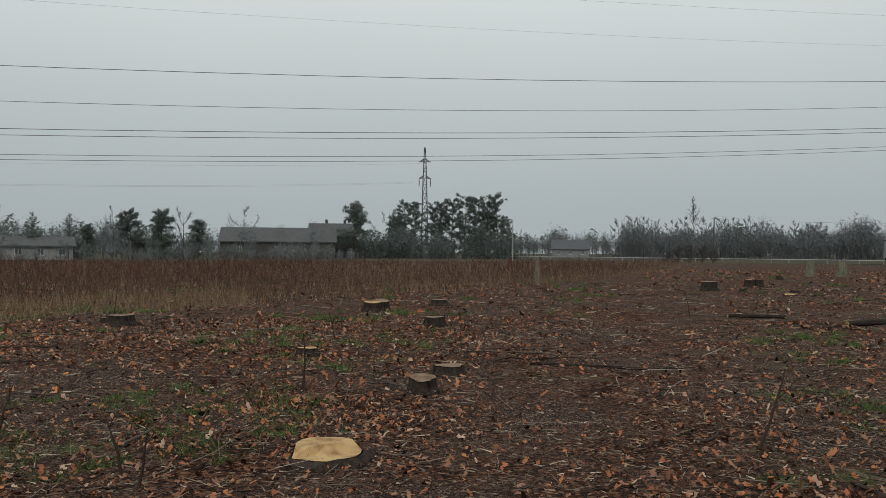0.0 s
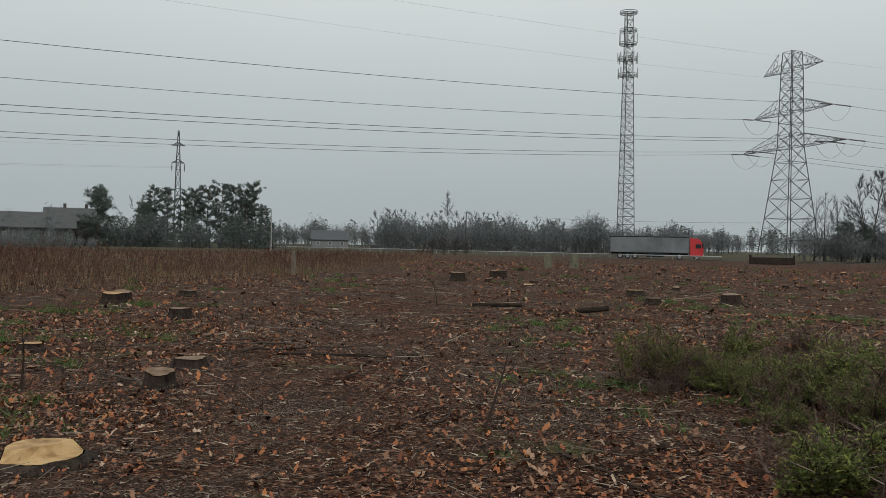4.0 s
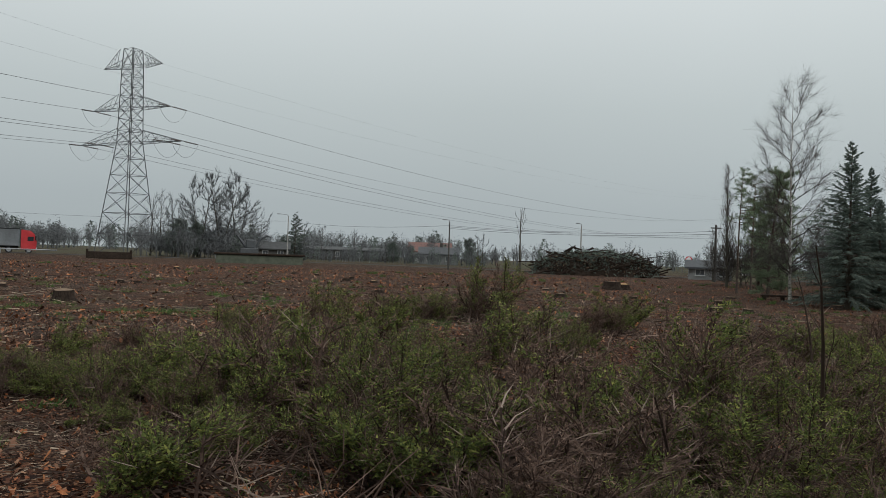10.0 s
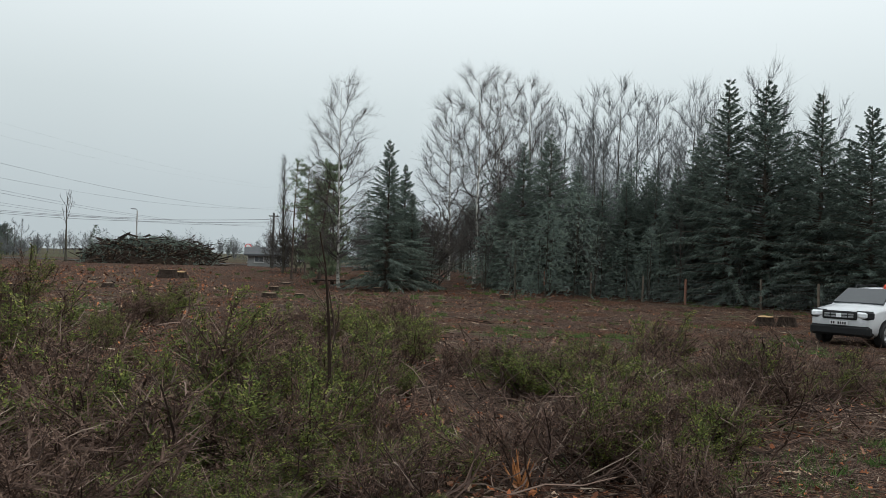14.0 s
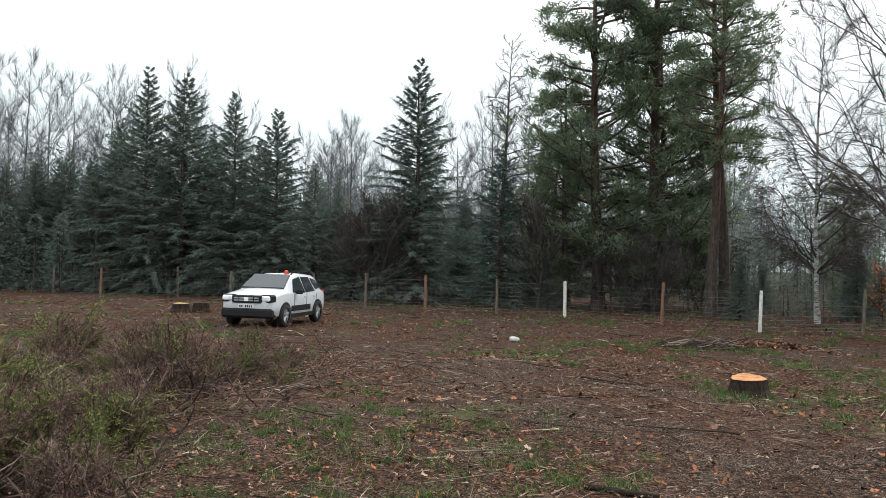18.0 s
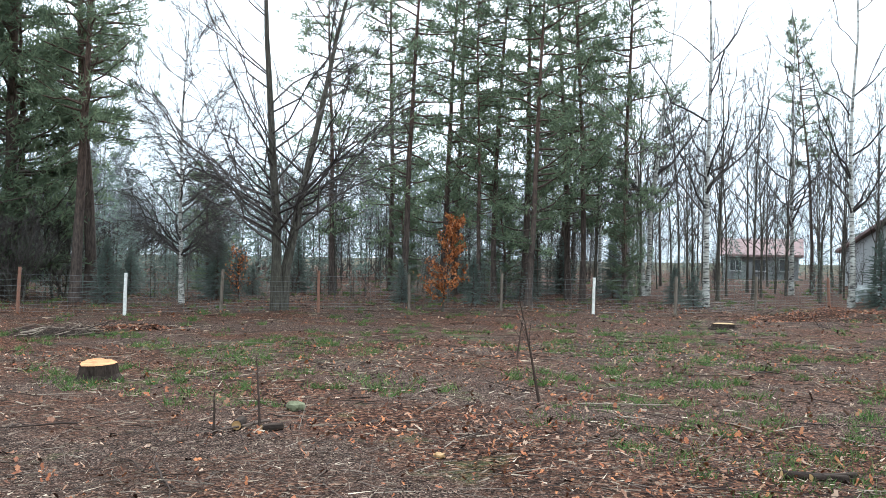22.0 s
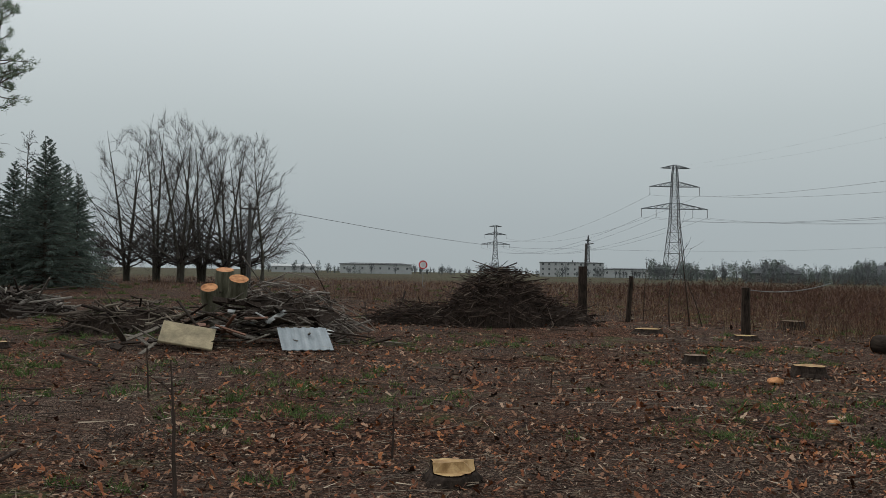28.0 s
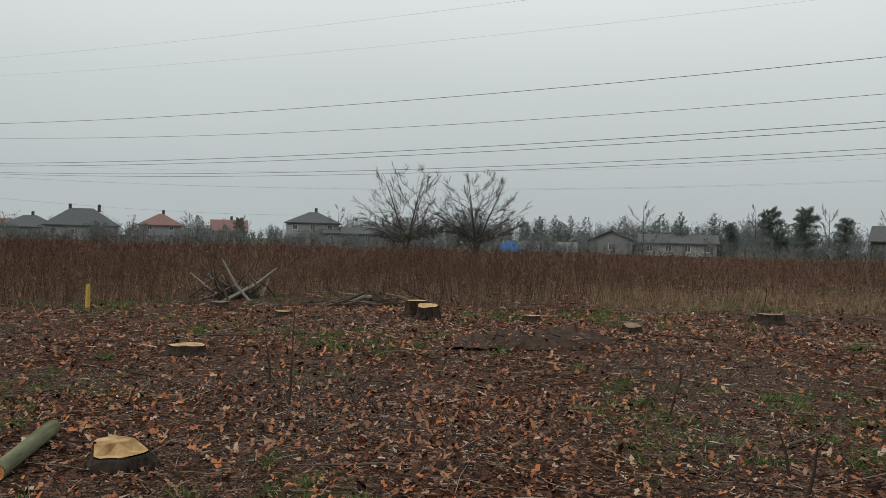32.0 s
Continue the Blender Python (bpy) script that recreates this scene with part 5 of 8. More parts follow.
h_rows = []
while len(h_rows) < 300:
    az = rng.uniform(-121, -31)
    i0, o0 = heath_inner(az), heath_outer(az)
    d = math.sqrt(rng.uniform(i0 * i0, o0 * o0))
    if rng.uniform() < 0.45:
        d = rng.uniform(i0, min(o0, i0 + 6))
    d += rng.normal(0, 0.9 if az < -98 else 0.5)
    gx_, gy_ = spot(az, d)
    if patchy(gx_, gy_, 1.3, 5.0) < 0.40 or d < 3.6:
        continue
    h_rows.append((az, d, (d - i0) / max(0.1, o0 - i0)))
h_roots = {}
for i, (az, d, f) in enumerate(h_rows):
    x, y = spot(az, d)
    dry = az < -95
    lush = patchy(x, y, 1.7, 9.0) + (0.11 if not dry else -0.11) + rng.normal(0, 0.1) > 0.5
    v = int(rng.choice([0, 2, 5, 7, 2])) if lush else int(rng.choice([1, 3, 4, 6, 3]))
    s = min(1.5, rng.lognormal(-0.12, 0.3)) * (1.0 if not dry else 0.5 if az < -118 else 0.95) * (0.62 if az > -43 else 1.0)
    m = stand(x, y, rng.uniform(0, 360), s * 1.4, 0, s * rng.uniform(0.7, 1.15))
    if v not in h_roots:
        ob = thing("heather_shrub", Matrix(), "wiry heather shrub with brown stems" + (" and green tips" if v in (0, 1, 2, 5, 7) else ", mostly dead"), "heather", "heather shrubs")
        part("woody_base", HEATH[v][0], None, ob)
        part("foliage", HEATH[v][1], None, ob)
        h_roots[v] = (ob, m)
    else:
        copy_thing(h_roots[v][0], m)
for ob, m in h_roots.values():
    ob.matrix_basis = m
# low dead shoots and cut stems between the shrubs
und = MB()
n = 3000
az = rng.uniform(-124, -46, n)
d = heath_inner(az) - 0.2 + (heath_outer(az) - heath_inner(az) + 1.0) * rng.uniform(0, 1, n) ** 1.2
x, y = -np.sin(np.radians(az)) * d, np.cos(np.radians(az)) * d
for k in range(n):
    a, up = rng.uniform(0, 2 * np.pi), abs(rng.normal(0, 0.45))
    p = wander((x[k], y[k], float(G(x[k], y[k])) + rng.uniform(0.0, 0.08)), (math.cos(a), math.sin(a), up), rng.uniform(0.25, 0.75), 3, 0.22, 0.0)
    tube(und, p, np.linspace(0.007, 0.003, 4) * rng.uniform(0.7, 1.5), 3)
solo("heather_brash", und, M_HSTEM, "tangle of dead brown shoots under the heather", "brushwood", kind="stuff")

# ---- power line ----
def lattice(prof, n_sides=4, r=0.07, br=0.045, panels=None):
    """Legs (one mesh each) and bracing of a lattice tower; prof: heights and half widths."""
    zs = [p[0] for p in prof]
    hw = [p[1] for p in prof]
    panels = panels or [zs[0] + (zs[-1] - zs[0]) * i / 12 for i in range(13)]
    w = lambda z: float(np.interp(z, zs, hw))
    a0 = np.pi / n_sides
    cor = lambda k, z: np.array([math.cos(a0 + k * 2 * np.pi / n_sides) * w(z) * 1.4142, math.sin(a0 + k * 2 * np.pi / n_sides) * w(z) * 1.4142, z])
    legs = []
    for k in range(n_sides):
        m = MB()
        tube(m, [cor(k, z) for z in panels], r, 4)
        legs.append(m)
    brace = MB()
    for za, zb in zip(panels, panels[1:]):
        for k in range(n_sides):
            k2 = (k + 1) % n_sides
            bar(brace, cor(k, za), cor(k2, zb), br, 3, 0, False)
            bar(brace, cor(k2, za), cor(k, zb), br, 3, 0, False)
            bar(brace, cor(k, zb), cor(k2, zb), br, 3, 0, False)
    return legs, brace


def cross_arm(L, z, w, depth, r=0.05):
    """A pair of tapering lattice arms along y, L to each side."""
    m = MB()
    for s in (-1, 1):
        tip = np.array([0, s * L, z])
        for sx in (-1, 1):
            b0, t0 = np.array([sx * w, s * w, z]), np.array([sx * w, s * w, z + depth])
            bar(m, b0, tip, r, 3, 0, False)
            bar(m, t0, tip, r, 3, 0, False)
            for i in range(5):
                f, f2 = i / 5, (i + 1) / 5
                bar(m, b0 + (tip - b0) * f, t0 + (tip - t0) * f2, r * 0.6, 3, 0, False)
                bar(m, t0 + (tip - t0) * f, b0 + (tip - b0) * f2, r * 0.6, 3, 0, False)
            for i in range(5):
                f, f2 = i / 5, (i + 1) / 5
                o = np.array([-sx * w, s * w, z])
                bar(m, b0 + (tip - b0) * f, o + (tip - o) * f2, r * 0.6, 3, 0, False)
    return m


def insulator(a, b):
    a, b = np.array(a, float), np.array(b, float)
    m = MB()
    k = 15
    pts = [a + (b - a) * i / k for i in range(k + 1)]
    tube(m, pts, [0.05 if i % 2 else 0.13 for i in range(k + 1)], 6)
    return m


M_INS = mat_plain("brown_glazed_insulator", (0.07, 0.055, 0.05), 0.4, 0, 0.2, 8, 0)
bx, by = 90.9, 109.5
cx, cy = -300.8, 8.5
ex, ey = 430.0, 60.0
py_b = thing("lattice_pylon", pose(bx, by, 0, 0, 0, 2), "grey steel lattice pylon with three cross arms", "pylon", "pylons")
legs, brace = lattice([(0, 3.4), (18.5, 1.4), (31, 1.15), (33.7, 1.0)], 4, 0.095, 0.045, [0, 3.6, 7.0, 10.2, 13.2, 16.0, 18.5, 20.4, 22.3, 24.2, 26, 27.8, 29.4, 31, 33.7])
for l in legs:
    part("leg", l, M_STEEL, py_b)
part("bracing", brace, M_STEEL, py_b)
for L, z, dep in ((11.6, 18.4, 2.3), (8.8, 24.0, 2.2), (6.6, 30.9, 2.6)):
    part("cross_arm", cross_arm(L, z, 1.4, dep), M_STEEL, py_b)
B_TIPS = [(-11.4, 18.4), (11.4, 18.4), (-7.6, 18.5), (7.6, 18.5), (-8.6, 24.0), (8.6, 24.0)]
B_EARTH = [(-6.5, 30.9), (6.5, 30.9)]
dirs_b = [unit(np.array([cx - bx, cy - by, -25.0])), unit(np.array([ex - bx, ey - by, -22.0]))]
turn_b = radians(2)
for off, z in B_TIPS:
    tip = np.array([-math.sin(turn_b) * off, math.cos(turn_b) * off, z])
    ends = []
    for dv in dirs_b:
        q = np.array(pose(0, 0, 0, 0, 0, -2) @ Vector(dv))
        lt = np.array([0, off, z])
        part("insulator", insulator(lt + q * 0.4, lt + q * 3.0), M_INS, py_b)
        ends.append(lt + q * 3.0)
    m = MB()
    f = np.linspace(0, 1, 13)[:, None]
    tube(m, ends[0] * (1 - f) + ends[1] * f - np.array([0, 0, 1]) * 2.4 * (4 * f * (1 - f)) ** 0.8, 0.025, 3)
    part("jumper_cable", m, M_CABLE, py_b)


def pylon_c(px, py_, turn, H=41.0, name_label="tall grey suspension pylon across the fields", k=1.0):
    ob = thing("lattice_pylon", pose(px, py_, 0, 0, 0, turn), name_label, "pylon", "pylons")
    s = H / 41.0
    legs, brace = lattice([(0, 3.6 * s), (20 * s, 1.6 * s), (38 * s, 0.9 * s), (H, 0.5 * s)], 4, 0.14 * k, 0.075 * k, [v * s for v in (0, 5, 9.5, 13.5, 17, 20, 22.6, 25, 27.4, 29.8, 32, 34, 36, 38, 41)])
    for l in legs:
        part("leg", l, M_STEEL, ob)
    part("bracing", brace, M_STEEL, ob)
    for L, z, dep in ((11.9, 25.3, 2.2), (9.0, 33.2, 1.8), (5.2, 39.8, 1.0)):
        part("cross_arm", cross_arm(L * s, z * s, 1.0 * s, dep * s, 0.11 * k), M_STEEL, ob)
    for L, z in ((11.7, 25.3), (6.5, 25.3), (8.8, 33.2)):
        for sg in (-1, 1):
            part("insulator", insulator((0, sg * L * s, z * s), (0, sg * L * s, (z - 3) * s)), M_INS, ob)
    return ob


C_TURN = 14.0
pylon_c(cx, cy, C_TURN)
pylon_c(-581.0, -107.5, 10, 36, "small looking lattice pylon far over the fields", 1.6)
pylon_c(ex, ey, -5, 38, "lattice pylon standing behind the far trees", 1.3)


def slim_pylon(px, py_, turn, H, label, k=1.0):
    """A slim single-circuit pylon with hooped arms."""
    ob = thing("slim_pylon", pose(px, py_, 0, 0, 0, turn), label, "pylon", "pylons")
    legs, brace = lattice([(0, 1.1), (H * 0.7, 0.6), (H, 0.15)], 4, 0.09 * k, 0.05 * k)
    for l in legs:
        part("leg", l, M_STEEL, ob)
    part("bracing", brace, M_STEEL, ob)
    for z in (0.72, 0.87):
        part("cross_arm", cross_arm(1.9, z * H, 0.4, 0.9, 0.06 * k), M_STEEL, ob)
    for s in (-1, 1):
        m = MB()
        tube(m, [(0, s * 1.8, z * H) for z in (0.72, 0.68, 0.645)], [0.05, 0.16, 0.05], 6)
        part("insulator", m, M_INS, ob)
    return ob


slim_pylon(-5.9, 259.9, 88, 35, "slim lattice pylon behind the pine grove", 1.3)
slim_pylon(-277.4, 85.2, 30, 26, "slim lattice pylon among the far houses", 1.3)
slim_pylon(-518.9, -37.0, 20, 26, "slim lattice pylon beyond the factory", 1.8)


def cable(a, b, sag, r, label, group="power cables", n=40):
    f = np.linspace(0, 1, n)[:, None]
    a, b = np.array(a, float), np.array(b, float)
    m = MB()
    tube(m, a * (1 - f) + b * f - np.array([0, 0, 1.0]) * sag * 4 * f * (1 - f), r, 4)
    return solo("power_cable", m, M_CABLE, label, "cable", None, group)


cturn = radians(C_TURN)
C_TIPS = [(-11.7, 22.3), (11.7, 22.3), (-6.5, 22.3), (6.5, 22.3), (-8.8, 30.2), (8.8, 30.2)]
C_EARTH = [(-5.1, 39.8), (5.1, 39.8)]
at_b = lambda off, z: np.array([bx - math.sin(turn_b) * off, by + math.cos(turn_b) * off, z])
at_c = lambda off, z: np.array([cx - math.sin(cturn) * off, cy + math.cos(cturn) * off, z])
eturn = radians(-5)
at_e = lambda off, z: np.array([ex - math.sin(eturn) * off, ey + math.cos(eturn) * off, z])
for i in range(6):
    pb = at_b(*B_TIPS[i])
    cable(at_c(*C_TIPS[i]), pb + dirs_b[0] * 3.0, 9.4 if i < 4 else 10.2, 0.027, "thin grey power cable sagging over the field")
    cable(pb + dirs_b[1] * 3.0, at_e(C_TIPS[i][0], C_TIPS[i][1] * 0.93), 8.5, 0.027, "thin grey power cable running behind the trees")
    dpt = np.array([-581.0, -107.5, 0]) + np.array([-math.sin(radians(10)), math.cos(radians(10)), 0]) * C_TIPS[i][0] * 0.88 + np.array([0, 0, C_TIPS[i][1] * 0.88])
    cable(at_c(*C_TIPS[i]), dpt, 8.0, 0.04, "thin grey power cable between far pylons")
for i in range(2):
    cable(at_c(*C_EARTH[i]), at_b(*B_EARTH[i]), 8.2, 0.008, "thin earth wire over the field")
    cable(at_b(*B_EARTH[i]), at_e(C_EARTH[i][0], 36.0), 6.0, 0.008, "thin earth wire running behind the trees")
for s in (-1.8, 0.0, 1.8):
    cable((-5.9 + s * 0.1, 259.9 + s, 24.0 + (s == 0) * 6), (-277.4 + s * 0.8, 85.2 + s, 18.5 + (s == 0) * 4), 5, 0.013, "thin cable of the smaller power line")

# ---- phone mast ----
mast = thing("phone_mast", pose(82.65, 147.45, 0, 0, 0, 12), "tall three-legged lattice phone mast with antennas", "phone mast")
legs, brace = lattice([(0, 1.5), (30, 0.98), (42, 0.72), (49, 0.68)], 3, 0.10, 0.045, [i * 1.65 for i in range(30)] + [49.4])
for l in legs:
    part("leg", l, M_STEEL, mast)
part("bracing", brace, M_STEEL, mast)
for z, r in ((49.2, 1.7), (45.6, 1.7), (42.9, 1.7), (39.9, 1.9), (36.6, 1.9)):
    m = MB()
    a = np.linspace(0, 2 * np.pi, 25)
    for dz in (0, 0.35):
        tube(m, np.stack([np.cos(a) * r, np.sin(a) * r, np.full(25, z + dz)], 1), 0.07, 4)
    for k in range(12):
        bar(m, (math.cos(k * np.pi / 6) * r, math.sin(k * np.pi / 6) * r, z), (0, 0, z), 0.04, 3)
    part("platform_ring", m, M_STEEL, mast)
M_ANT = mat_plain("grey_antenna_shell", (0.42, 0.43, 0.44), 0.5, 0, 0.1, 3, 0)
for z, r, n in ((40.2, 2.0, 9), (44.2, 1.8, 7), (37.2, 2.0, 5)):
    for k in range(n):
        a = k * 2 * np.pi / n + z
        m = MB()
        cbox(m, (0.3, 0.18, 2.0), (0, 0, 0), 0.05)
        ob = part("antenna_panel", m, M_ANT, mast)
        ob.matrix_basis = Matrix.Translation((math.cos(a) * r, math.sin(a) * r, z)) @ Matrix.Rotation(a + np.pi / 2, 4, "Z")
m = MB()
cbox(m, (0.5, 0.4, 0.9), (1.5, 0.3, 20.5), 0.05)
part("equipment_box", m, M_ANT, mast)

# ---- poles and street lamps ----
M_POLE = mat_plain("dark_tarred_pole", (0.06, 0.055, 0.05), 0.8, 0, 0.2, 4)
M_LAMP = mat_plain("grey_lamp_metal", (0.28, 0.29, 0.30), 0.5, 0.4, 0.1, 4, 0)


def street_lamp(x, y, h, turn, arm=1.4, conc=True, label="grey concrete street lamp beside the road"):
    ob = thing("street_lamp", stand(x, y, turn), label, "street lamp", "street lamps")
    m = MB()
    tube(m, [(0, 0, -0.2), (0, 0, h * 0.5), (0, 0, h)], [0.13, 0.10, 0.075], 8, 0, True)
    part("pole", m, M_CONC if conc else M_POLE, ob)
    m = MB()
    tube(m, [(0, 0, h - 0.1), (0.15 * arm, 0, h + 0.2), (arm, 0, h + 0.3)], 0.045, 5)
    part("arm", m, M_LAMP, ob)
    m = MB()
    cbox(m, (0.7, 0.28, 0.14), (arm + 0.3, 0, h + 0.29), 0.05)
    part("lamp_head", m, M_LAMP, ob)
    return ob


street_lamp(15.3, 179.3, 8.8, 170)
street_lamp(115.2, 96.3, 8.2, 140)
street_lamp(101.0, 55.3, 6.7, 150, 0.5, False, "dark utility pole with a small lamp arm")
street_lamp(111.4, 39.6, 6.9, 160, 0.5)


def utility_pole(x, y, h, label):
    ob = thing("utility_pole", stand(x, y, rng.uniform(0, 90)), label, "utility pole", "utility poles")
    m = MB()
    tube(m, [(0, 0, -0.2), (0, 0, h)], [0.16, 0.11], 8, 0, True)
    part("pole", m, M_POLE, ob)
    m = MB()
    cbox(m, (0.12, 1.2, 0.12), (0, 0, h - 0.35), 0.02)
    part("crossbar", m, M_POLE, ob)
    return ob


utility_pole(59.8, 180.3, 9.7, "black wooden utility pole over the far hedge")
utility_pole(93.5, 17.7, 6.3, "dark wooden utility pole by the yellow building")
utility_pole(-252.0, 76.0, 12.5, "dark wooden utility pole beside the far village")
utility_pole(-50.5, -26.5, 6.0, "slim grey utility pole by the tree clump")
for a, b, s in (((118.0, 97.0, 7.2), (101.0, 55.3, 6.2), 0.5), ((101.0, 55.3, 6.2), (111.4, 39.6, 6.0), 0.2), ((101.0, 55.3, 6.0), (93.5, 17.7, 5.6), 0.5), ((101.0, 55.3, 5.8), (93.5, 17.7, 5.3), 0.5), ((70, 165, 8.2), (118.0, 97.0, 7.4), 0.9), ((-50.5, -26.5, 5.9), (-190, -20, 7.5), 1.0), ((-190, -20, 7.5), (-252, 76, 11.5), 1.2), ((-252, 76, 11.5), (-210, 160, 9), 1.2)):
    cable(a, b, s, 0.02, "thin overhead line beside the road", "overhead lines", 14)

# ---- stumps, logs, posts ----
def stump(az, d, r, h, cut=None, slope=0.0, step=False, label="", wob=0.2):
    x, y = spot(az, d)
    ob = thing("tree_stump", stand(x, y, az + (-65 if step else 90) + rng.uniform(-8, 8)), label or "low sawn tree stump with dark bark", "stump", "tree stumps")
    n = 18
    h = h * 0.88
    a = np.arange(n) * 2 * np.pi / n
    lob = 1 + wob * np.sin(a * 3 + rng.uniform(0, 6)) * 0.5 + rng.normal(0, wob * 0.35, n)
    side = MB()
    rings = []
    for z, k in ((-0.08, 1.42), (h * 0.15, 1.26), (h * 0.45, 1.08), (h * 0.8, 1.0), (h - 0.004, 0.985)):
        rr = r * (1 + (k - 1) * (0.7 + 0.6 * rng.uniform(0, 1, n))) * lob
        xx = np.cos(a) * rr
        rings.append(np.stack([xx, np.sin(a) * rr, z + slope * xx * max(0, z / h)], 1))
    if step:
        rings[-1][:, 2] += np.where(rings[-1][:, 0] > 0.12 * r, -0.065, 0.0)
        rings[-2][:, 2] -= 0.04
    v = np.concatenate(rings)
    i = np.arange(4)[:, None] * n
    j = np.arange(n)[None]
    side.add(v, np.stack([i + j, i + (j + 1) % n, i + n + (j + 1) % n, i + n + j], -1).reshape(-1, 4))
    part("bark", side, M_STUMP_B, ob)
    top = MB()
    rim = rings[-1] * np.array([0.965, 0.965, 1])
    mid = np.concatenate([rim, rim * np.array([0.5, 0.5, 1]), [[0, 0, h]]])
    mid[:, 2] = h + 0.004 + slope * mid[:, 0]
    if step:
        mid[:, 2] += np.where(mid[:, 0] > 0.12 * r, -0.065, 0.0)
    top.add(mid, np.stack([np.arange(n), (np.arange(n) + 1) % n, n + (np.arange(n) + 1) % n, n + np.arange(n)], 1))
    top.fs.append(np.stack([n + np.arange(n), n + (np.arange(n) + 1) % n, np.full(n, 2 * n)], 1))
    top.ms.append(np.zeros(n, int))
    part("sawn_face", top, cut or M_CUT, ob, "pale freshly sawn face")
    return ob


M_GREY_CUT = mat_cut_wood("weathered_sawn_wood", (0.21, 0.15, 0.098), (0.13, 0.086, 0.056))
stump(8.1, 6.3, 0.27, 0.13, M_CUT, 0.0, True, "wide stump with a bright stepped yellow cut")
stump(1.4, 9.4, 0.15, 0.20, M_GREY_CUT, 0.2, False, "small stump with a slanting grey cut")
stump(-0.5, 10.6, 0.19, 0.14, M_GREY_CUT, 0.0, False, "low stump with a weathered grey cut")
stump(0.6, 17.5, 0.22, 0.24, M_GREY_CUT, 0.0, False, "dark old stump with a rotting top")
stump(9.3, 12.9, 0.15, 0.13, M_CUT, 0.0, False, "low thin stump with a pale cut")
for az, d, r, h, c, s in ((4.9, 22.1, 0.24, 0.28, M_CUT, 0.1), (4.3, 22.3, 0.2, 0.3, M_GREY_CUT, 0.2), (0.2, 25.3, 0.25, 0.2, M_GREY_CUT, 0), (21.5, 19.1, 0.26, 0.24, M_GREY_CUT, 0), (22.2, 19.3, 0.16, 0.16, M_GREY_CUT, 0), (-18.0, 37.6, 0.32, 0.45, M_GREY_CUT, 0.05), (-20.6, 42.3, 0.26, 0.4, M_GREY_CUT, 0.05), (-21.1, 42.4, 0.24, 0.42, M_GREY_CUT, 0), (-36.5, 25.3, 0.26, 0.36, M_GREY_CUT, 0.1), (-30.3, 29.5, 0.28, 0.22, M_CUT, 0), (-31.6, 24.4, 0.22, 0.2, M_GREY_CUT, 0), (-63.8, 35.2, 0.3, 0.22, M_CUT, 0), (-72.7, 63.5, 0.6, 0.7, M_GREY_CUT, 0), (-73.4, 64.4, 0.45, 0.5, M_CUT, 0.1)):
    stump(az, d, r, h, c, s)
for az, d, r, h, c, s in ((-112.7, 33.0, 0.3, 0.36, M_CUT, 0.06), (-114.0, 33.2, 0.28, 0.38, M_CUT, -0.06), (169.9, 26.7, 0.34, 0.2, M_CUT, 0), (149.9, 31.8, 0.36, 0.34, M_CUT_O, 0.1), (151.4, 15.7, 0.2, 0.2, M_GREY_CUT, 0.1), (142.3, 14.3, 0.2, 0.14, M_GREY_CUT, 0.05), (133.0, 18.3, 0.2, 0.13, M_CUT, 0), (90.9, 23.4, 0.33, 0.16, M_CUT, 0), (88.2, 16.0, 0.2, 0.2, M_GREY_CUT, 0), (81.4, 14.2, 0.24, 0.2, M_CUT, 0), (73.4, 19.5, 0.28, 0.2, M_CUT, 0), (84.8, 21.7, 0.27, 0.13, M_CUT, 0), (81.7, 27.3, 0.35, 0.3, M_GREY_CUT, 0), (54.4, 16.7, 0.16, 0.12, M_CUT, 0), (37.2, 16.8, 0.17, 0.14, M_CUT, 0), (30.4, 15.8, 0.17, 0.15, M_GREY_CUT, 0.2), (45.2, 17.6, 0.21, 0.37, M_CUT, 0), (44.5, 17.1, 0.22, 0.32, M_CUT, 0.15), (58.5, 19.5, 0.2, 0.12, M_GREY_CUT, 0)):
    stump(az, d, r, h, c, s)
stump(-150.2, 13.4, 0.26, 0.30, M_CUT_O, 0.10, False, "wide stump with a bright orange stepped cut")
stump(105.8, 6.55, 0.17, 0.18, M_CUT, 0.0, True, "stump with a yellow splintered stepped cut")
stump(60.8, 11.6, 0.24, 0.15, M_CUT, 0.0, False, "low wide stump with a yellow cut")
stump(65.7, 6.15, 0.185, 0.18, M_CUT, 0.0, True, "stump with yellow cut and resin-dark bark")
# small far stumps over the cleared strip
for _ in range(26):
    az, d = rng.uniform(-62, -20), rng.uniform(32, 75)
    stump(az, d, rng.uniform(0.12, 0.22), rng.uniform(0.08, 0.2), (M_CUT, M_GREY_CUT, M_GREY_CUT)[rng.integers(0, 3)], rng.uniform(-0.2, 0.2), False, "weathered stump on the far cleared strip")
for _ in range(10):
    az, d = rng.uniform(-98, -64), rng.uniform(34, 60)
    stump(az, d, rng.uniform(0.18, 0.32), rng.uniform(0.12, 0.3), M_GREY_CUT, 0.05, False, "weathered stump on the far cleared strip")


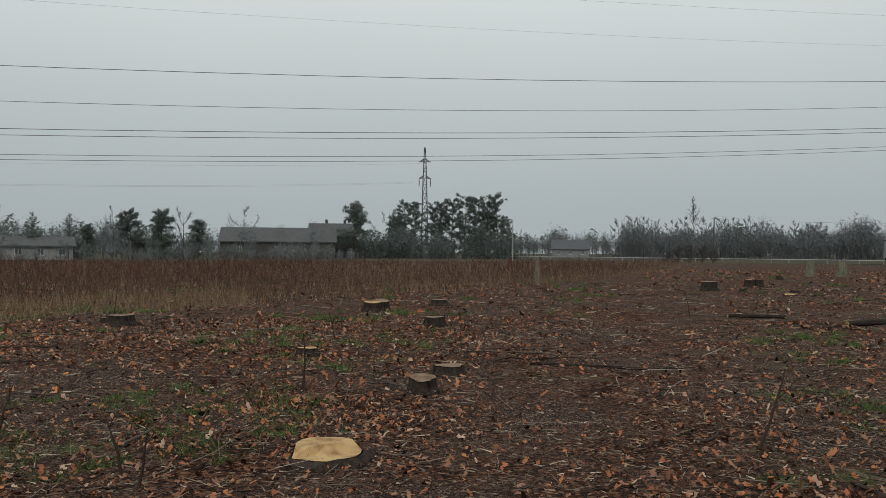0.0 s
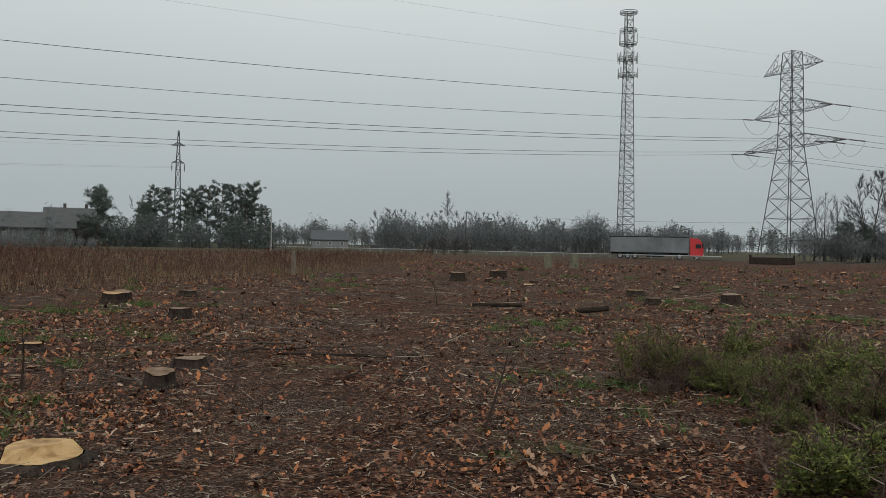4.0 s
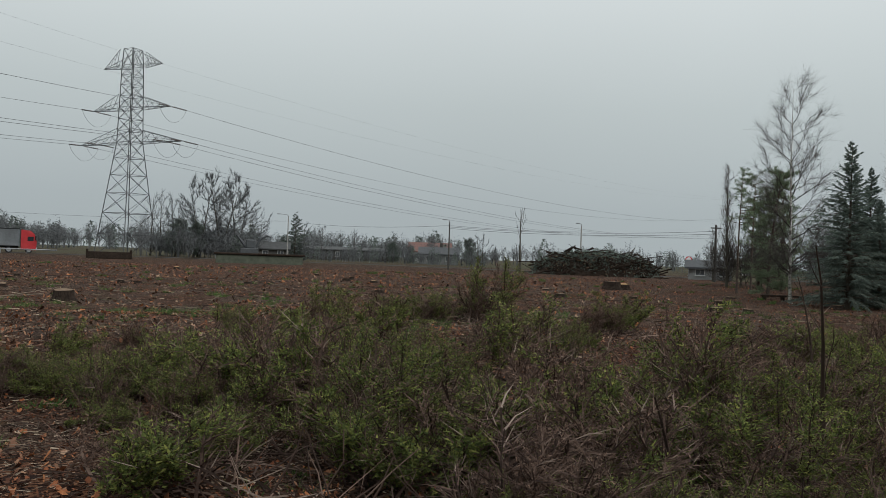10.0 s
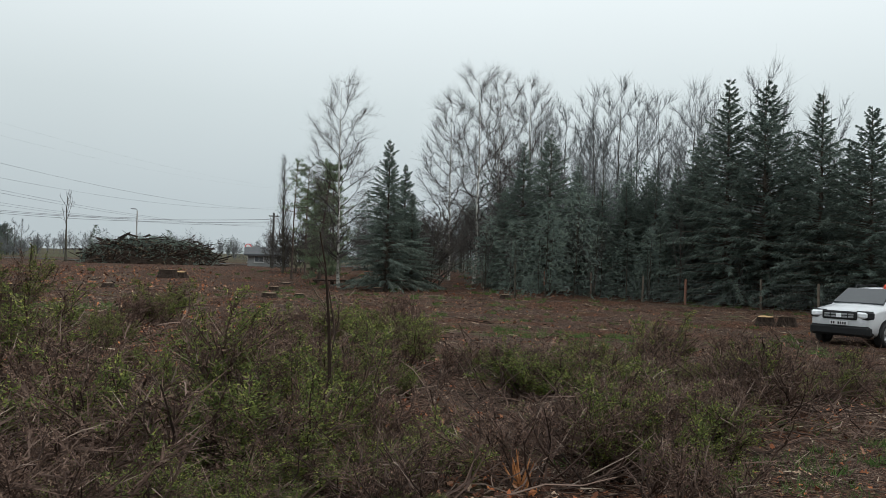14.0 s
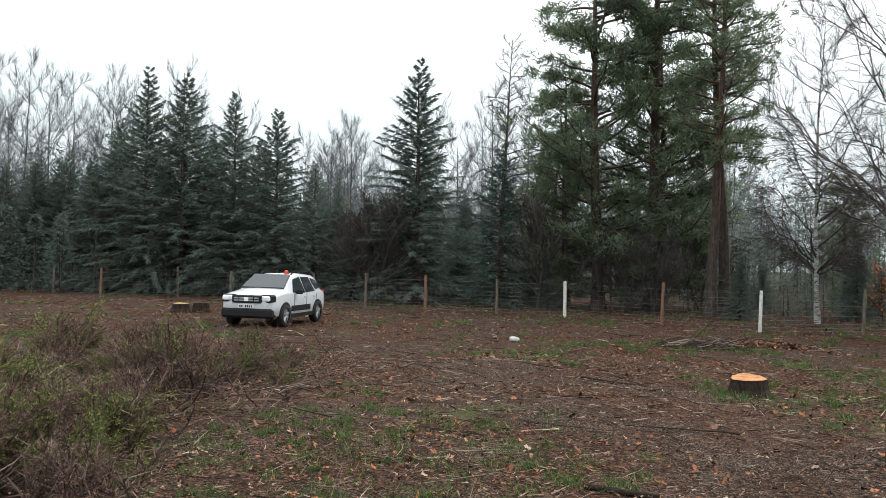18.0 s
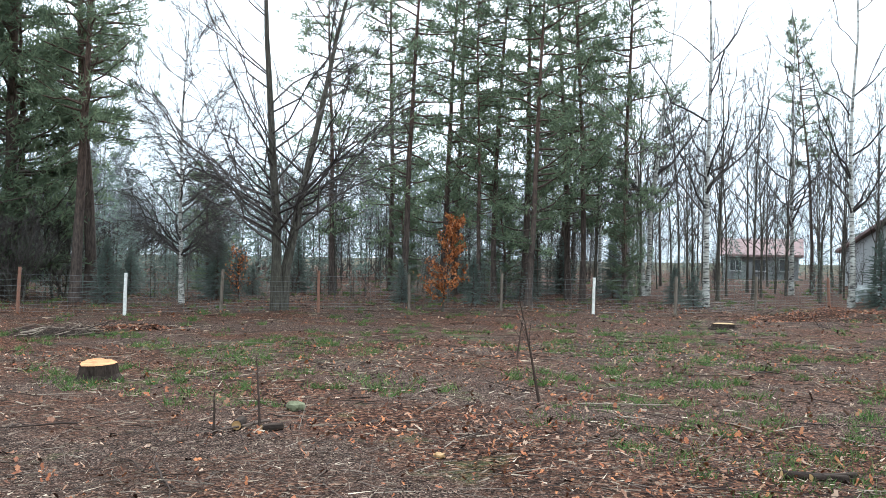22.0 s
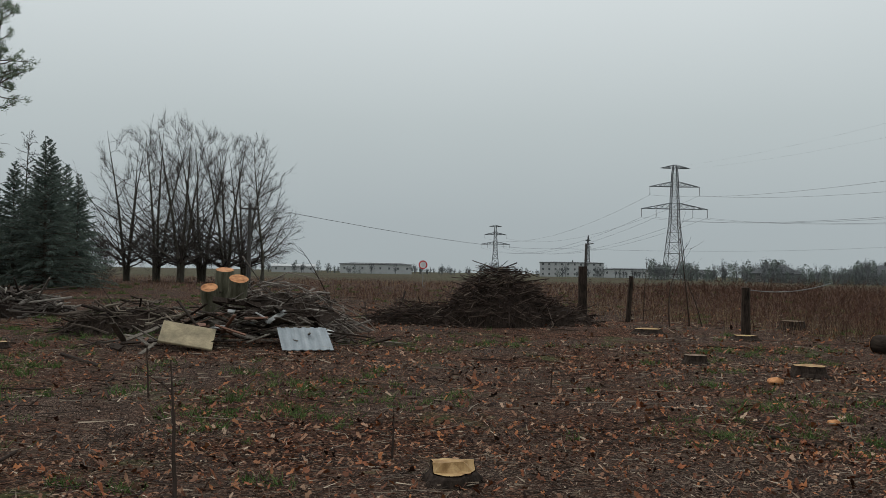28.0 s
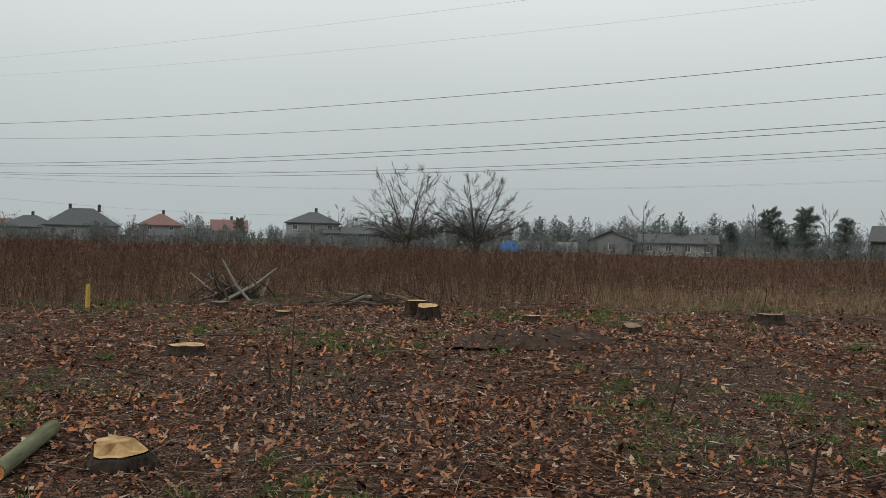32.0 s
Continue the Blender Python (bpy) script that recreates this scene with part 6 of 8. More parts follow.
def log(p, q, r, bark, cut, label, group="logs", sink=0.0):
    """A cut log from p to q: bark and two sawn ends."""
    p, q = np.array(p, float), np.array(q, float)
    L = np.linalg.norm(q - p)
    z = unit(q - p)
    rot = Vector(z).to_track_quat("Z", "Y").to_matrix().to_4x4()
    ob = thing("log", Matrix.Translation(p) @ rot, label, "log", group)
    m = MB()
    n = 14
    k = 7
    pts = np.stack([rng.normal(0, 0.02 * r, k), rng.normal(0, 0.02 * r, k), np.linspace(0, L, k)], 1)
    tube(m, pts, r * (1 + rng.normal(0, 0.03, k)), n)
    part("bark", m, bark, ob, "", True)
    for e, zz in ((0, -0.004), (1, L + 0.004)):
        c = MB()
        a = np.arange(n) * 2 * np.pi / n
        c.add(np.concatenate([np.stack([np.cos(a) * r * 0.97, np.sin(a) * r * 0.97, np.full(n, zz)], 1), [[0, 0, zz]]]), np.stack([np.arange(n), (np.arange(n) + 1) % n, np.full(n, n)], 1))
        part("sawn_end", c, cut, ob, "pale sawn end")
    return ob


def on_ground(az, d, z):
    x, y = spot(az, d)
    return (x, y, float(G(x, y)) + z)


log(on_ground(72.6, 5.95, 0.07), on_ground(69.3, 7.0, 0.07), 0.058, M_MOSSY, M_CUT_O, "green mossy log with an orange cut end")
log(on_ground(77.3, 19.9, 0.2), on_ground(74.9, 19.3, 0.2), 0.2, M_STUMP_B, M_CUT_O, "thick dark log with a fresh orange end")
for (a1, d1, z1), (a2, d2, z2), r in (((120.3, 20.6, 0.05), (120.6, 20.0, 1.12), 0.20), ((119.0, 20.6, 0.05), (118.7, 20.0, 1.34), 0.23), ((119.7, 21.2, 0.05), (119.6, 20.8, 1.52), 0.22)):
    log(on_ground(a1, d1, z1), on_ground(a2, d2, z2), r, M_STUB, M_CUT_O, "upright green-barked log with an orange end", "stacked logs")
for az, d, L, r, tn in ((-142.7, 6.7, 0.55, 0.022, 20), (-161.0, 8.5, 0.2, 0.035, 40), (-159.0, 8.7, 0.25, 0.045, 100), (166.5, 7.5, 0.5, 0.03, 10), (165.5, 7.6, 0.45, 0.03, 30), (157.9, 7.8, 0.4, 0.02, 70), (-21.0, 21.5, 1.4, 0.05, 0), (-27.5, 20.5, 1.1, 0.07, 15), (128.5, 15.5, 2.8, 0.03, 50), (-10, 11.5, 1.6, 0.022, 5), (139.0, 20.0, 2.0, 0.03, 30), (83.0, 9.0, 0.6, 0.02, 60)):
    x, y = spot(az, d)
    dv = np.array([math.cos(radians(tn)), math.sin(radians(tn))]) * L / 2
    log((x - dv[0], y - dv[1], float(G(x - dv[0], y - dv[1])) + r), (x + dv[0], y + dv[1], float(G(x + dv[0], y + dv[1])) + r), r, M_STUMP_B, M_CUT, "small fallen branch piece with sawn ends", "branch pieces")


def post(az, d, h, r, mat, label, tilt=0.0, name="wooden_post", stub=False):
    x, y = spot(az, d)
    ob = thing(name, stand(x, y, rng.uniform(0, 360)) @ Matrix.Rotation(radians(tilt), 4, "X"), label, "post", "posts")
    m = MB()
    tube(m, [(0, 0, -0.2), (0.01, 0, h * 0.5), (0, 0, h)], [r * 1.1, r, r * 0.95], 10, 0, True)
    part("shaft", m, mat, ob)
    if stub:
        m = MB()
        tube(m, [(r * 0.6, 0, h - 0.3), (r * 0.7, 0, h + stub)], [0.05, 0.035], 6, 0, True)
        part("rod", m, M_POLE, ob)
        m = MB()
        bar(m, (r * 0.7, 0, h + stub - 0.05), (r * 0.7 + 0.3, 0, h + stub + 0.02), 0.02)
        part("hook", m, M_POLE, ob)
    return ob


post(-6.6, 42.4, 1.25, 0.13, M_POST, "broken pale wooden post among the weeds")
post(-24.2, 64.5, 1.15, 0.32, M_STUB, "thick lichened tree stub cut waist high", 3)
post(-26.0, 66.0, 1.15, 0.36, M_STUB, "thick lichened tree stub cut waist high", -2)
post(95.0, 30.8, 1.85, 0.17, M_STUMP_B, "thick dark post with a rod strapped on", 0, "wooden_post", 0.85)
post(92.0, 28.5, 1.55, 0.08, M_STUMP_B, "slim leaning dark fence post", 4)
post(84.6, 24.5, 1.35, 0.12, M_STUMP_B, "square dark fence post by a stump", 0)
post(66.7, 18.6, 0.5, 0.045, mat_plain("yellow_marker_paint", (0.46, 0.30, 0.05), 0.6, 0, 0.15, 8), "short bright yellow marker post", 0, "marker_post")
post(147.9, 32.0, 0.85, 0.16, M_POST, "short barked fence post stub by the stumps", 2)
post(154.3, 40.0, 0.9, 0.12, M_POST_W, "short white birch post leaning over", 6)
cable((*spot(84.6, 24.5), 1.25), (*spot(79.5, 27.5), 1.45), 0.15, 0.012, "white tape strung from the fence post", "tapes", 10)

# ---- wire mesh fence ----
FENCE = [(62.2, -4.3), (55.5, -8.0), (51.0, -10.3), (47.5, -12.6), (45.0, -14.3), (42.3, -17.4), (39.0, -18.8), (36.0, -19.6), (33.5, -20.4), (30.9, -21.5), (28.7, -23.2), (26.0, -25.0), (22.9, -25.9), (18.7, -26.6), (14.8, -26.7), (12.8, -30.0), (9.2, -30.6), (6.2, -33.2), (2.6, -34.4), (-1.1, -33.5), (-4.3, -34.0), (-8.4, -38.8), (-12.5, -42.0), (-20.2, -44.2), (-27.0, -46.0), (-34.0, -47.5), (-41.0, -48.0), (-48.0, -46.0)]
WHITE = (12, 14, 19, 23)
fence = thing("mesh_fence", Matrix(), "wire mesh fence on rough wooden posts", "fence")
M_RUST = mat_plain("rusty_brown_post", (0.20, 0.10, 0.065), 0.8, 0, 0.25, 12)
for i, (x, y) in enumerate(FENCE):
    m = MB()
    r = 0.055 + 0.015 * rng.uniform()
    t = rng.normal(0, 0.03, 2)
    h = rng.uniform(1.4, 1.6) - (i > 22) * 0.15
    tube(m, [(0, 0, -0.25), (t[0] * 0.5, t[1] * 0.5, h * 0.5), (t[0], t[1], h)], [r * 1.05, r, r * 0.95], 8, 0, True)
    ob = part("fence_post", m, M_POST_W if i in WHITE else (M_RUST if i % 3 == 1 else M_POST), fence, "whitewashed post" if i in WHITE else "")
    ob.matrix_basis = Matrix.Translation((x, y, float(G(x, y))))
for (x0, y0), (x1, y1) in zip(FENCE, FENCE[1:]):
    m = MB()
    L = math.hypot(x1 - x0, y1 - y0)
    z0, z1 = float(G(x0, y0)), float(G(x1, y1))
    for z in (0.08, 0.2, 0.32, 0.45, 0.6, 0.77, 0.95, 1.15, 1.35):
        tube(m, [(x0, y0, z0 + z), ((x0 + x1) / 2 + rng.normal(0, 0.02), (y0 + y1) / 2, (z0 + z1) / 2 + z - 0.02), (x1, y1, z1 + z)], 0.0048, 3)
    n = int(L / 0.22)
    for k in range(1, n):
        f = k / n
        px, py_, pz = x0 + (x1 - x0) * f, y0 + (y1 - y0) * f, z0 + (z1 - z0) * f
        bar(m, (px, py_, pz + 0.08), (px, py_, pz + 1.35), 0.0032, 3, 0, False)
    part("wire_panel", m, M_WIRE, fence)


# ---- heaps ----
def heap(az, d, w, dep, h, n, ln, r, mat, label, cat, name, turn=0, shape=1.0, extra=None, lift=0.0):
    """A heap of crossed sticks over a core of brushwood."""
    x, y = spot(az, d)
    ob = thing(name, stand(x, y, az + turn), label, cat)
    dome = lambda px, py_: h * np.maximum(0, 1 - (2 * px / w) ** 2 - (2 * py_ / dep) ** 2) ** shape
    m = MB()
    k = 26
    gx_, gy_ = np.meshgrid(np.linspace(-w / 2, w / 2, k), np.linspace(-dep / 2, dep / 2, k))
    gz_ = dome(gx_, gy_) * 0.72 + rng.normal(0, 0.05 * h, gx_.shape) - 0.05
    idx = np.arange(k * k).reshape(k, k)
    m.add(np.stack([gx_, gy_, gz_], -1).reshape(-1, 3), np.stack([idx[:-1, :-1], idx[:-1, 1:], idx[1:, 1:], idx[1:, :-1]], -1).reshape(-1, 4))
    part("brushwood_core", m, M_STUMP_B, ob)
    m = MB()
    for _ in range(n):
        px, py_ = rng.uniform(-w / 2, w / 2), rng.uniform(-dep / 2, dep / 2)
        pz = float(dome(px, py_)) * rng.uniform(0.55, 1.05)
        if pz < 0.01 * h and rng.uniform() < 0.7:
            continue
        a = rng.uniform(0, 2 * np.pi)
        L = ln * rng.lognormal(0, 0.4)
        dv = np.array([math.cos(a), math.sin(a), rng.normal(lift, 0.28)]) * L / 2
        c = np.array([px, py_, max(pz, abs(dv[2]) * 0.6 + 0.02)])
        rr = r * rng.lognormal(0, 0.35)
        tube(m, [c - dv, c + rng.normal(0, 0.06, 3) * L, c + dv], [rr, rr * 0.85, rr * 0.5], 5, 0, True)
    part("stick_tangle", m, mat, ob)
    return ob, dome


heap(100.9, 25.0, 3.2, 2.6, 1.72, 1500, 0.55, 0.012, M_ROOT, "tall tangled heap of roots and brushwood", "brush heap", "brush_heap", 1, 0.5)
heap(97.5, 26.5, 3.4, 2.2, 0.9, 420, 0.6, 0.013, M_ROOT, "low heap of roots and yellow earth", "brush heap", "brush_heap", 1, 0.8)
heap(105.5, 26.0, 4.2, 2.0, 0.7, 520, 0.8, 0.014, M_ROOT, "low tangle of dark brushwood", "brush heap", "brush_heap", 2, 0.9)
heap(116.0, 21.2, 4.0, 3.0, 1.3, 420, 0.8, 0.016, M_GSTICK, "steep heap of grey sticks and branches", "brush heap", "brush_heap", 7, 0.9)
heap(138.0, 30.5, 6.0, 2.4, 0.8, 420, 1.2, 0.03, M_GSTICK, "long heap of grey branches and poles", "brush heap", "brush_heap", -10, 0.8)
heap(132.8, 29.8, 4.0, 2.0, 0.8, 260, 1.2, 0.035, M_GSTICK, "heap of grey branches and split logs", "brush heap", "brush_heap", -10, 0.8)
heap(125.5, 21.5, 3.0, 2.0, 0.75, 260, 0.7, 0.02, M_STICK, "low heap of reddish dead branches", "brush heap", "brush_heap", 0, 0.8)
heap(153.6, 34.5, 4.6, 2.0, 0.55, 240, 0.7, 0.016, M_STICK, "low mound of brown leaves and cut branches", "brush heap", "brush_heap", 5, 0.9)
heap(57.3, 22.0, 1.5, 1.0, 0.34, 46, 0.95, 0.032, M_GSTICK, "uprooted branches lying at the weed edge", "brush heap", "brush_heap", 5, 0.8, None, 0.75)
heap(48.0, 20.0, 2.4, 1.0, 0.25, 26, 0.9, 0.022, M_GSTICK, "broken grey branches at the weed edge", "brush heap", "brush_heap", 5, 0.8)
heap(-147.8, 23.6, 2.2, 1.0, 0.28, 120, 0.6, 0.012, M_STICK, "flat tangle of dark heather cuttings", "brush heap", "brush_heap", 0, 0.9)

# big brush stack with pale cut ends
big, dome = heap(-71.4, 107.5, 16.5, 7.0, 3.3, 500, 2.2, 0.07, M_STUMP_B, "long dark stack of felled tops with pale ends", "brush stack", "brush_stack", 0, 0.45)
for _ in range(70):
    px = rng.uniform(-8, 8)
    pz = rng.uniform(0.1, 0.92) * float(dome(px, 0))
    m = MB()
    py_ = math.sqrt(max(0, 1 - (pz / 3.3) ** 2.2 - (2 * px / 16.5) ** 2)) * 3.5
    tube(m, [(px, -py_ + 0.8, pz), (px + rng.normal(0, 0.2), -py_ - 0.35, pz + rng.normal(0, 0.1))], 0.055 * rng.lognormal(0, 0.25), 6, 0, True)
    part("cut_end", m, M_GREY_CUT, big)

fb = np.stack([rng.uniform(-8, 8, 5200), rng.uniform(-3.4, 3.4, 5200), np.zeros(5200)], 1)
fb[:, 2] = np.array([float(dome(a, b)) for a, b in fb[:, :2]]) * rng.uniform(0.4, 1.04, 5200)
m = MB()
blades(m, fb, rng.normal(0, 0.35, (5200, 3)), 0.14)
part("needle_cover", m, M_SPR_N, big, "dark evergreen tops")

# ---- junk heap of boards ----
M_WBOARD = mat_plain("white_painted_board", (0.42, 0.42, 0.41), 0.6, 0, 0.2, 5)
M_YBOARD = mat_plain("yellow_foam_board", (0.29, 0.235, 0.145), 0.85, 0, 0.4, 3)
M_SHEET = mat_plain("galvanised_sheet", (0.21, 0.235, 0.25), 0.6, 0.2, 0.2, 2, 0.05)
M_GBOARD = mat_bark("grey_weathered_board", (0.07, 0.058, 0.048), (0.21, 0.18, 0.155), 20)
jx, jy = spot(117.5, 17.9)
for k in range(210):
    L, w = rng.uniform(0.25, 0.5) if k % 3 == 0 else rng.uniform(0.4, 1.1), rng.uniform(0.03, 0.16)
    px, py_ = rng.normal(0, 1.15), rng.normal(0, 0.55)
    hz = 1.05 * math.exp(-(px / 1.5) ** 2 - (py_ / 0.8) ** 2) * rng.uniform(0.15, 1.0)
    m = MB()
    cbox(m, (L, w, rng.uniform(0.012, 0.035)), (0, 0, 0), 0.004)
    tilt = float(np.clip(rng.normal(0, 0.28), -0.6, 0.6))
    a = radians(117.5)
    wx, wy = jx + px * math.cos(a) - py_ * math.sin(a), jy + px * math.sin(a) + py_ * math.cos(a)
    mw = Matrix.Translation((wx, wy, float(G(wx, wy)) + hz + 0.04 + abs(math.sin(tilt)) * L / 2)) @ Euler((rng.normal(0, 0.4), tilt, rng.uniform(0, 6.3))).to_matrix().to_4x4()
    solo("board", m, M_WBOARD if k % 15 == 0 else (M_STUMP_B if k % 2 == 0 else M_RUST if k % 7 == 3 else M_GBOARD), "white painted board on the junk heap" if k % 15 == 0 else "weathered wooden board lying on the junk heap", "board", mw, "boards of the junk heap")
m = MB()
xs = np.linspace(-0.85, 0.85, 57)
zz = 0.007 * np.sign(np.sin(xs * 22)) * np.minimum(1, np.abs(np.sin(xs * 22)) * 3)
v = np.concatenate([np.stack([xs, np.full(57, yy), zz + dz], 1) for yy, dz in ((-0.55, 0), (0.55, 0), (0.55, -0.012), (-0.55, -0.012))])
j = np.arange(56)
f = [np.stack([a * 57 + j, a * 57 + j + 1, b * 57 + j + 1, b * 57 + j], 1) for a, b in ((0, 1), (1, 2), (2, 3), (3, 0))]
m.add(v, np.concatenate(f))
sx, sy = spot(114.4, 16.7)
solo("roofing_sheet", m, M_SHEET, "corrugated grey metal sheet leaning on the junk", "metal sheet", Matrix.Translation((sx, sy, float(G(sx, sy)) + 0.22)) @ Matrix.Rotation(radians(114 + 8), 4, "Z") @ Matrix.Rotation(radians(20), 4, "X") @ Matrix.Diagonal((0.58, 0.95, 1, 1)))
m = MB()
cbox(m, (1.0, 0.66, 0.05), (0, 0, 0), 0.015)
sx, sy = spot(122.0, 16.8)
solo("foam_board", m, M_YBOARD, "dirty yellow insulation board leaning on junk", "board", Matrix.Translation((sx, sy, float(G(sx, sy)) + 0.28)) @ Matrix.Rotation(radians(122 - 10), 4, "Z") @ Matrix.Rotation(radians(32), 4, "X") @ Matrix.Rotation(radians(12), 4, "Y"))


# ---- saplings and small plants ----
def sapling(az, d, h, label="thin bare sapling growing in the clearing", lean=0.12, n=5):
    x, y = spot(az, d)
    ob = thing("sapling", stand(x, y), label, "sapling", "saplings")
    st = wander((0, 0, -0.05), (rng.normal(0, lean), rng.normal(0, lean), 1), h, 7, 0.07, 0.02)
    m = MB()
    tube(m, st, np.linspace(0.013 + 0.005 * h, 0.005, 8), 5)
    part("stem", m, M_ROOT, ob)
    m = MB()
    for i in range(n):
        p, t = on_path(st, rng.uniform(0.3, 0.95))
        q = wander(p, unit(t + rng.normal(0, 0.6, 3)), h * rng.uniform(0.12, 0.32), 3, 0.15, 0.05)
        tube(m, q, np.linspace(0.006, 0.0025, 4), 3)
    part("twig_spray", m, M_ROOT, ob)


for az, d, h in ((145.7, 5.9, 1.15), (141.7, 5.8, 0.8), (135.1, 5.7, 1.05), (123.7, 5.7, 1.1), (124.6, 11.2, 0.7), (-176.6, 15.0, 0.9), (137.2, 7.0, 0.9), (144.6, 13.0, 0.6), (9.7, 9.4, 0.75), (20.5, 5.8, 0.45), (-20.9, 6.9, 0.75), (-16.8, 21.2, 0.7), (22.0, 20.0, 0.9), (55.7, 9.1, 0.6), (54.5, 8.2, 0.85), (21.3, 6.2, 0.5), (-160.3, 8.6, 0.75), (-157.5, 8.4, 0.45), (-177.9, 10.2, 1.3), (-86.3, 7.2, 2.0), (-85.8, 10.4, 1.6), (109.5, 7.5, 0.4), (98.0, 12.0, 0.4), (28.5, 8.0, 0.5), (7.5, 15, 0.6)):
    sapling(az, d, h)
for az, d, h in ((111.6, 22.5, 2.6), (89.3, 27.0, 2.9), (88.0, 27.6, 3.4), (91.0, 29.0, 2.2), (87.2, 26.4, 2.0)):
    sapling(az, d, h, "tall thin whip with few twigs", 0.25, 8)

x, y = spot(-99.2, 6.2)
stub = thing("splintered_stub", stand(x, y), "orange splinters of a snapped young stem", "stub")
for _ in range(9):
    m = MB()
    p, q = np.append(rng.normal(0, 0.02, 2), -0.03), np.array([rng.normal(0, 0.07), rng.normal(0, 0.07), rng.uniform(0.12, 0.34)])
    tube(m, [p, (p + q) * 0.5, q], [0.012, 0.009, 0.002], 4)
    part("splinter", m, M_CUT_O, stub)
for az, d, s, mat, lab in ((-135.2, 23.0, 0.15, M_WBOARD, "pale stone lying on the bare soil"), (-162.3, 9.6, 0.11, M_MOSSY, "grey-green stone with lichen"), (-171.4, 7.35, 0.05, M_CUT, "small pale wood chip on the soil"), (80.6, 10.2, 0.07, M_CUT_O, "reddish chunk of wood on the soil"), (83.5, 13.2, 0.12, M_CUT_O, "orange wedge of fresh wood")):
    m = MB()
    bm = bmesh.new()
    bmesh.ops.create_icosphere(bm, subdivisions=2, radius=s)
    for v in bm.verts:
        v.co = v.co * (1 + 0.25 * noise.noise(v.co * 6 / s * 0.3)) * 1.0
        v.co.z *= 0.55
    me = bpy.data.meshes.new("stone")
    bm.to_mesh(me)
    bm.free()
    me.materials.append(mat)
    x, y = spot(az, d)
    solo("stone" if "stone" in lab else "wood_chunk", me, mat, lab, "stone" if "stone" in lab else "wood chunk", stand(x, y, 30, 1, s * 0.35))


def leafy_sapling(az, d, h, n, mat, label, w=0.5):
    x, y = spot(az, d)
    ob = thing("beech_sapling", stand(x, y), label, "sapling", "saplings")
    wood, crown = bare_tree(h, 0.03 + 0.006 * h, 0.12, 22, 1.1, w * 0.55, 4, 3, 0.0, 0, 0.012, 0.03, thin=True)
    part("trunk", wood, M_BARK, ob)
    part("crown", crown, M_TWIG, ob)
    src = np.concatenate(crown.vs)
    k = rng.integers(0, len(src), n)
    m = MB()
    leafs(m, src[k] + rng.normal(0, 0.05, (n, 3)), 0.09, 0.7)
    part("foliage", m, mat, ob, "dry copper leaves")


leafy_sapling(-171.7, 33.6, 3.9, 3000, M_BEECH, "young beech holding dry orange leaves")
leafy_sapling(-158.0, 41, 2.6, 500, M_BEECH, "young beech with brown hanging leaves")
leafy_sapling(153.0, 46, 9.5, 420, M_BEECH, "thin oak with a few red leaves")
# field oak with low spreading limbs
ox_, oy_ = spot(-160.6, 33.0)
oak = thing("oak_tree", stand(ox_, oy_, 20), "large bare oak inside the mesh fence", "oak")
wood, crown = crown_tree(18.5, 0.21, 0.22, 0.31, 38, 11, 14, 2, 1.15, 0.0, 0.009, 0.06, limb=0.24)
part("trunk", wood, M_BARK, oak)
part("crown", crown, M_TWIG, oak)


M_SOIL = mat_plain("dark_crumbly_soil", (0.055, 0.038, 0.03), 0.95, 0, 0.4, 9, 0.5, 0.05)
# ---- leaf mounds, covered wood pile ----
def leaf_mound(az, d, w, dep, h, n, size, label):
    x, y = spot(az, d)
    ob = thing("leaf_mound", stand(x, y, az), label, "mound", "mounds")
    k = 24
    gx_, gy_ = np.meshgrid(np.linspace(-w / 2, w / 2, k), np.linspace(-dep / 2, dep / 2, k))
    fall = np.maximum(0, 1 - (2 * gx_ / w) ** 2 - (2 * gy_ / dep) ** 2)
    gz_ = h * fall * (1 + 0.25 * np.sin(gx_ * 2.3 + az) * np.cos(gy_ * 3.1)) + rng.normal(0, 0.05 * h, gx_.shape) - 0.06
    idx = np.arange(k * k).reshape(k, k)
    m = MB()
    m.add(np.stack([gx_, gy_, gz_], -1).reshape(-1, 3), np.stack([idx[:-1, :-1], idx[:-1, 1:], idx[1:, 1:], idx[1:, :-1]], -1).reshape(-1, 4))
    part("soil", m, M_SOIL if size < 0.1 else M_GROUND, ob, "", True)
    m = MB()
    i, j = rng.integers(0, k, n), rng.integers(0, k, n)
    leafs(m, np.stack([gx_[i, j], gy_[i, j], gz_[i, j] + 0.03], 1) + rng.normal(0, w / k * 0.4, (n, 3)) * np.array([1, 1, 0.05]), size * rng.uniform(0.6, 1.4, n), 0.35)
    tagged(part("leaf_layer", m, M_LEAF, ob, "brown fallen leaves"), "brown fallen leaves", kind="stuff")
    m = MB()
    b = np.stack([rng.uniform(-w / 2, w / 2, n // 8), rng.uniform(-dep / 2, dep / 2, n // 8), np.full(n // 8, h * 0.4)], 1)
    blades(m, b, np.stack([rng.normal(0, 0.5, len(b)), rng.normal(0, 0.3, len(b)), rng.normal(0.05, 0.12, len(b))], 1) * w * 0.12, 0.02)
    part("twig_litter", m, M_STICK, ob)


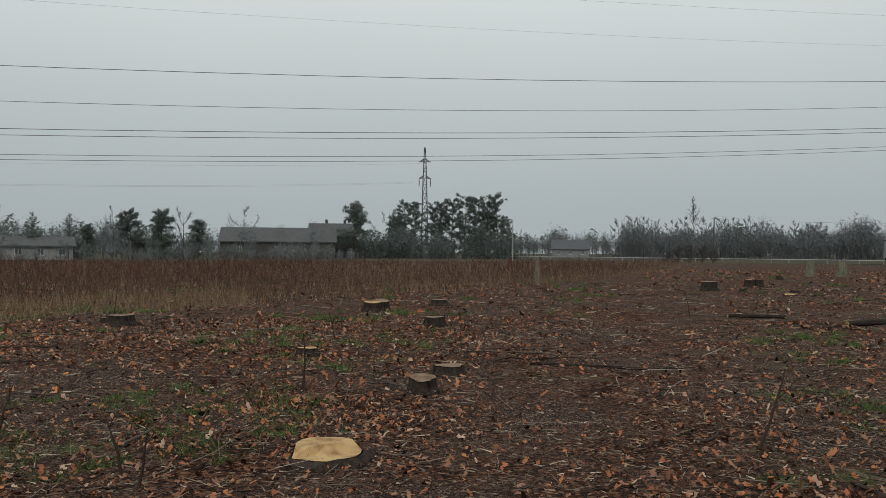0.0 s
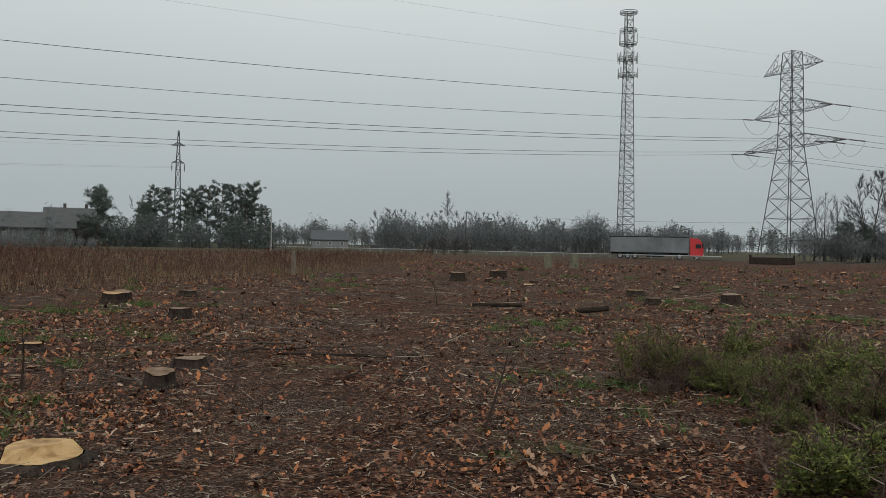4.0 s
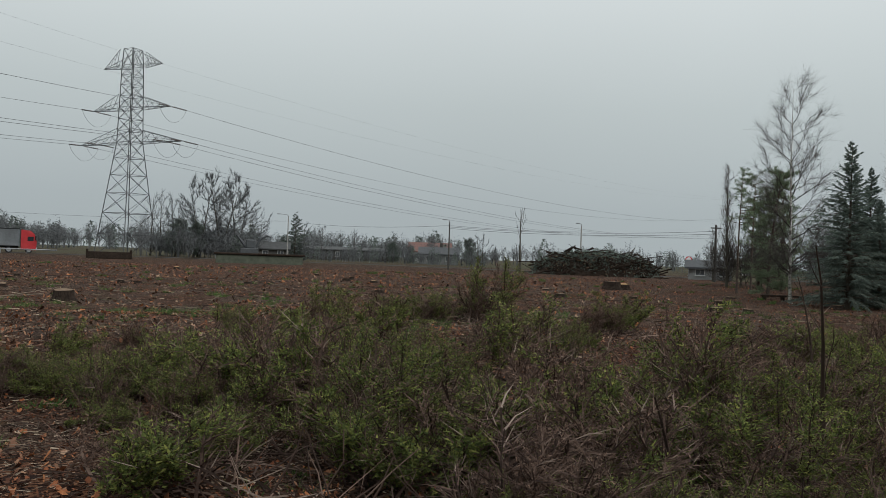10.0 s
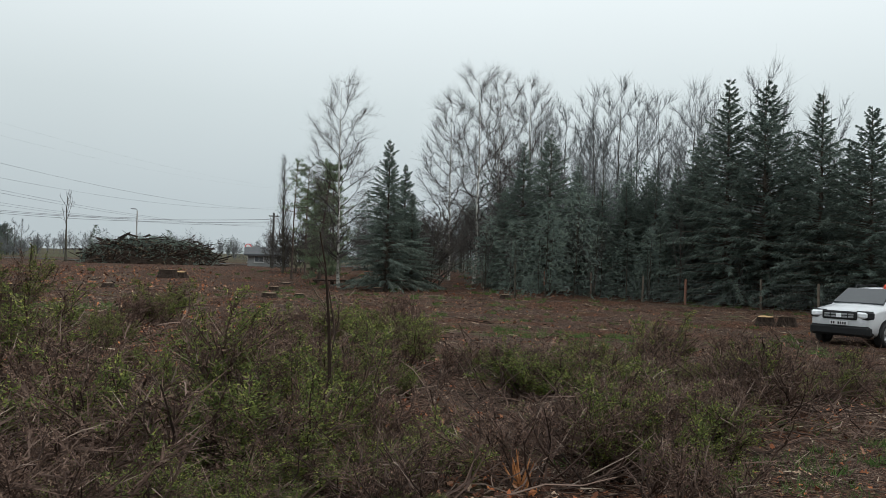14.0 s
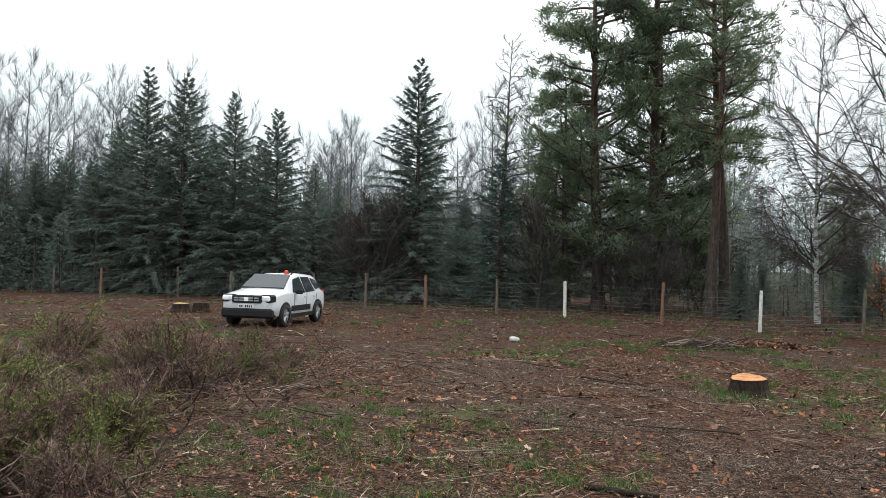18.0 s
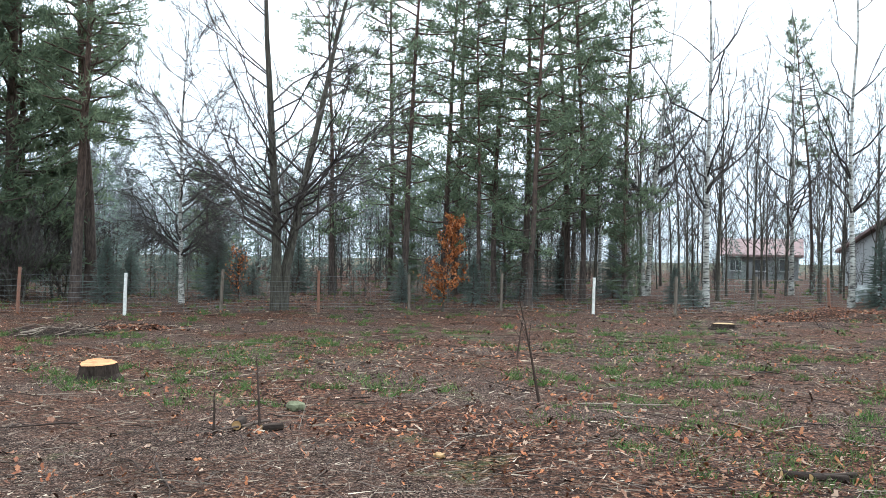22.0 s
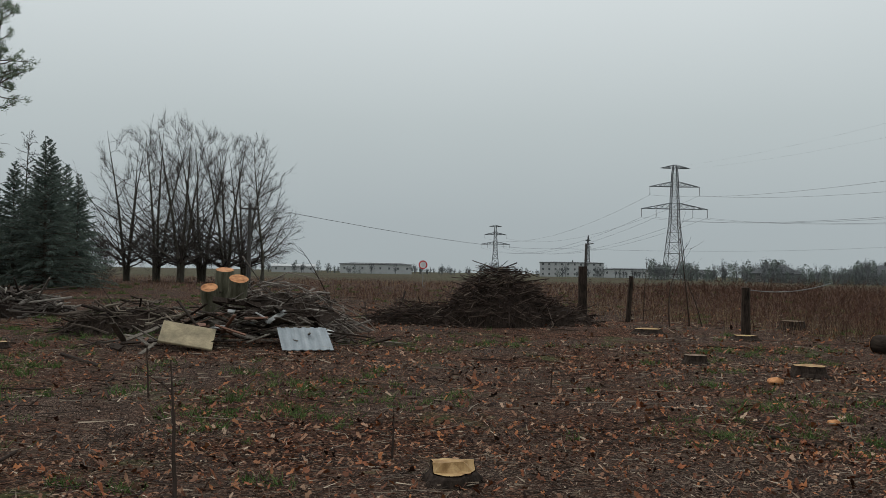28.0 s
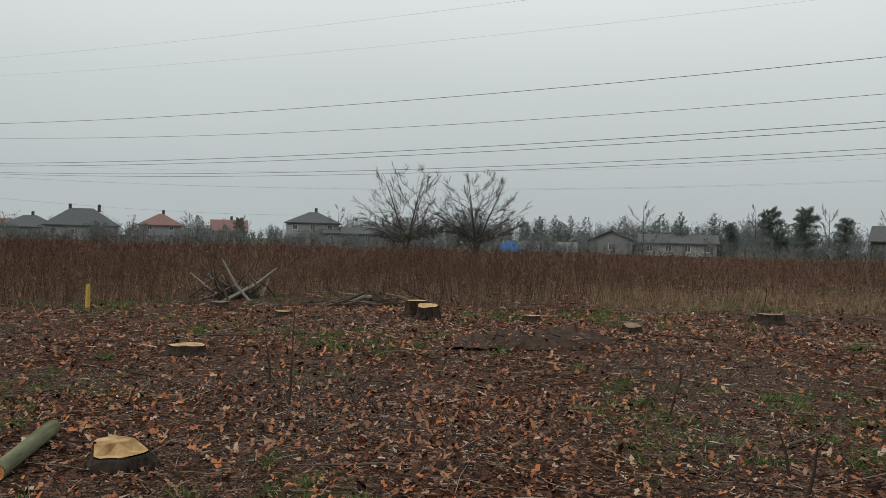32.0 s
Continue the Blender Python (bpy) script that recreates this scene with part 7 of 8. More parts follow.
leaf_mound(161.5, 33.0, 7.5, 3.0, 0.45, 2400, 0.10, "wide low mound of brown leaves and soil")
leaf_mound(37.0, 12.7, 2.7, 1.5, 0.28, 520, 0.06, "flat brown mound of raked litter")
leaf_mound(-24.0, 19.5, 2.4, 1.0, 0.14, 500, 0.09, "flat patch of raked brown leaves")
leaf_mound(-151.0, 24.5, 3.2, 1.2, 0.16, 700, 0.12, "low ridge of rusty leaves by the fence")
M_TARP_W = mat_plain("dirty_white_tarpaulin", (0.20, 0.215, 0.205), 0.7, 0, 0.25, 2.0)
M_TARP_T = mat_plain("turquoise_tarpaulin", (0.06, 0.14, 0.125), 0.7, 0, 0.25, 2.0)
M_TARP_K = mat_plain("black_tarpaulin", (0.02, 0.021, 0.023), 0.5, 0, 0.3, 2.0)
x, y = spot(159.6, 50.0)
pile = thing("covered_wood_pile", stand(x, y, 159.6), "wood pile under torn green and black tarpaulins", "wood pile")
for k in range(60):
    p = np.array([rng.uniform(-1.9, 1.9), rng.uniform(-0.6, 0.4), 0.0])
    p[2] = rng.uniform(0.08, 1.0) * (1.1 - 0.35 * abs(p[0]) * 0.7)
    m = MB()
    bar(m, p + np.array([0, -0.5, 0]), p + np.array([rng.normal(0, 0.1), 0.5, 0.02]), 0.08, 7)
    part("split_log", m, M_GREY_CUT, pile)
for nm, mat, cx, wd, hh in (("white_cover", M_TARP_W, -1.2, 1.7, 1.05), ("black_cover", M_TARP_K, 0.2, 1.5, 1.15), ("turquoise_cover", M_TARP_T, 1.35, 1.5, 0.95)):
    m = MB()
    k = 12
    gx_, gy_ = np.meshgrid(np.linspace(-0.5, 0.5, k) * wd, np.linspace(-0.85, 0.85, k))
    gz_ = hh * np.maximum(0.05, 1 - (np.abs(gy_) / 0.9) ** 3) * (1 - (np.abs(gx_) / wd) ** 2) + rng.normal(0, 0.05, gx_.shape)
    idx = np.arange(k * k).reshape(k, k)
    m.add(np.stack([gx_ + cx, gy_, gz_], -1).reshape(-1, 3), np.stack([idx[:-1, :-1], idx[:-1, 1:], idx[1:, 1:], idx[1:, :-1]], -1).reshape(-1, 4))
    part(nm, m, mat, pile)


# ---- fallen branches and split wood ----
def fallen_branch(az, d, L, r, turn, label="thin dark fallen branch with side twigs"):
    x, y = spot(az, d)
    ob = thing("fallen_branch", stand(x, y, turn), label, "branch", "fallen branches")
    p = wander((-L / 2, 0, r + 0.01), (1, 0, 0), L, 7, 0.13, 0.0)
    p[:, 2] = r + 0.012 + np.abs(rng.normal(0, 0.02, 8)) * L * 0.5
    m = MB()
    tube(m, p, np.linspace(r, r * 0.3, 8), 6, 0, True)
    part("limb", m, M_STICK if rng.uniform() < 0.4 else M_ROOT, ob)
    for _ in range(int(2 + L * 1.5)):
        q, t = on_path(p, rng.uniform(0.25, 0.95))
        m = MB()
        tube(m, wander(q, unit(t + rng.normal(0, 0.6, 3) * np.array([1, 1, 0.3]) + np.array([0, 0, 0.1])), L * rng.uniform(0.12, 0.3), 3, 0.12, -0.02), np.linspace(r * 0.4, r * 0.15, 4), 4)
        part("side_twig", m, M_ROOT, ob)


for az, d, L, r, tn in ((127.0, 12.5, 2.6, 0.022, 30), (136.5, 11.0, 2.4, 0.018, 20), (146.5, 7.2, 0.9, 0.03, 30), (-8.0, 11.8, 1.9, 0.02, 10), (-4.5, 12.4, 1.2, 0.022, 170), (19.0, 7.4, 0.9, 0.014, 70), (4.0, 9.9, 1.1, 0.016, 120), (-19.5, 7.4, 1.0, 0.014, 40), (165.0, 27.5, 3.2, 0.03, 60), (-158.8, 8.6, 0.8, 0.016, 60), (62.0, 9.5, 1.2, 0.015, 20)):
    fallen_branch(az, d, L, r, tn)
for _ in range(70):
    d = math.sqrt(rng.uniform(25, 24 ** 2))
    az = rng.uniform(-30, 240)
    fallen_branch(az, d, rng.uniform(0.5, 1.6), rng.uniform(0.006, 0.014) * (1 + d * 0.03), rng.uniform(0, 360))
chunk_roots = []
for i in range(90):
    d = math.sqrt(rng.uniform(12, 26 ** 2))
    x, y = spot(rng.uniform(-30, 240), d)
    mw = stand(x, y, rng.uniform(0, 360), rng.uniform(0.3, 0.85), 0.012) @ Matrix.Rotation(rng.normal(0, 0.08), 4, "Y")
    if i < 6:
        m = MB()
        w = rng.uniform(0.02, 0.045)
        tube(m, [(-0.12, 0, 0.0), (-0.03, rng.normal(0, 0.01), 0.008), (0.06, 0, 0.004), (0.13, rng.normal(0, 0.01), 0.0)], [w * 0.3, w * 0.8, w, w * 0.25], 5, 0, True)
        chunk_roots.append(solo("wood_chunk", m, (M_CUT, M_GREY_CUT, M_GREY_CUT)[i % 3], "pale split piece of wood on the soil", "wood chunk", mw, "split wood pieces"))
    else:
        copy_thing(chunk_roots[i % 6], mw)

# ---- houses ----
M_WHITE = mat_plain("white_render_wall", (0.235, 0.24, 0.238), 0.9, 0, 0.12, 0.8)
M_GREYW = mat_plain("grey_render_wall", (0.165, 0.168, 0.167), 0.9, 0, 0.15, 0.8)
M_BRICKW = mat_plain("old_brick_wall", (0.062, 0.058, 0.054), 0.9, 0, 0.25, 1.2)
M_YELLOW = mat_plain("yellow_facade", (0.20, 0.185, 0.125), 0.8, 0, 0.15, 0.8)
M_FAC = mat_plain("pale_factory_cladding", (0.40, 0.41, 0.41), 0.8, 0, 0.1, 0.3)
M_RED_R = mat_plain("red_roof_tiles", (0.15, 0.08, 0.068), 0.85, 0, 0.2, 2.5, 0.3)
M_GREY_R = mat_plain("grey_roof_tiles", (0.062, 0.066, 0.07), 0.85, 0, 0.2, 2.5, 0.3)
M_ASB_R = mat_plain("faded_fibre_cement_roof", (0.062, 0.064, 0.064), 0.9, 0, 0.2, 1.2, 0.3)
M_GLASS = mat_plain("dark_window_glass", (0.08, 0.088, 0.095), 0.12, 0, 0.1, 1, 0, 0.6)
M_FRAME = mat_plain("white_window_frame", (0.42, 0.42, 0.41), 0.5, 0, 0.1, 3, 0)
M_PINK_R = mat_plain("faded_red_roof", (0.22, 0.15, 0.14), 0.9, 0, 0.2, 2.0)
M_BLUE = mat_plain("blue_tarpaulin", (0.06, 0.20, 0.48), 0.6, 0, 0.2, 1.0)


def house(x, y, turn, w, dep, h, rh, wall, roof, label, hip=False, rows=1, cols=3, chim=1, name="house", z0=0.0, over=0.5):
    """A house: walls, roof with overhang, windows with frame, pane and sill, a door and chimneys."""
    ob = thing(name, pose(x, y, z0, 0, 0, turn), label, "house" if name == "house" else name.replace("_", " "), "far houses")
    m = MB()
    cbox(m, (w, dep, h + 0.4), (0, 0, h / 2 - 0.2), 0.04)
    part("wall", m, wall, ob)
    a, b = w / 2 + over, dep / 2 + over
    ri = max(0.3, a - b) if hip else a
    m = MB()
    e = h - 0.12
    v = np.array([(-a, -b, e), (a, -b, e), (a, b, e), (-a, b, e), (-ri, 0, h + rh), (ri, 0, h + rh)])
    v = np.concatenate([v, v + np.array([0, 0, -0.22])])
    m.add(v, [[0, 1, 5, 4], [2, 3, 4, 5], [6, 7, 11, 10], [8, 9, 10, 11], [0, 1, 7, 6], [2, 3, 9, 8]])
    if hip:
        m.fs.append(np.array([[1, 2, 5], [3, 0, 4], [7, 8, 11], [9, 6, 10]]))
        m.ms.append(np.zeros(4, int))
    else:
        m.fs.append(np.array([[1, 5, 11, 7], [5, 2, 8, 11], [3, 4, 10, 9], [4, 0, 6, 10]]))
        m.ms.append(np.zeros(4, int))
    part("roof", m, roof, ob, "", False, True)
    if not hip:
        for s in (-1, 1):
            m = MB()
            m.add([(s * w / 2, -dep / 2, h - 0.05), (s * w / 2, dep / 2, h - 0.05), (s * w / 2, 0, h + rh * (1 - over / b) - 0.2), (s * (w / 2 - 0.2), -dep / 2, h - 0.05), (s * (w / 2 - 0.2), dep / 2, h - 0.05), (s * (w / 2 - 0.2), 0, h + rh * (1 - over / b) - 0.2)], [[0, 1, 2], [3, 4, 5]])
            part("gable", m, wall, ob)
    for r in range(rows):
        for side, n, length, axis in ((-1, cols, w, 0), (1, cols, w, 0), (-1, max(1, cols - 1), dep, 1), (1, max(1, cols - 1), dep, 1)):
            for c in range(n):
                u = (c + 0.5) / n * length - length / 2
                z = h * (r + 0.55) / rows
                sz = min(1.3, h / rows * 0.45)
                mm = Matrix.Translation((u, side * dep / 2, z)) if axis == 0 else Matrix.Translation((side * w / 2, u, z)) @ Matrix.Rotation(radians(90), 4, "Z")
                sg = side if axis == 0 else -side
                m = MB()
                for dx, dz, bw, bh in ((-0.55, 0, 0.1, sz), (0.55, 0, 0.1, sz), (0, sz / 2, 1.2, 0.1), (0, -sz / 2, 1.2, 0.1), (0, 0, 0.06, sz)):
                    cbox(m, (bw, 0.10, bh), (dx, sg * 0.02, dz), 0.01)
                win = part("window", m, M_FRAME, ob)
                win.matrix_basis = mm
                m = MB()
                cbox(m, (1.1, 0.04, sz), (0, sg * 0.005, 0), 0.005)
                part("pane", m, M_GLASS, win)
                m = MB()
                cbox(m, (1.35, 0.22, 0.06), (0, sg * 0.08, -sz / 2 - 0.07), 0.01)
                part("sill", m, M_FRAME, win)
    for c in range(chim):
        m = MB()
        cbox(m, (0.7, 0.6, 1.8), ((c - (chim - 1) / 2) * w * 0.4 + 0.6, 0.3, h + rh + 0.1), 0.03)
        part("chimney", m, M_BRICKW, ob)
    return ob


house(-161.4, 126.5, 50, 12.5, 10.5, 5.6, 2.6, M_WHITE, M_GREY_R, "white two-storey house with a grey hip roof", True, 2, 3)
house(-149.5, 134.0, 47, 22, 8, 3.2, 1.4, M_GREYW, M_GREY_R, "long low grey shed beside the white house", False, 1, 5, 0)
house(-197.6, 85.0, 66, 16, 11, 3.6, 4.0, M_WHITE, M_GREY_R, "white house with a steep dark roof and dormers", True, 1, 4, 2)
house(-216.0, 80.0, 69, 13, 10, 3.0, 2.8, M_WHITE, M_GREY_R, "low white house with a grey roof", True, 1, 3)
house(-232.0, 74.0, 71, 13, 9, 2.8, 2.2, M_WHITE, M_RED_R, "low house with an orange-red roof", False, 1, 3)
house(-207.5, 110.7, 61, 11, 10, 4.4, 3.0, M_WHITE, M_RED_R, "white house with a red tiled roof", True, 2, 2)
house(-195.0, 124.0, 58, 9, 9, 3.2, 3.0, M_WHITE, M_RED_R, "small house with a steep red gable roof", False, 1, 2)
house(-183.0, 142.0, 52, 10, 9, 3.0, 2.4, M_GREYW, M_RED_R, "small grey house with a red roof", False, 1, 2)
house(-262.0, 66.0, 75, 13, 10, 2.4, 3.2, M_GREYW, M_GREY_R, "grey house with a tall dark roof", True, 1, 3)
house(-285.0, 40.0, 80, 15, 10, 3.0, 2.8, M_GREYW, M_GREY_R, "grey house behind the dark hedge", True, 2, 3)
house(-85.4, 141.2, 118, 9, 8, 2.8, 1.9, M_GREYW, M_GREY_R, "low grey house with its gable to the field", False, 1, 2, 0)
house(-74.6, 147.2, 28, 14, 7, 2.6, 1.6, M_WHITE, M_ASB_R, "long low white outbuilding with a shallow roof", False, 1, 4, 0)
house(-40.5, 202.0, 8.5, 27, 12, 4.2, 3.4, M_BRICKW, M_ASB_R, "long old brick barn with a faded roof", False, 1, 3, 0, "barn")
house(-29.0, 216.0, 8.5, 12, 10, 6.0, 3.2, M_BRICKW, M_ASB_R, "upper farmhouse behind the long barn", False, 2, 3, 2)
house(50.9, 326.0, -9, 14, 10, 3.4, 3.6, M_GREYW, M_GREY_R, "far grey house with a dark roof", False, 1, 3, 0)
house(129.5, 112.0, -50, 6, 5, 2.4, 1.3, M_BRICKW, M_ASB_R, "small dark garage by the far road", False, 1, 2, 0)
house(186.0, 134.0, -54, 22, 12, 3.0, 0.7, M_BRICKW, M_ASB_R, "long brown hall with a flat roof", False, 1, 4, 0, "hall")
house(209.0, 121.0, -59, 12, 9, 3.4, 2.6, M_WHITE, M_RED_R, "house with a red tiled roof by the road", False, 1, 3, 1)
house(174.4, 98.4, -60, 9, 8, 2.6, 1.6, M_GREYW, M_GREY_R, "small pale house with a grey roof", False, 1, 2, 1)
house(106.5, 15.0, -80, 6, 6, 2.7, 0.4, M_YELLOW, M_GREY_R, "yellow commercial building behind the pines", True, 1, 2, 0, "building")
house(108.6, 21.0, -78, 5.5, 5, 1.7, 0.8, M_WHITE, M_GREY_R, "low grey workshop with a shallow roof", False, 1, 2, 0, "building")
house(-28.6, -71.8, 38, 8.0, 8.0, 3.2, 2.6, M_FAC, M_PINK_R, "white house with a faded red roof behind birches", False, 1, 2, 1, "house", -0.3)
house(-20.5, -90.0, 165, 7, 7, 2.6, 1.6, M_WHITE, M_PINK_R, "white bungalow with a red roof in the wood", False, 1, 3, 0, "house", 0)
house(-478.0, -43.5, 95, 36, 14, 8.4, 0.3, M_FAC, M_GREY_R, "long pale factory block far over the fields", True, 3, 10, 1, "factory")
house(-470.0, 5.0, 90, 60, 12, 5.0, 0.4, M_FAC, M_GREY_R, "low grey factory hall far over the fields", True, 1, 12, 0, "factory")
house(-440.0, -150.0, 109, 40, 12, 5.5, 0.6, M_FAC, M_GREY_R, "pale warehouse far over the fields", True, 1, 8, 0, "warehouse")
# roof in the pale wall colour: haze put in as low contrast
house(-430.0, -196.0, 115, 24, 10, 3.6, 1.2, M_FAC, M_FAC, "far haze-pale farm hall beyond the fields", False, 1, 5, 0)

# blue tarpaulin tent and white wall by the far spruces
m = MB()
a = np.linspace(0, np.pi, 9)
prof = np.stack([np.cos(a) * 2.3, np.sin(a) ** 0.7 * 2.1], 1)
v = np.concatenate([np.stack([prof[:, 0], np.full(9, yy), prof[:, 1]], 1) for yy in (-2, 2)])
m.add(v, [[i, i + 1, i + 10, i + 9] for i in range(8)])
m.add(v[:9], [list(range(9))])
m.add(v[9:], [list(range(9))])
solo("tarpaulin_shelter", m, M_BLUE, "bright blue tarpaulin shelter by the far gardens", "shelter", pose(-105.2, 133.6, 0, 0, 0, 38))
m = MB()
cbox(m, (16, 0.25, 2.4), (0, 0, 1.1), 0.03)
solo("garden_wall", m, M_WHITE, "long white garden wall before the spruces", "wall", pose(-109.0, 150.0, 0, 0, 0, 37))

# ---- road, rail, far farm things ----
M_ROAD = mat_plain("worn_asphalt", (0.06, 0.061, 0.062), 0.95, 0, 0.15, 1.0, 0.15, 0.05)
ROAD = [spot(8, 262), spot(-4, 236), spot(-12, 205), spot(-20, 175), spot(-28, 156), spot(-36, 146), spot(-46, 148), spot(-56, 140), spot(-66, 128), spot(-78, 122), spot(-95, 140)]
m = MB()
rp = np.array([(x, y, 0.06) for x, y in ROAD])
rt = unit(np.gradient(rp, axis=0))
rs = np.cross(rt, np.array([0, 0, 1.0])) * 3.6
m.add(np.concatenate([rp - rs, rp + rs]), [[i, i + 1, i + 12, i + 11] for i in range(10)])
solo("road", m, M_ROAD, "grey wet asphalt road beyond the field", "road", kind="structure")
rail = thing("guard_rail", Matrix(), "pale steel guard rail along the far road", "guard rail")
rr = rp[1:6] - rs[1:6] * 1.35 * -1
for (p0, p1) in zip(rr, rr[1:]):
    L = np.linalg.norm(p1 - p0)
    m = MB()
    bar(m, p0 + np.array([0, 0, 0.6]), p1 + np.array([0, 0, 0.6]), 0.09, 4)
    part("rail", m, M_LAMP, rail)
    for k in range(int(L / 4)):
        q = p0 + (p1 - p0) * (k * 4 / L)
        m = MB()
        bar(m, q - np.array([0, 0, 0.2]), q + np.array([0, 0, 0.65]), 0.06, 4)
        part("rail_post", m, M_LAMP, rail)

# low mossy platform and timber loader
M_MOSSC = mat_plain("mossy_concrete", (0.085, 0.095, 0.07), 0.9, 0, 0.3, 1.5)
plat = thing("concrete_platform", pose(82.5, 73.5, 0, 0, 0, -48), "low mossy concrete platform in the clearing", "platform")
m = MB()
cbox(m, (11.0, 4, 1.2), (0, 0, 0.5), 0.08)
part("base", m, M_MOSSC, plat)
m = MB()
cbox(m, (11.5, 4.4, 0.25), (0, 0, 1.22), 0.05)
part("slab", m, M_STUMP_B, plat)
trough = thing("feed_trough", pose(71.0, 88.5, 0, 0, 0, -39), "low dark timber crib under the pylon", "crib")
m = MB()
cbox(m, (5.4, 1.8, 0.9), (0, 0, 0.45), 0.05)
part("box", m, M_STUMP_B, trough)
for sx in (-2.6, 2.6):
    m = MB()
    cbox(m, (0.25, 2.0, 1.3), (sx, 0, 0.55), 0.04)
    part("end_wall", m, M_STUMP_B, trough)
pal = thing("timber_rack", pose(*spot(-84.6, 60), -0.48, 0, 0, -66), "low dark timber rack at the forest edge", "rack")
for k in range(5):
    m = MB()
    cbox(m, (0.12, 0.6, 0.30), (k * 1.2 - 2.4, 0, 0.14), 0.03)
    part("support", m, M_STUMP_B, pal)
m = MB()
cbox(m, (5.2, 0.4, 0.12), (0, 0, 0.33), 0.03)
part("beam", m, M_STUMP_B, pal)
M_MACH = mat_plain("dark_machine_paint", (0.07, 0.075, 0.08), 0.6, 0.2, 0.2, 2)
ldr = thing("timber_loader", pose(104.5, 95.5, 0.0, 0, 0, -48), "dark timber loader with two bent crane arms", "loader")
m = MB()
cbox(m, (3.0, 2.4, 1.2), (0, 0, 1.5), 0.1)
part("body", m, M_MACH, ldr)
m = MB()
cbox(m, (1.6, 1.6, 1.5), (0.2, 0, 2.8), 0.15)
part("cab", m, M_MACH, ldr)
for pts in ([(-0.6, 0, 2.2), (-1.6, 0, 3.6), (-2.9, 0, 4.9), (-3.7, 0, 3.0)], [(1.0, 0, 2.2), (1.7, 0, 3.6), (2.8, 0, 4.3), (3.5, 0, 4.0)]):
    m = MB()
    tube(m, pts, [0.22, 0.2, 0.17, 0.14], 6, 0, True)
    part("crane_arm", m, M_MACH, ldr)
for sx in (-1.1, 1.1):
    for sy in (-1.1, 1.1):
        m = MB()
        tube(m, [(sx, sy - 0.2, 0.6), (sx, sy + 0.2, 0.6)], 0.62, 14, 0, True)
        part("wheel", m, M_MACH, ldr)

# round road sign
M_SIGN_R = mat_plain("red_sign_paint", (0.55, 0.03, 0.03), 0.4, 0, 0.1, 3, 0)
M_SIGN_W = mat_plain("white_sign_paint", (0.7, 0.7, 0.7), 0.4, 0, 0.08, 3, 0)
for az, d, z, rad in ((105.7, 79.0, 2.25, 0.42), (-77.6, 113.0, 2.5, 0.45)):
    x, y = spot(az, d)
    sg = thing("road_sign", stand(x, y, az), "round white road sign with a red rim", "road sign", "road signs")
    m = MB()
    tube(m, [(0, 0, -0.2), (0, 0, z)], 0.035, 6)
    part("pole", m, M_LAMP, sg)
    m = MB()
    tube(m, [(0, -0.05, z), (0, -0.03, z)], rad, 24, 0, True)
    part("rim", m, M_SIGN_R, sg)
    m = MB()
    tube(m, [(0, -0.06, z), (0, -0.054, z)], rad * 0.74, 24, 0, True)
    part("face", m, M_SIGN_W, sg)


# ---- vehicles ----
M_TYRE = mat_plain("black_tyre_rubber", (0.018, 0.018, 0.019), 0.85, 0, 0.2, 8)
M_RIM = mat_plain("silver_wheel_rim", (0.42, 0.43, 0.44), 0.35, 0.7, 0.1, 6, 0)
M_CARW = mat_plain("white_car_paint", (0.52, 0.535, 0.55), 0.25, 0, 0.05, 1.5, 0, 0.5)
M_BLACKP = mat_plain("black_plastic_trim", (0.016, 0.017, 0.018), 0.75, 0, 0.15, 6, 0.15, 0.2)
M_CARG = mat_plain("tinted_car_glass", (0.025, 0.03, 0.035), 0.06, 0, 0.05, 1, 0, 0.7)
M_WIND = mat_plain("pale_reflecting_windscreen", (0.035, 0.041, 0.045), 0.07, 0, 0.1, 1, 0, 0.45)
M_HEAD = mat_plain("clear_headlight", (0.86, 0.89, 0.92), 0.12, 0.0, 0.1, 9, 0, 0.7)
M_BEACON = mat_plain("red_beacon_plastic", (0.55, 0.07, 0.03), 0.3, 0, 0.1, 6, 0)


def wheel(ob, x, y, r, w, s):
    m = MB()
    a = np.linspace(0, 2 * np.pi, 25)[:-1]
    prof = [(r * 0.66, -w / 2), (r * 0.94, -w / 2), (r, -w * 0.32), (r, w * 0.32), (r * 0.94, w / 2), (r * 0.66, w / 2)]
    v = np.concatenate([np.stack([np.cos(a) * pr, np.full(24, py_), np.sin(a) * pr], 1) for pr, py_ in prof])
    i = np.arange(5)[:, None] * 24
    j = np.arange(24)[None]
    m.add(v, np.stack([i + j, i + (j + 1) % 24, i + 24 + (j + 1) % 24, i + 24 + j], -1).reshape(-1, 4))
    wh = part("wheel", m, M_TYRE, ob, "", True)
    wh.matrix_basis = Matrix.Translation((x, y, r))
    m = MB()
    tube(m, [(0, -w * 0.3, 0), (0, s * w * 0.36, 0)], r * 0.64, 20, 0, True)
    for k in range(5):
        an = k * 2 * np.pi / 5
        cbox(m, (0.06, 0.04, r * 0.52), (math.sin(an) * r * 0.33, s * w * 0.40, math.cos(an) * r * 0.33), 0.01, Matrix.Rotation(an, 4, "Y"))
    part("rim", m, M_RIM, wh)


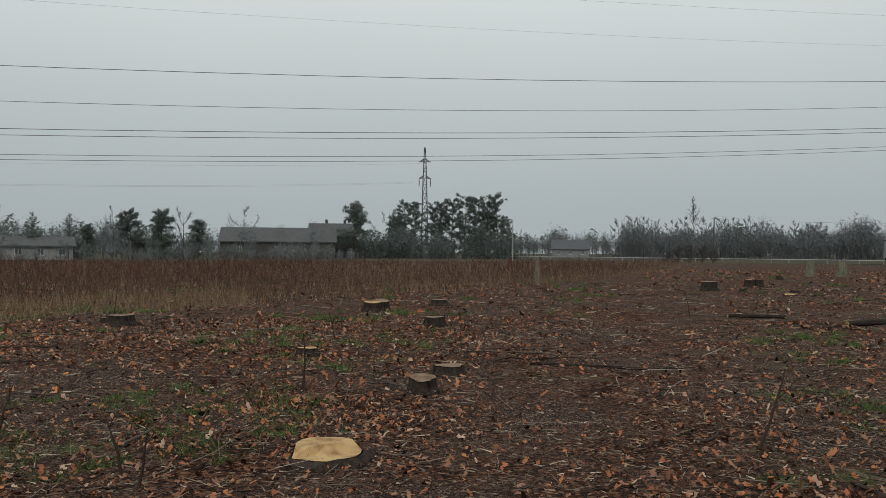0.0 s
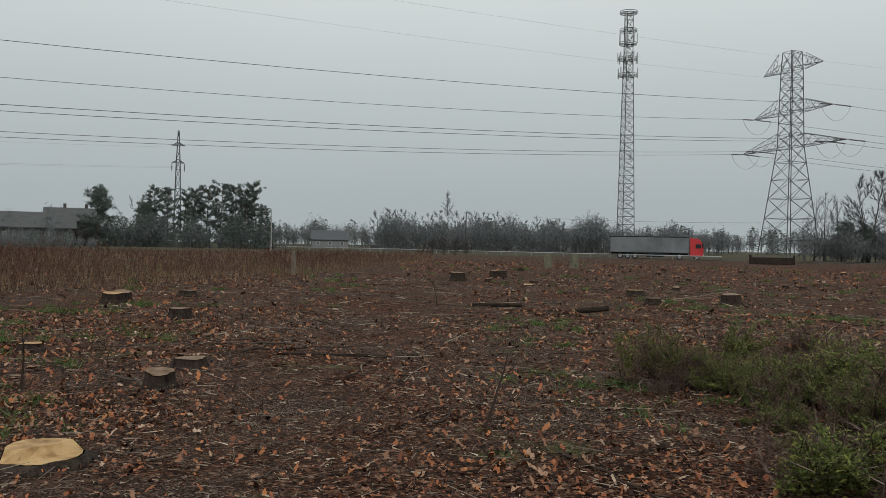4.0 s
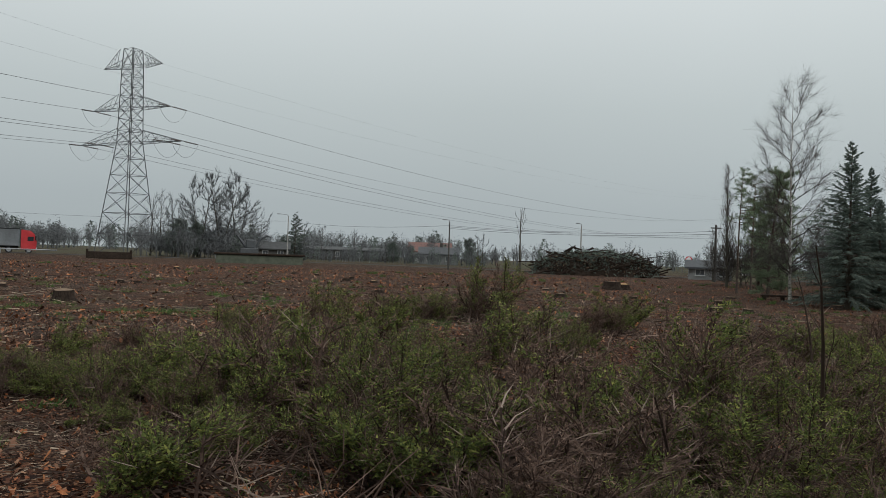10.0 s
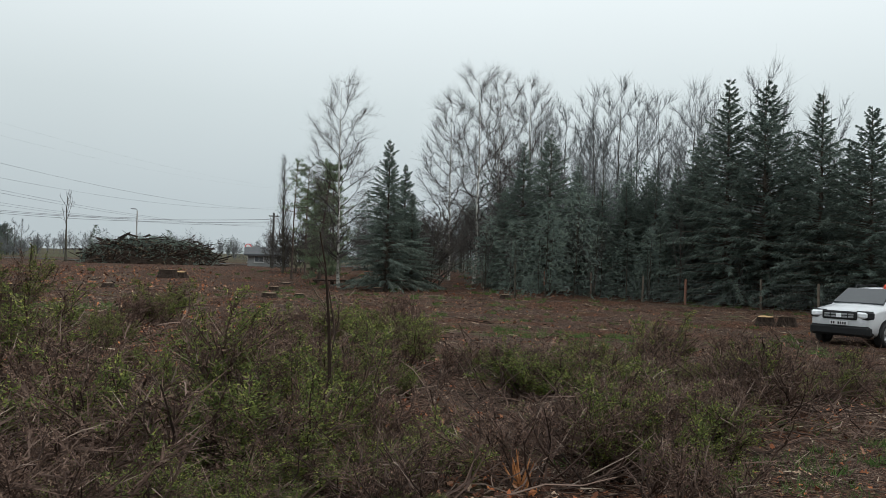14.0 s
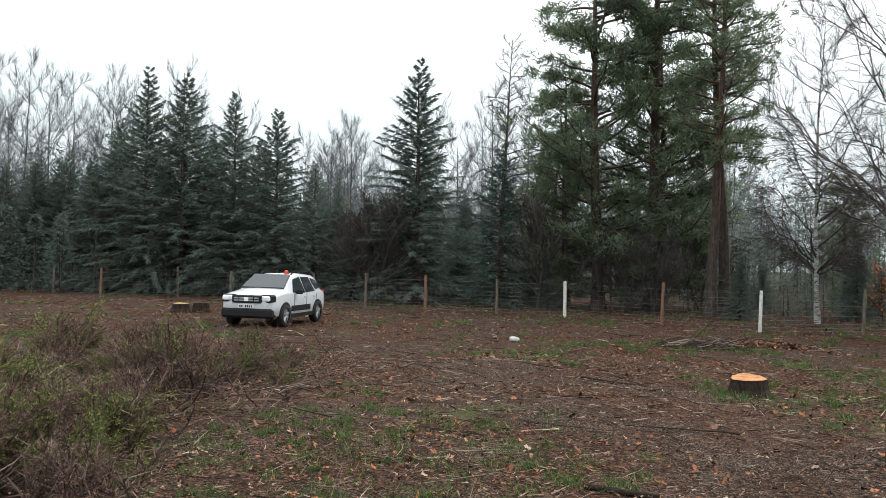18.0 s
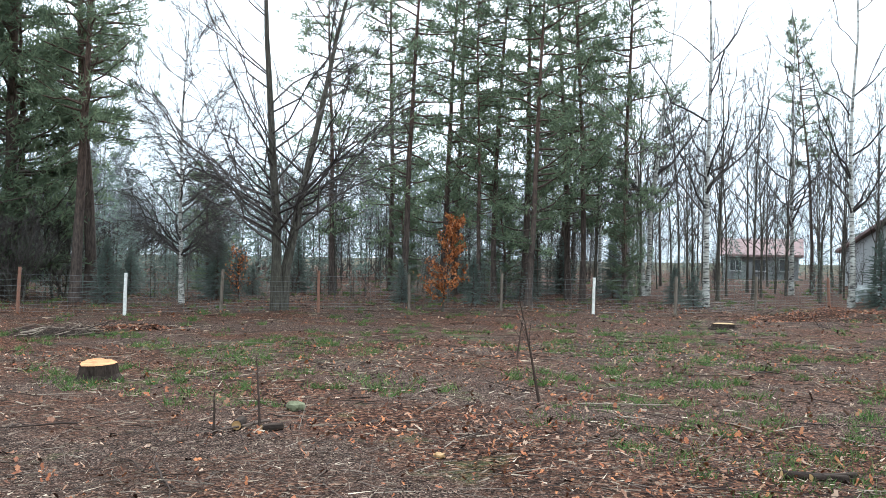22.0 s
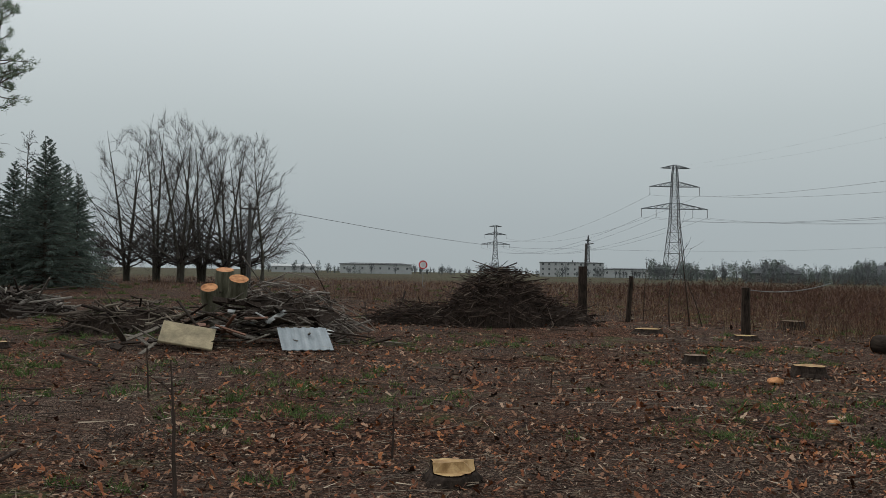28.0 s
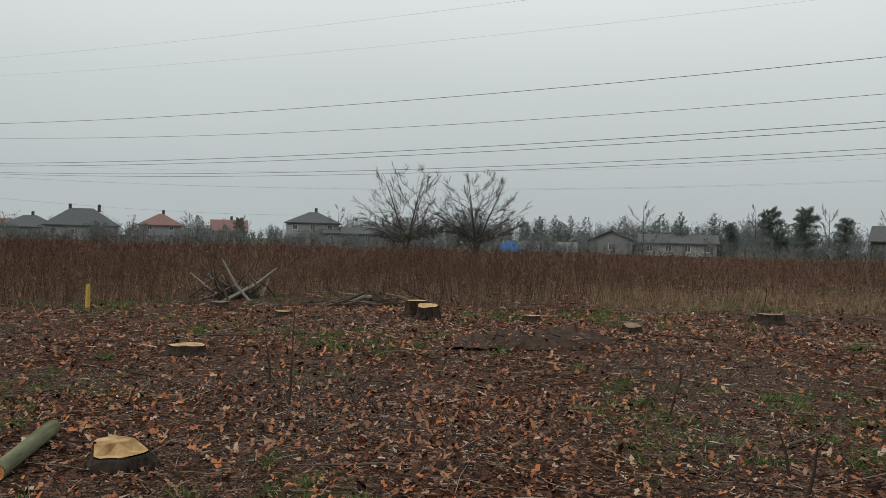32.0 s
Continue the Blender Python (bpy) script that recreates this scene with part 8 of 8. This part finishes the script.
def car():
    ob = thing("parked_car", Matrix.Translation((24.45, -13.55, -0.50)) @ Matrix.Rotation(radians(127.5), 4, "Z"), "white compact off-road car parked on the track", "car")
    # stations along the length: x, half width, underside, belt height, top height, roof half width
    st = [(-2.16, 0.74, 0.50, 0.86, 0.92, 0.60), (-2.10, 0.84, 0.36, 0.95, 1.02, 0.66), (-1.95, 0.87, 0.32, 1.02, 1.22, 0.62), (-1.72, 0.885, 0.30, 1.03, 1.53, 0.60), (-1.35, 0.90, 0.28, 1.02, 1.60, 0.60), (-0.8, 0.90, 0.26, 1.00, 1.635, 0.61), (-0.2, 0.90, 0.26, 0.99, 1.63, 0.62), (0.36, 0.90, 0.26, 0.99, 1.60, 0.64), (0.84, 0.90, 0.26, 1.04, 1.33, 0.71), (1.14, 0.90, 0.27, 1.07, 1.15, 0.80), (1.5, 0.895, 0.28, 1.05, 1.11, 0.78), (1.9, 0.88, 0.30, 1.00, 1.06, 0.74), (2.06, 0.85, 0.32, 0.93, 1.00, 0.70), (2.15, 0.80, 0.36, 0.85, 0.90, 0.64), (2.19, 0.72, 0.44, 0.72, 0.76, 0.56)]
    m = MB()
    rings = []
    for x, w, zb, zl, zt, wr in st:
        half = [(0.0, zb), (w * 0.86, zb), (w * 0.985, zb + 0.10), (w, (zb + zl) * 0.5), (w * 0.985, zl - 0.06), (w * 0.955, zl), (wr + (w * 0.955 - wr) * 0.06, zt - 0.09), (wr * 0.93, zt - 0.02), (wr * 0.6, zt), (0.0, zt + 0.012)]
        full = [(x, -yy, zz) for yy, zz in half] + [(x, yy, zz) for yy, zz in half[-2:0:-1]]
        rings.append(full)
    n = len(rings[0])
    v = np.array(rings).reshape(-1, 3)
    i = np.arange(len(st) - 1)[:, None] * n
    j = np.arange(n)[None]
    m.add(v, np.stack([i + j, i + (j + 1) % n, i + n + (j + 1) % n, i + n + j], -1).reshape(-1, 4))
    m.add(v[:n], [list(range(n))])
    m.add(v[-n:], [list(range(n))])
    body = part("body", m, M_CARW, ob, "", True, True)
    # glazing, set just outside the shell
    def pane(name, pts, mat=M_CARG):
        p = np.array(pts, float)
        c = p.mean(0)
        nrm = unit(np.cross(p[1] - p[0], p[2] - p[0]))
        if nrm @ (c - np.array([0, 0, 0.9])) < 0:
            nrm = -nrm
        q = MB()
        k = len(p)
        q.add(np.concatenate([p + nrm * 0.012, p - nrm * 0.05]), [list(range(k))])
        q.add(np.concatenate([p + nrm * 0.012, p - nrm * 0.05]), [[a, (a + 1) % k, k + (a + 1) % k, k + a] for a in range(k)])
        return part(name, q, mat, ob)
    for s in (-1, 1):
        W = lambda z: s * (0.868 - (z - 1.0) * 0.43)
        pane("side_window", [(0.72, W(1.05), 1.05), (0.38, W(1.46), 1.46), (-0.22, W(1.54), 1.54), (-0.30, W(1.03), 1.03)])
        pane("side_window", [(-0.38, W(1.03), 1.03), (-0.31, W(1.53), 1.53), (-0.98, W(1.52), 1.52), (-1.16, W(1.06), 1.06)])
        pane("side_window", [(-1.28, W(1.10), 1.10), (-1.14, W(1.48), 1.48), (-1.48, W(1.42), 1.42), (-1.66, W(1.16), 1.16)])
        q = MB()
        cbox(q, (1.9, 0.05, 0.13), (0.02, s * 0.89, 0.33), 0.03)
        part("side_skirt", q, M_BLACKP, ob)
        q = MB()
        cbox(q, (1.55, 0.03, 0.17), (0.12, s * 0.902, 0.56), 0.012)
        part("side_decal", q, M_BLACKP, ob, "black side stripe")
        for wx in (1.36, -1.31):
            q = MB()
            a = np.linspace(-0.15, np.pi + 0.15, 15)
            for r0, r1 in ((0.36, 0.415),):
                vv = np.concatenate([np.stack([wx + np.cos(a) * r, np.full(15, s * yy), 0.36 + np.sin(a) * r], 1) for r, yy in ((r0, 0.86), (r0, 0.925), (r1, 0.925), (r1, 0.86))])
                q.add(vv, np.concatenate([[[b * 15 + k, b * 15 + k + 1, ((b + 1) % 4) * 15 + k + 1, ((b + 1) % 4) * 15 + k] for k in range(14)] for b in range(4)]))
                q.add(np.concatenate([np.stack([wx + np.cos(a) * r0, np.full(15, s * 0.907), 0.36 + np.sin(a) * r0], 1), [[wx, s * 0.907, 0.36]]]), [[k, k + 1, 15] for k in range(14)])
            part("wheel_arch", q, M_BLACKP, ob, "black wheel arch cladding")
            wheel(ob, wx, s * 0.83, 0.36, 0.23, s)
        q = MB()
        cbox(q, (0.16, 0.22, 0.16), (0.52, s * 1.0, 1.08), 0.05)
        part("mirror", q, M_BLACKP, ob)
        q = MB()
        tube(q, [(0.15, s * 0.52, 1.58), (0.05, s * 0.54, 1.69), (-1.2, s * 0.53, 1.69), (-1.35, s * 0.51, 1.60)], 0.028, 6)
        part("roof_rail", q, M_BLACKP, ob)
        q = MB()
        cbox(q, (0.30, 0.46, 0.235), (2.045, s * 0.63, 0.895), 0.05, Matrix.Rotation(radians(-s * 22), 4, "Z"))
        part("headlight_surround", q, M_BLACKP, ob)
        q = MB()
        cbox(q, (0.30, 0.40, 0.165), (2.075, s * 0.63, 0.90), 0.06, Matrix.Rotation(radians(-s * 22), 4, "Z"))
        part("headlight", q, M_HEAD, ob)
        q = MB()
        cbox(q, (0.06, 0.14, 0.11), (2.2, s * 0.62, 0.50), 0.03)
        part("fog_lamp", q, M_HEAD, ob)
        q = MB()
        cbox(q, (0.1, 0.14, 0.3), (-2.08, s * 0.74, 0.92), 0.03)
        part("tail_light", q, M_BEACON, ob)
        for hx in (-0.22, -1.02):
            q = MB()
            cbox(q, (0.18, 0.04, 0.035), (hx, s * 0.905, 0.90), 0.012)
            part("door_handle", q, M_CARW, ob)
        for hx in (0.66, -0.34, -1.2):
            q = MB()
            cbox(q, (0.012, 0.008, 0.56), (hx, s * 0.902, 0.72), 0.002)
            part("door_gap", q, M_BLACKP, ob)
    pane("windscreen", [(1.11, -0.71, 1.205), (1.11, 0.71, 1.205), (0.42, 0.60, 1.605), (0.42, -0.60, 1.605)], M_WIND)
    pane("rear_window", [(-2.00, -0.56, 1.18), (-2.00, 0.56, 1.18), (-1.77, 0.50, 1.48), (-1.77, -0.50, 1.48)])
    q = MB()
    cbox(q, (0.12, 0.96, 0.235), (2.175, 0, 0.875), 0.03)
    gr = part("grille", q, M_BLACKP, ob)
    for s in (-1, 1):
        for k in range(2):
            for z in (0.835, 0.905):
                q = MB()
                cbox(q, (0.03, 0.15, 0.05), (2.235, s * (0.15 + 0.18 * k), z), 0.01)
                part("grille_bar", q, M_LAMP, gr)
    q = MB()
    cbox(q, (0.03, 0.14, 0.12), (2.24, 0, 0.87), 0.03)
    part("emblem", q, M_HEAD, gr)
    q = MB()
    cbox(q, (0.38, 1.68, 0.30), (2.06, 0, 0.45), 0.08)
    part("front_bumper", q, M_BLACKP, ob)
    q = MB()
    cbox(q, (0.02, 0.5, 0.11), (2.245, 0, 0.66), 0.004)
    pl = part("number_plate", q, M_SIGN_W, ob)
    for k in range(7):
        if k != 2:
            q = MB()
            cbox(q, (0.006, 0.04, 0.07), (2.257, -0.19 + k * 0.063, 0.66), 0.001)
            part("plate_bar", q, M_BLACKP, pl)
    q = MB()
    cbox(q, (0.28, 1.5, 0.28), (-2.06, 0, 0.46), 0.07)
    part("rear_bumper", q, M_BLACKP, ob)
    q = MB()
    tube(q, [(0.05, 0.32, 1.60), (0.05, 0.32, 1.68), (0.05, 0.32, 1.73), (0.05, 0.32, 1.745)], [0.075, 0.075, 0.06, 0.02], 12, 0, True)
    part("beacon", q, M_BEACON, ob, "red rooftop beacon")


car()


def truck():
    ob = thing("articulated_lorry", Matrix.Translation((78.4, 127.7, 0.0)) @ Matrix.Rotation(math.atan2(-8.8, 14.4), 4, "Z"), "articulated lorry with grey curtain trailer and red cab", "lorry")
    M_CURT = mat_plain("grey_curtain_side", (0.135, 0.145, 0.152), 0.75, 0, 0.3, 0.35)
    M_CABR = mat_plain("red_cab_paint", (0.42, 0.03, 0.035), 0.35, 0, 0.12, 1.0, 0)
    q = MB()
    cbox(q, (13.4, 2.5, 2.75), (-1.6, 0, 2.5), 0.06)
    part("trailer_box", q, M_CURT, ob)
    q = MB()
    cbox(q, (13.5, 2.55, 0.16), (-1.6, 0, 3.9), 0.03)
    part("roof_rail", q, M_BLACKP, ob)
    for k in range(9):
        for s in (-1, 1):
            q = MB()
            cbox(q, (0.05, 0.03, 2.5), (-7.6 + k * 1.5, s * 1.265, 2.5), 0.01)
            part("curtain_strap", q, M_CURT, ob)
    q = MB()
    cbox(q, (13.2, 1.1, 0.3), (-1.6, 0, 0.95), 0.03)
    part("chassis", q, M_BLACKP, ob)
    q = MB()
    cbox(q, (3.0, 2.3, 0.75), (-0.6, 0, 0.72), 0.05)
    part("pallet_box", q, M_BLACKP, ob)
    q = MB()
    v = np.array([(5.3, -1.23, 0.5), (7.5, -1.23, 0.5), (7.6, -1.23, 1.9), (7.25, -1.23, 3.1), (6.7, -1.18, 3.65), (5.3, -1.18, 3.8)])
    v2 = v * np.array([1, -1, 1])
    q.add(np.concatenate([v, v2]), [[i, (i + 1) % 6, 6 + (i + 1) % 6, 6 + i] for i in range(6)])
    q.add(v, [list(range(6))])
    q.add(v2, [list(range(6))])
    part("cab", q, M_CABR, ob, "", False, True)
    q = MB()
    cbox(q, (0.06, 2.1, 0.95), (7.44, 0, 2.45), 0.02, Matrix.Rotation(radians(-16), 4, "Y"))
    part("windscreen", q, M_CARG, ob)
    for s in (-1, 1):
        q = MB()
        cbox(q, (0.9, 0.04, 0.7), (6.7, s * 1.235, 2.35), 0.02)
        part("side_window", q, M_CARG, ob)
        q = MB()
        cbox(q, (0.15, 0.3, 0.7), (7.4, s * 1.42, 2.5), 0.04)
        part("mirror", q, M_BLACKP, ob)
        q = MB()
        cbox(q, (0.1, 0.45, 0.22), (7.56, s * 0.85, 0.85), 0.03)
        part("headlight", q, M_HEAD, ob)
        for wx in (-6.6, -5.3, -4.0, 3.6, 6.5):
            wheel(ob, wx, s * 1.05, 0.5, 0.32, s)


truck()
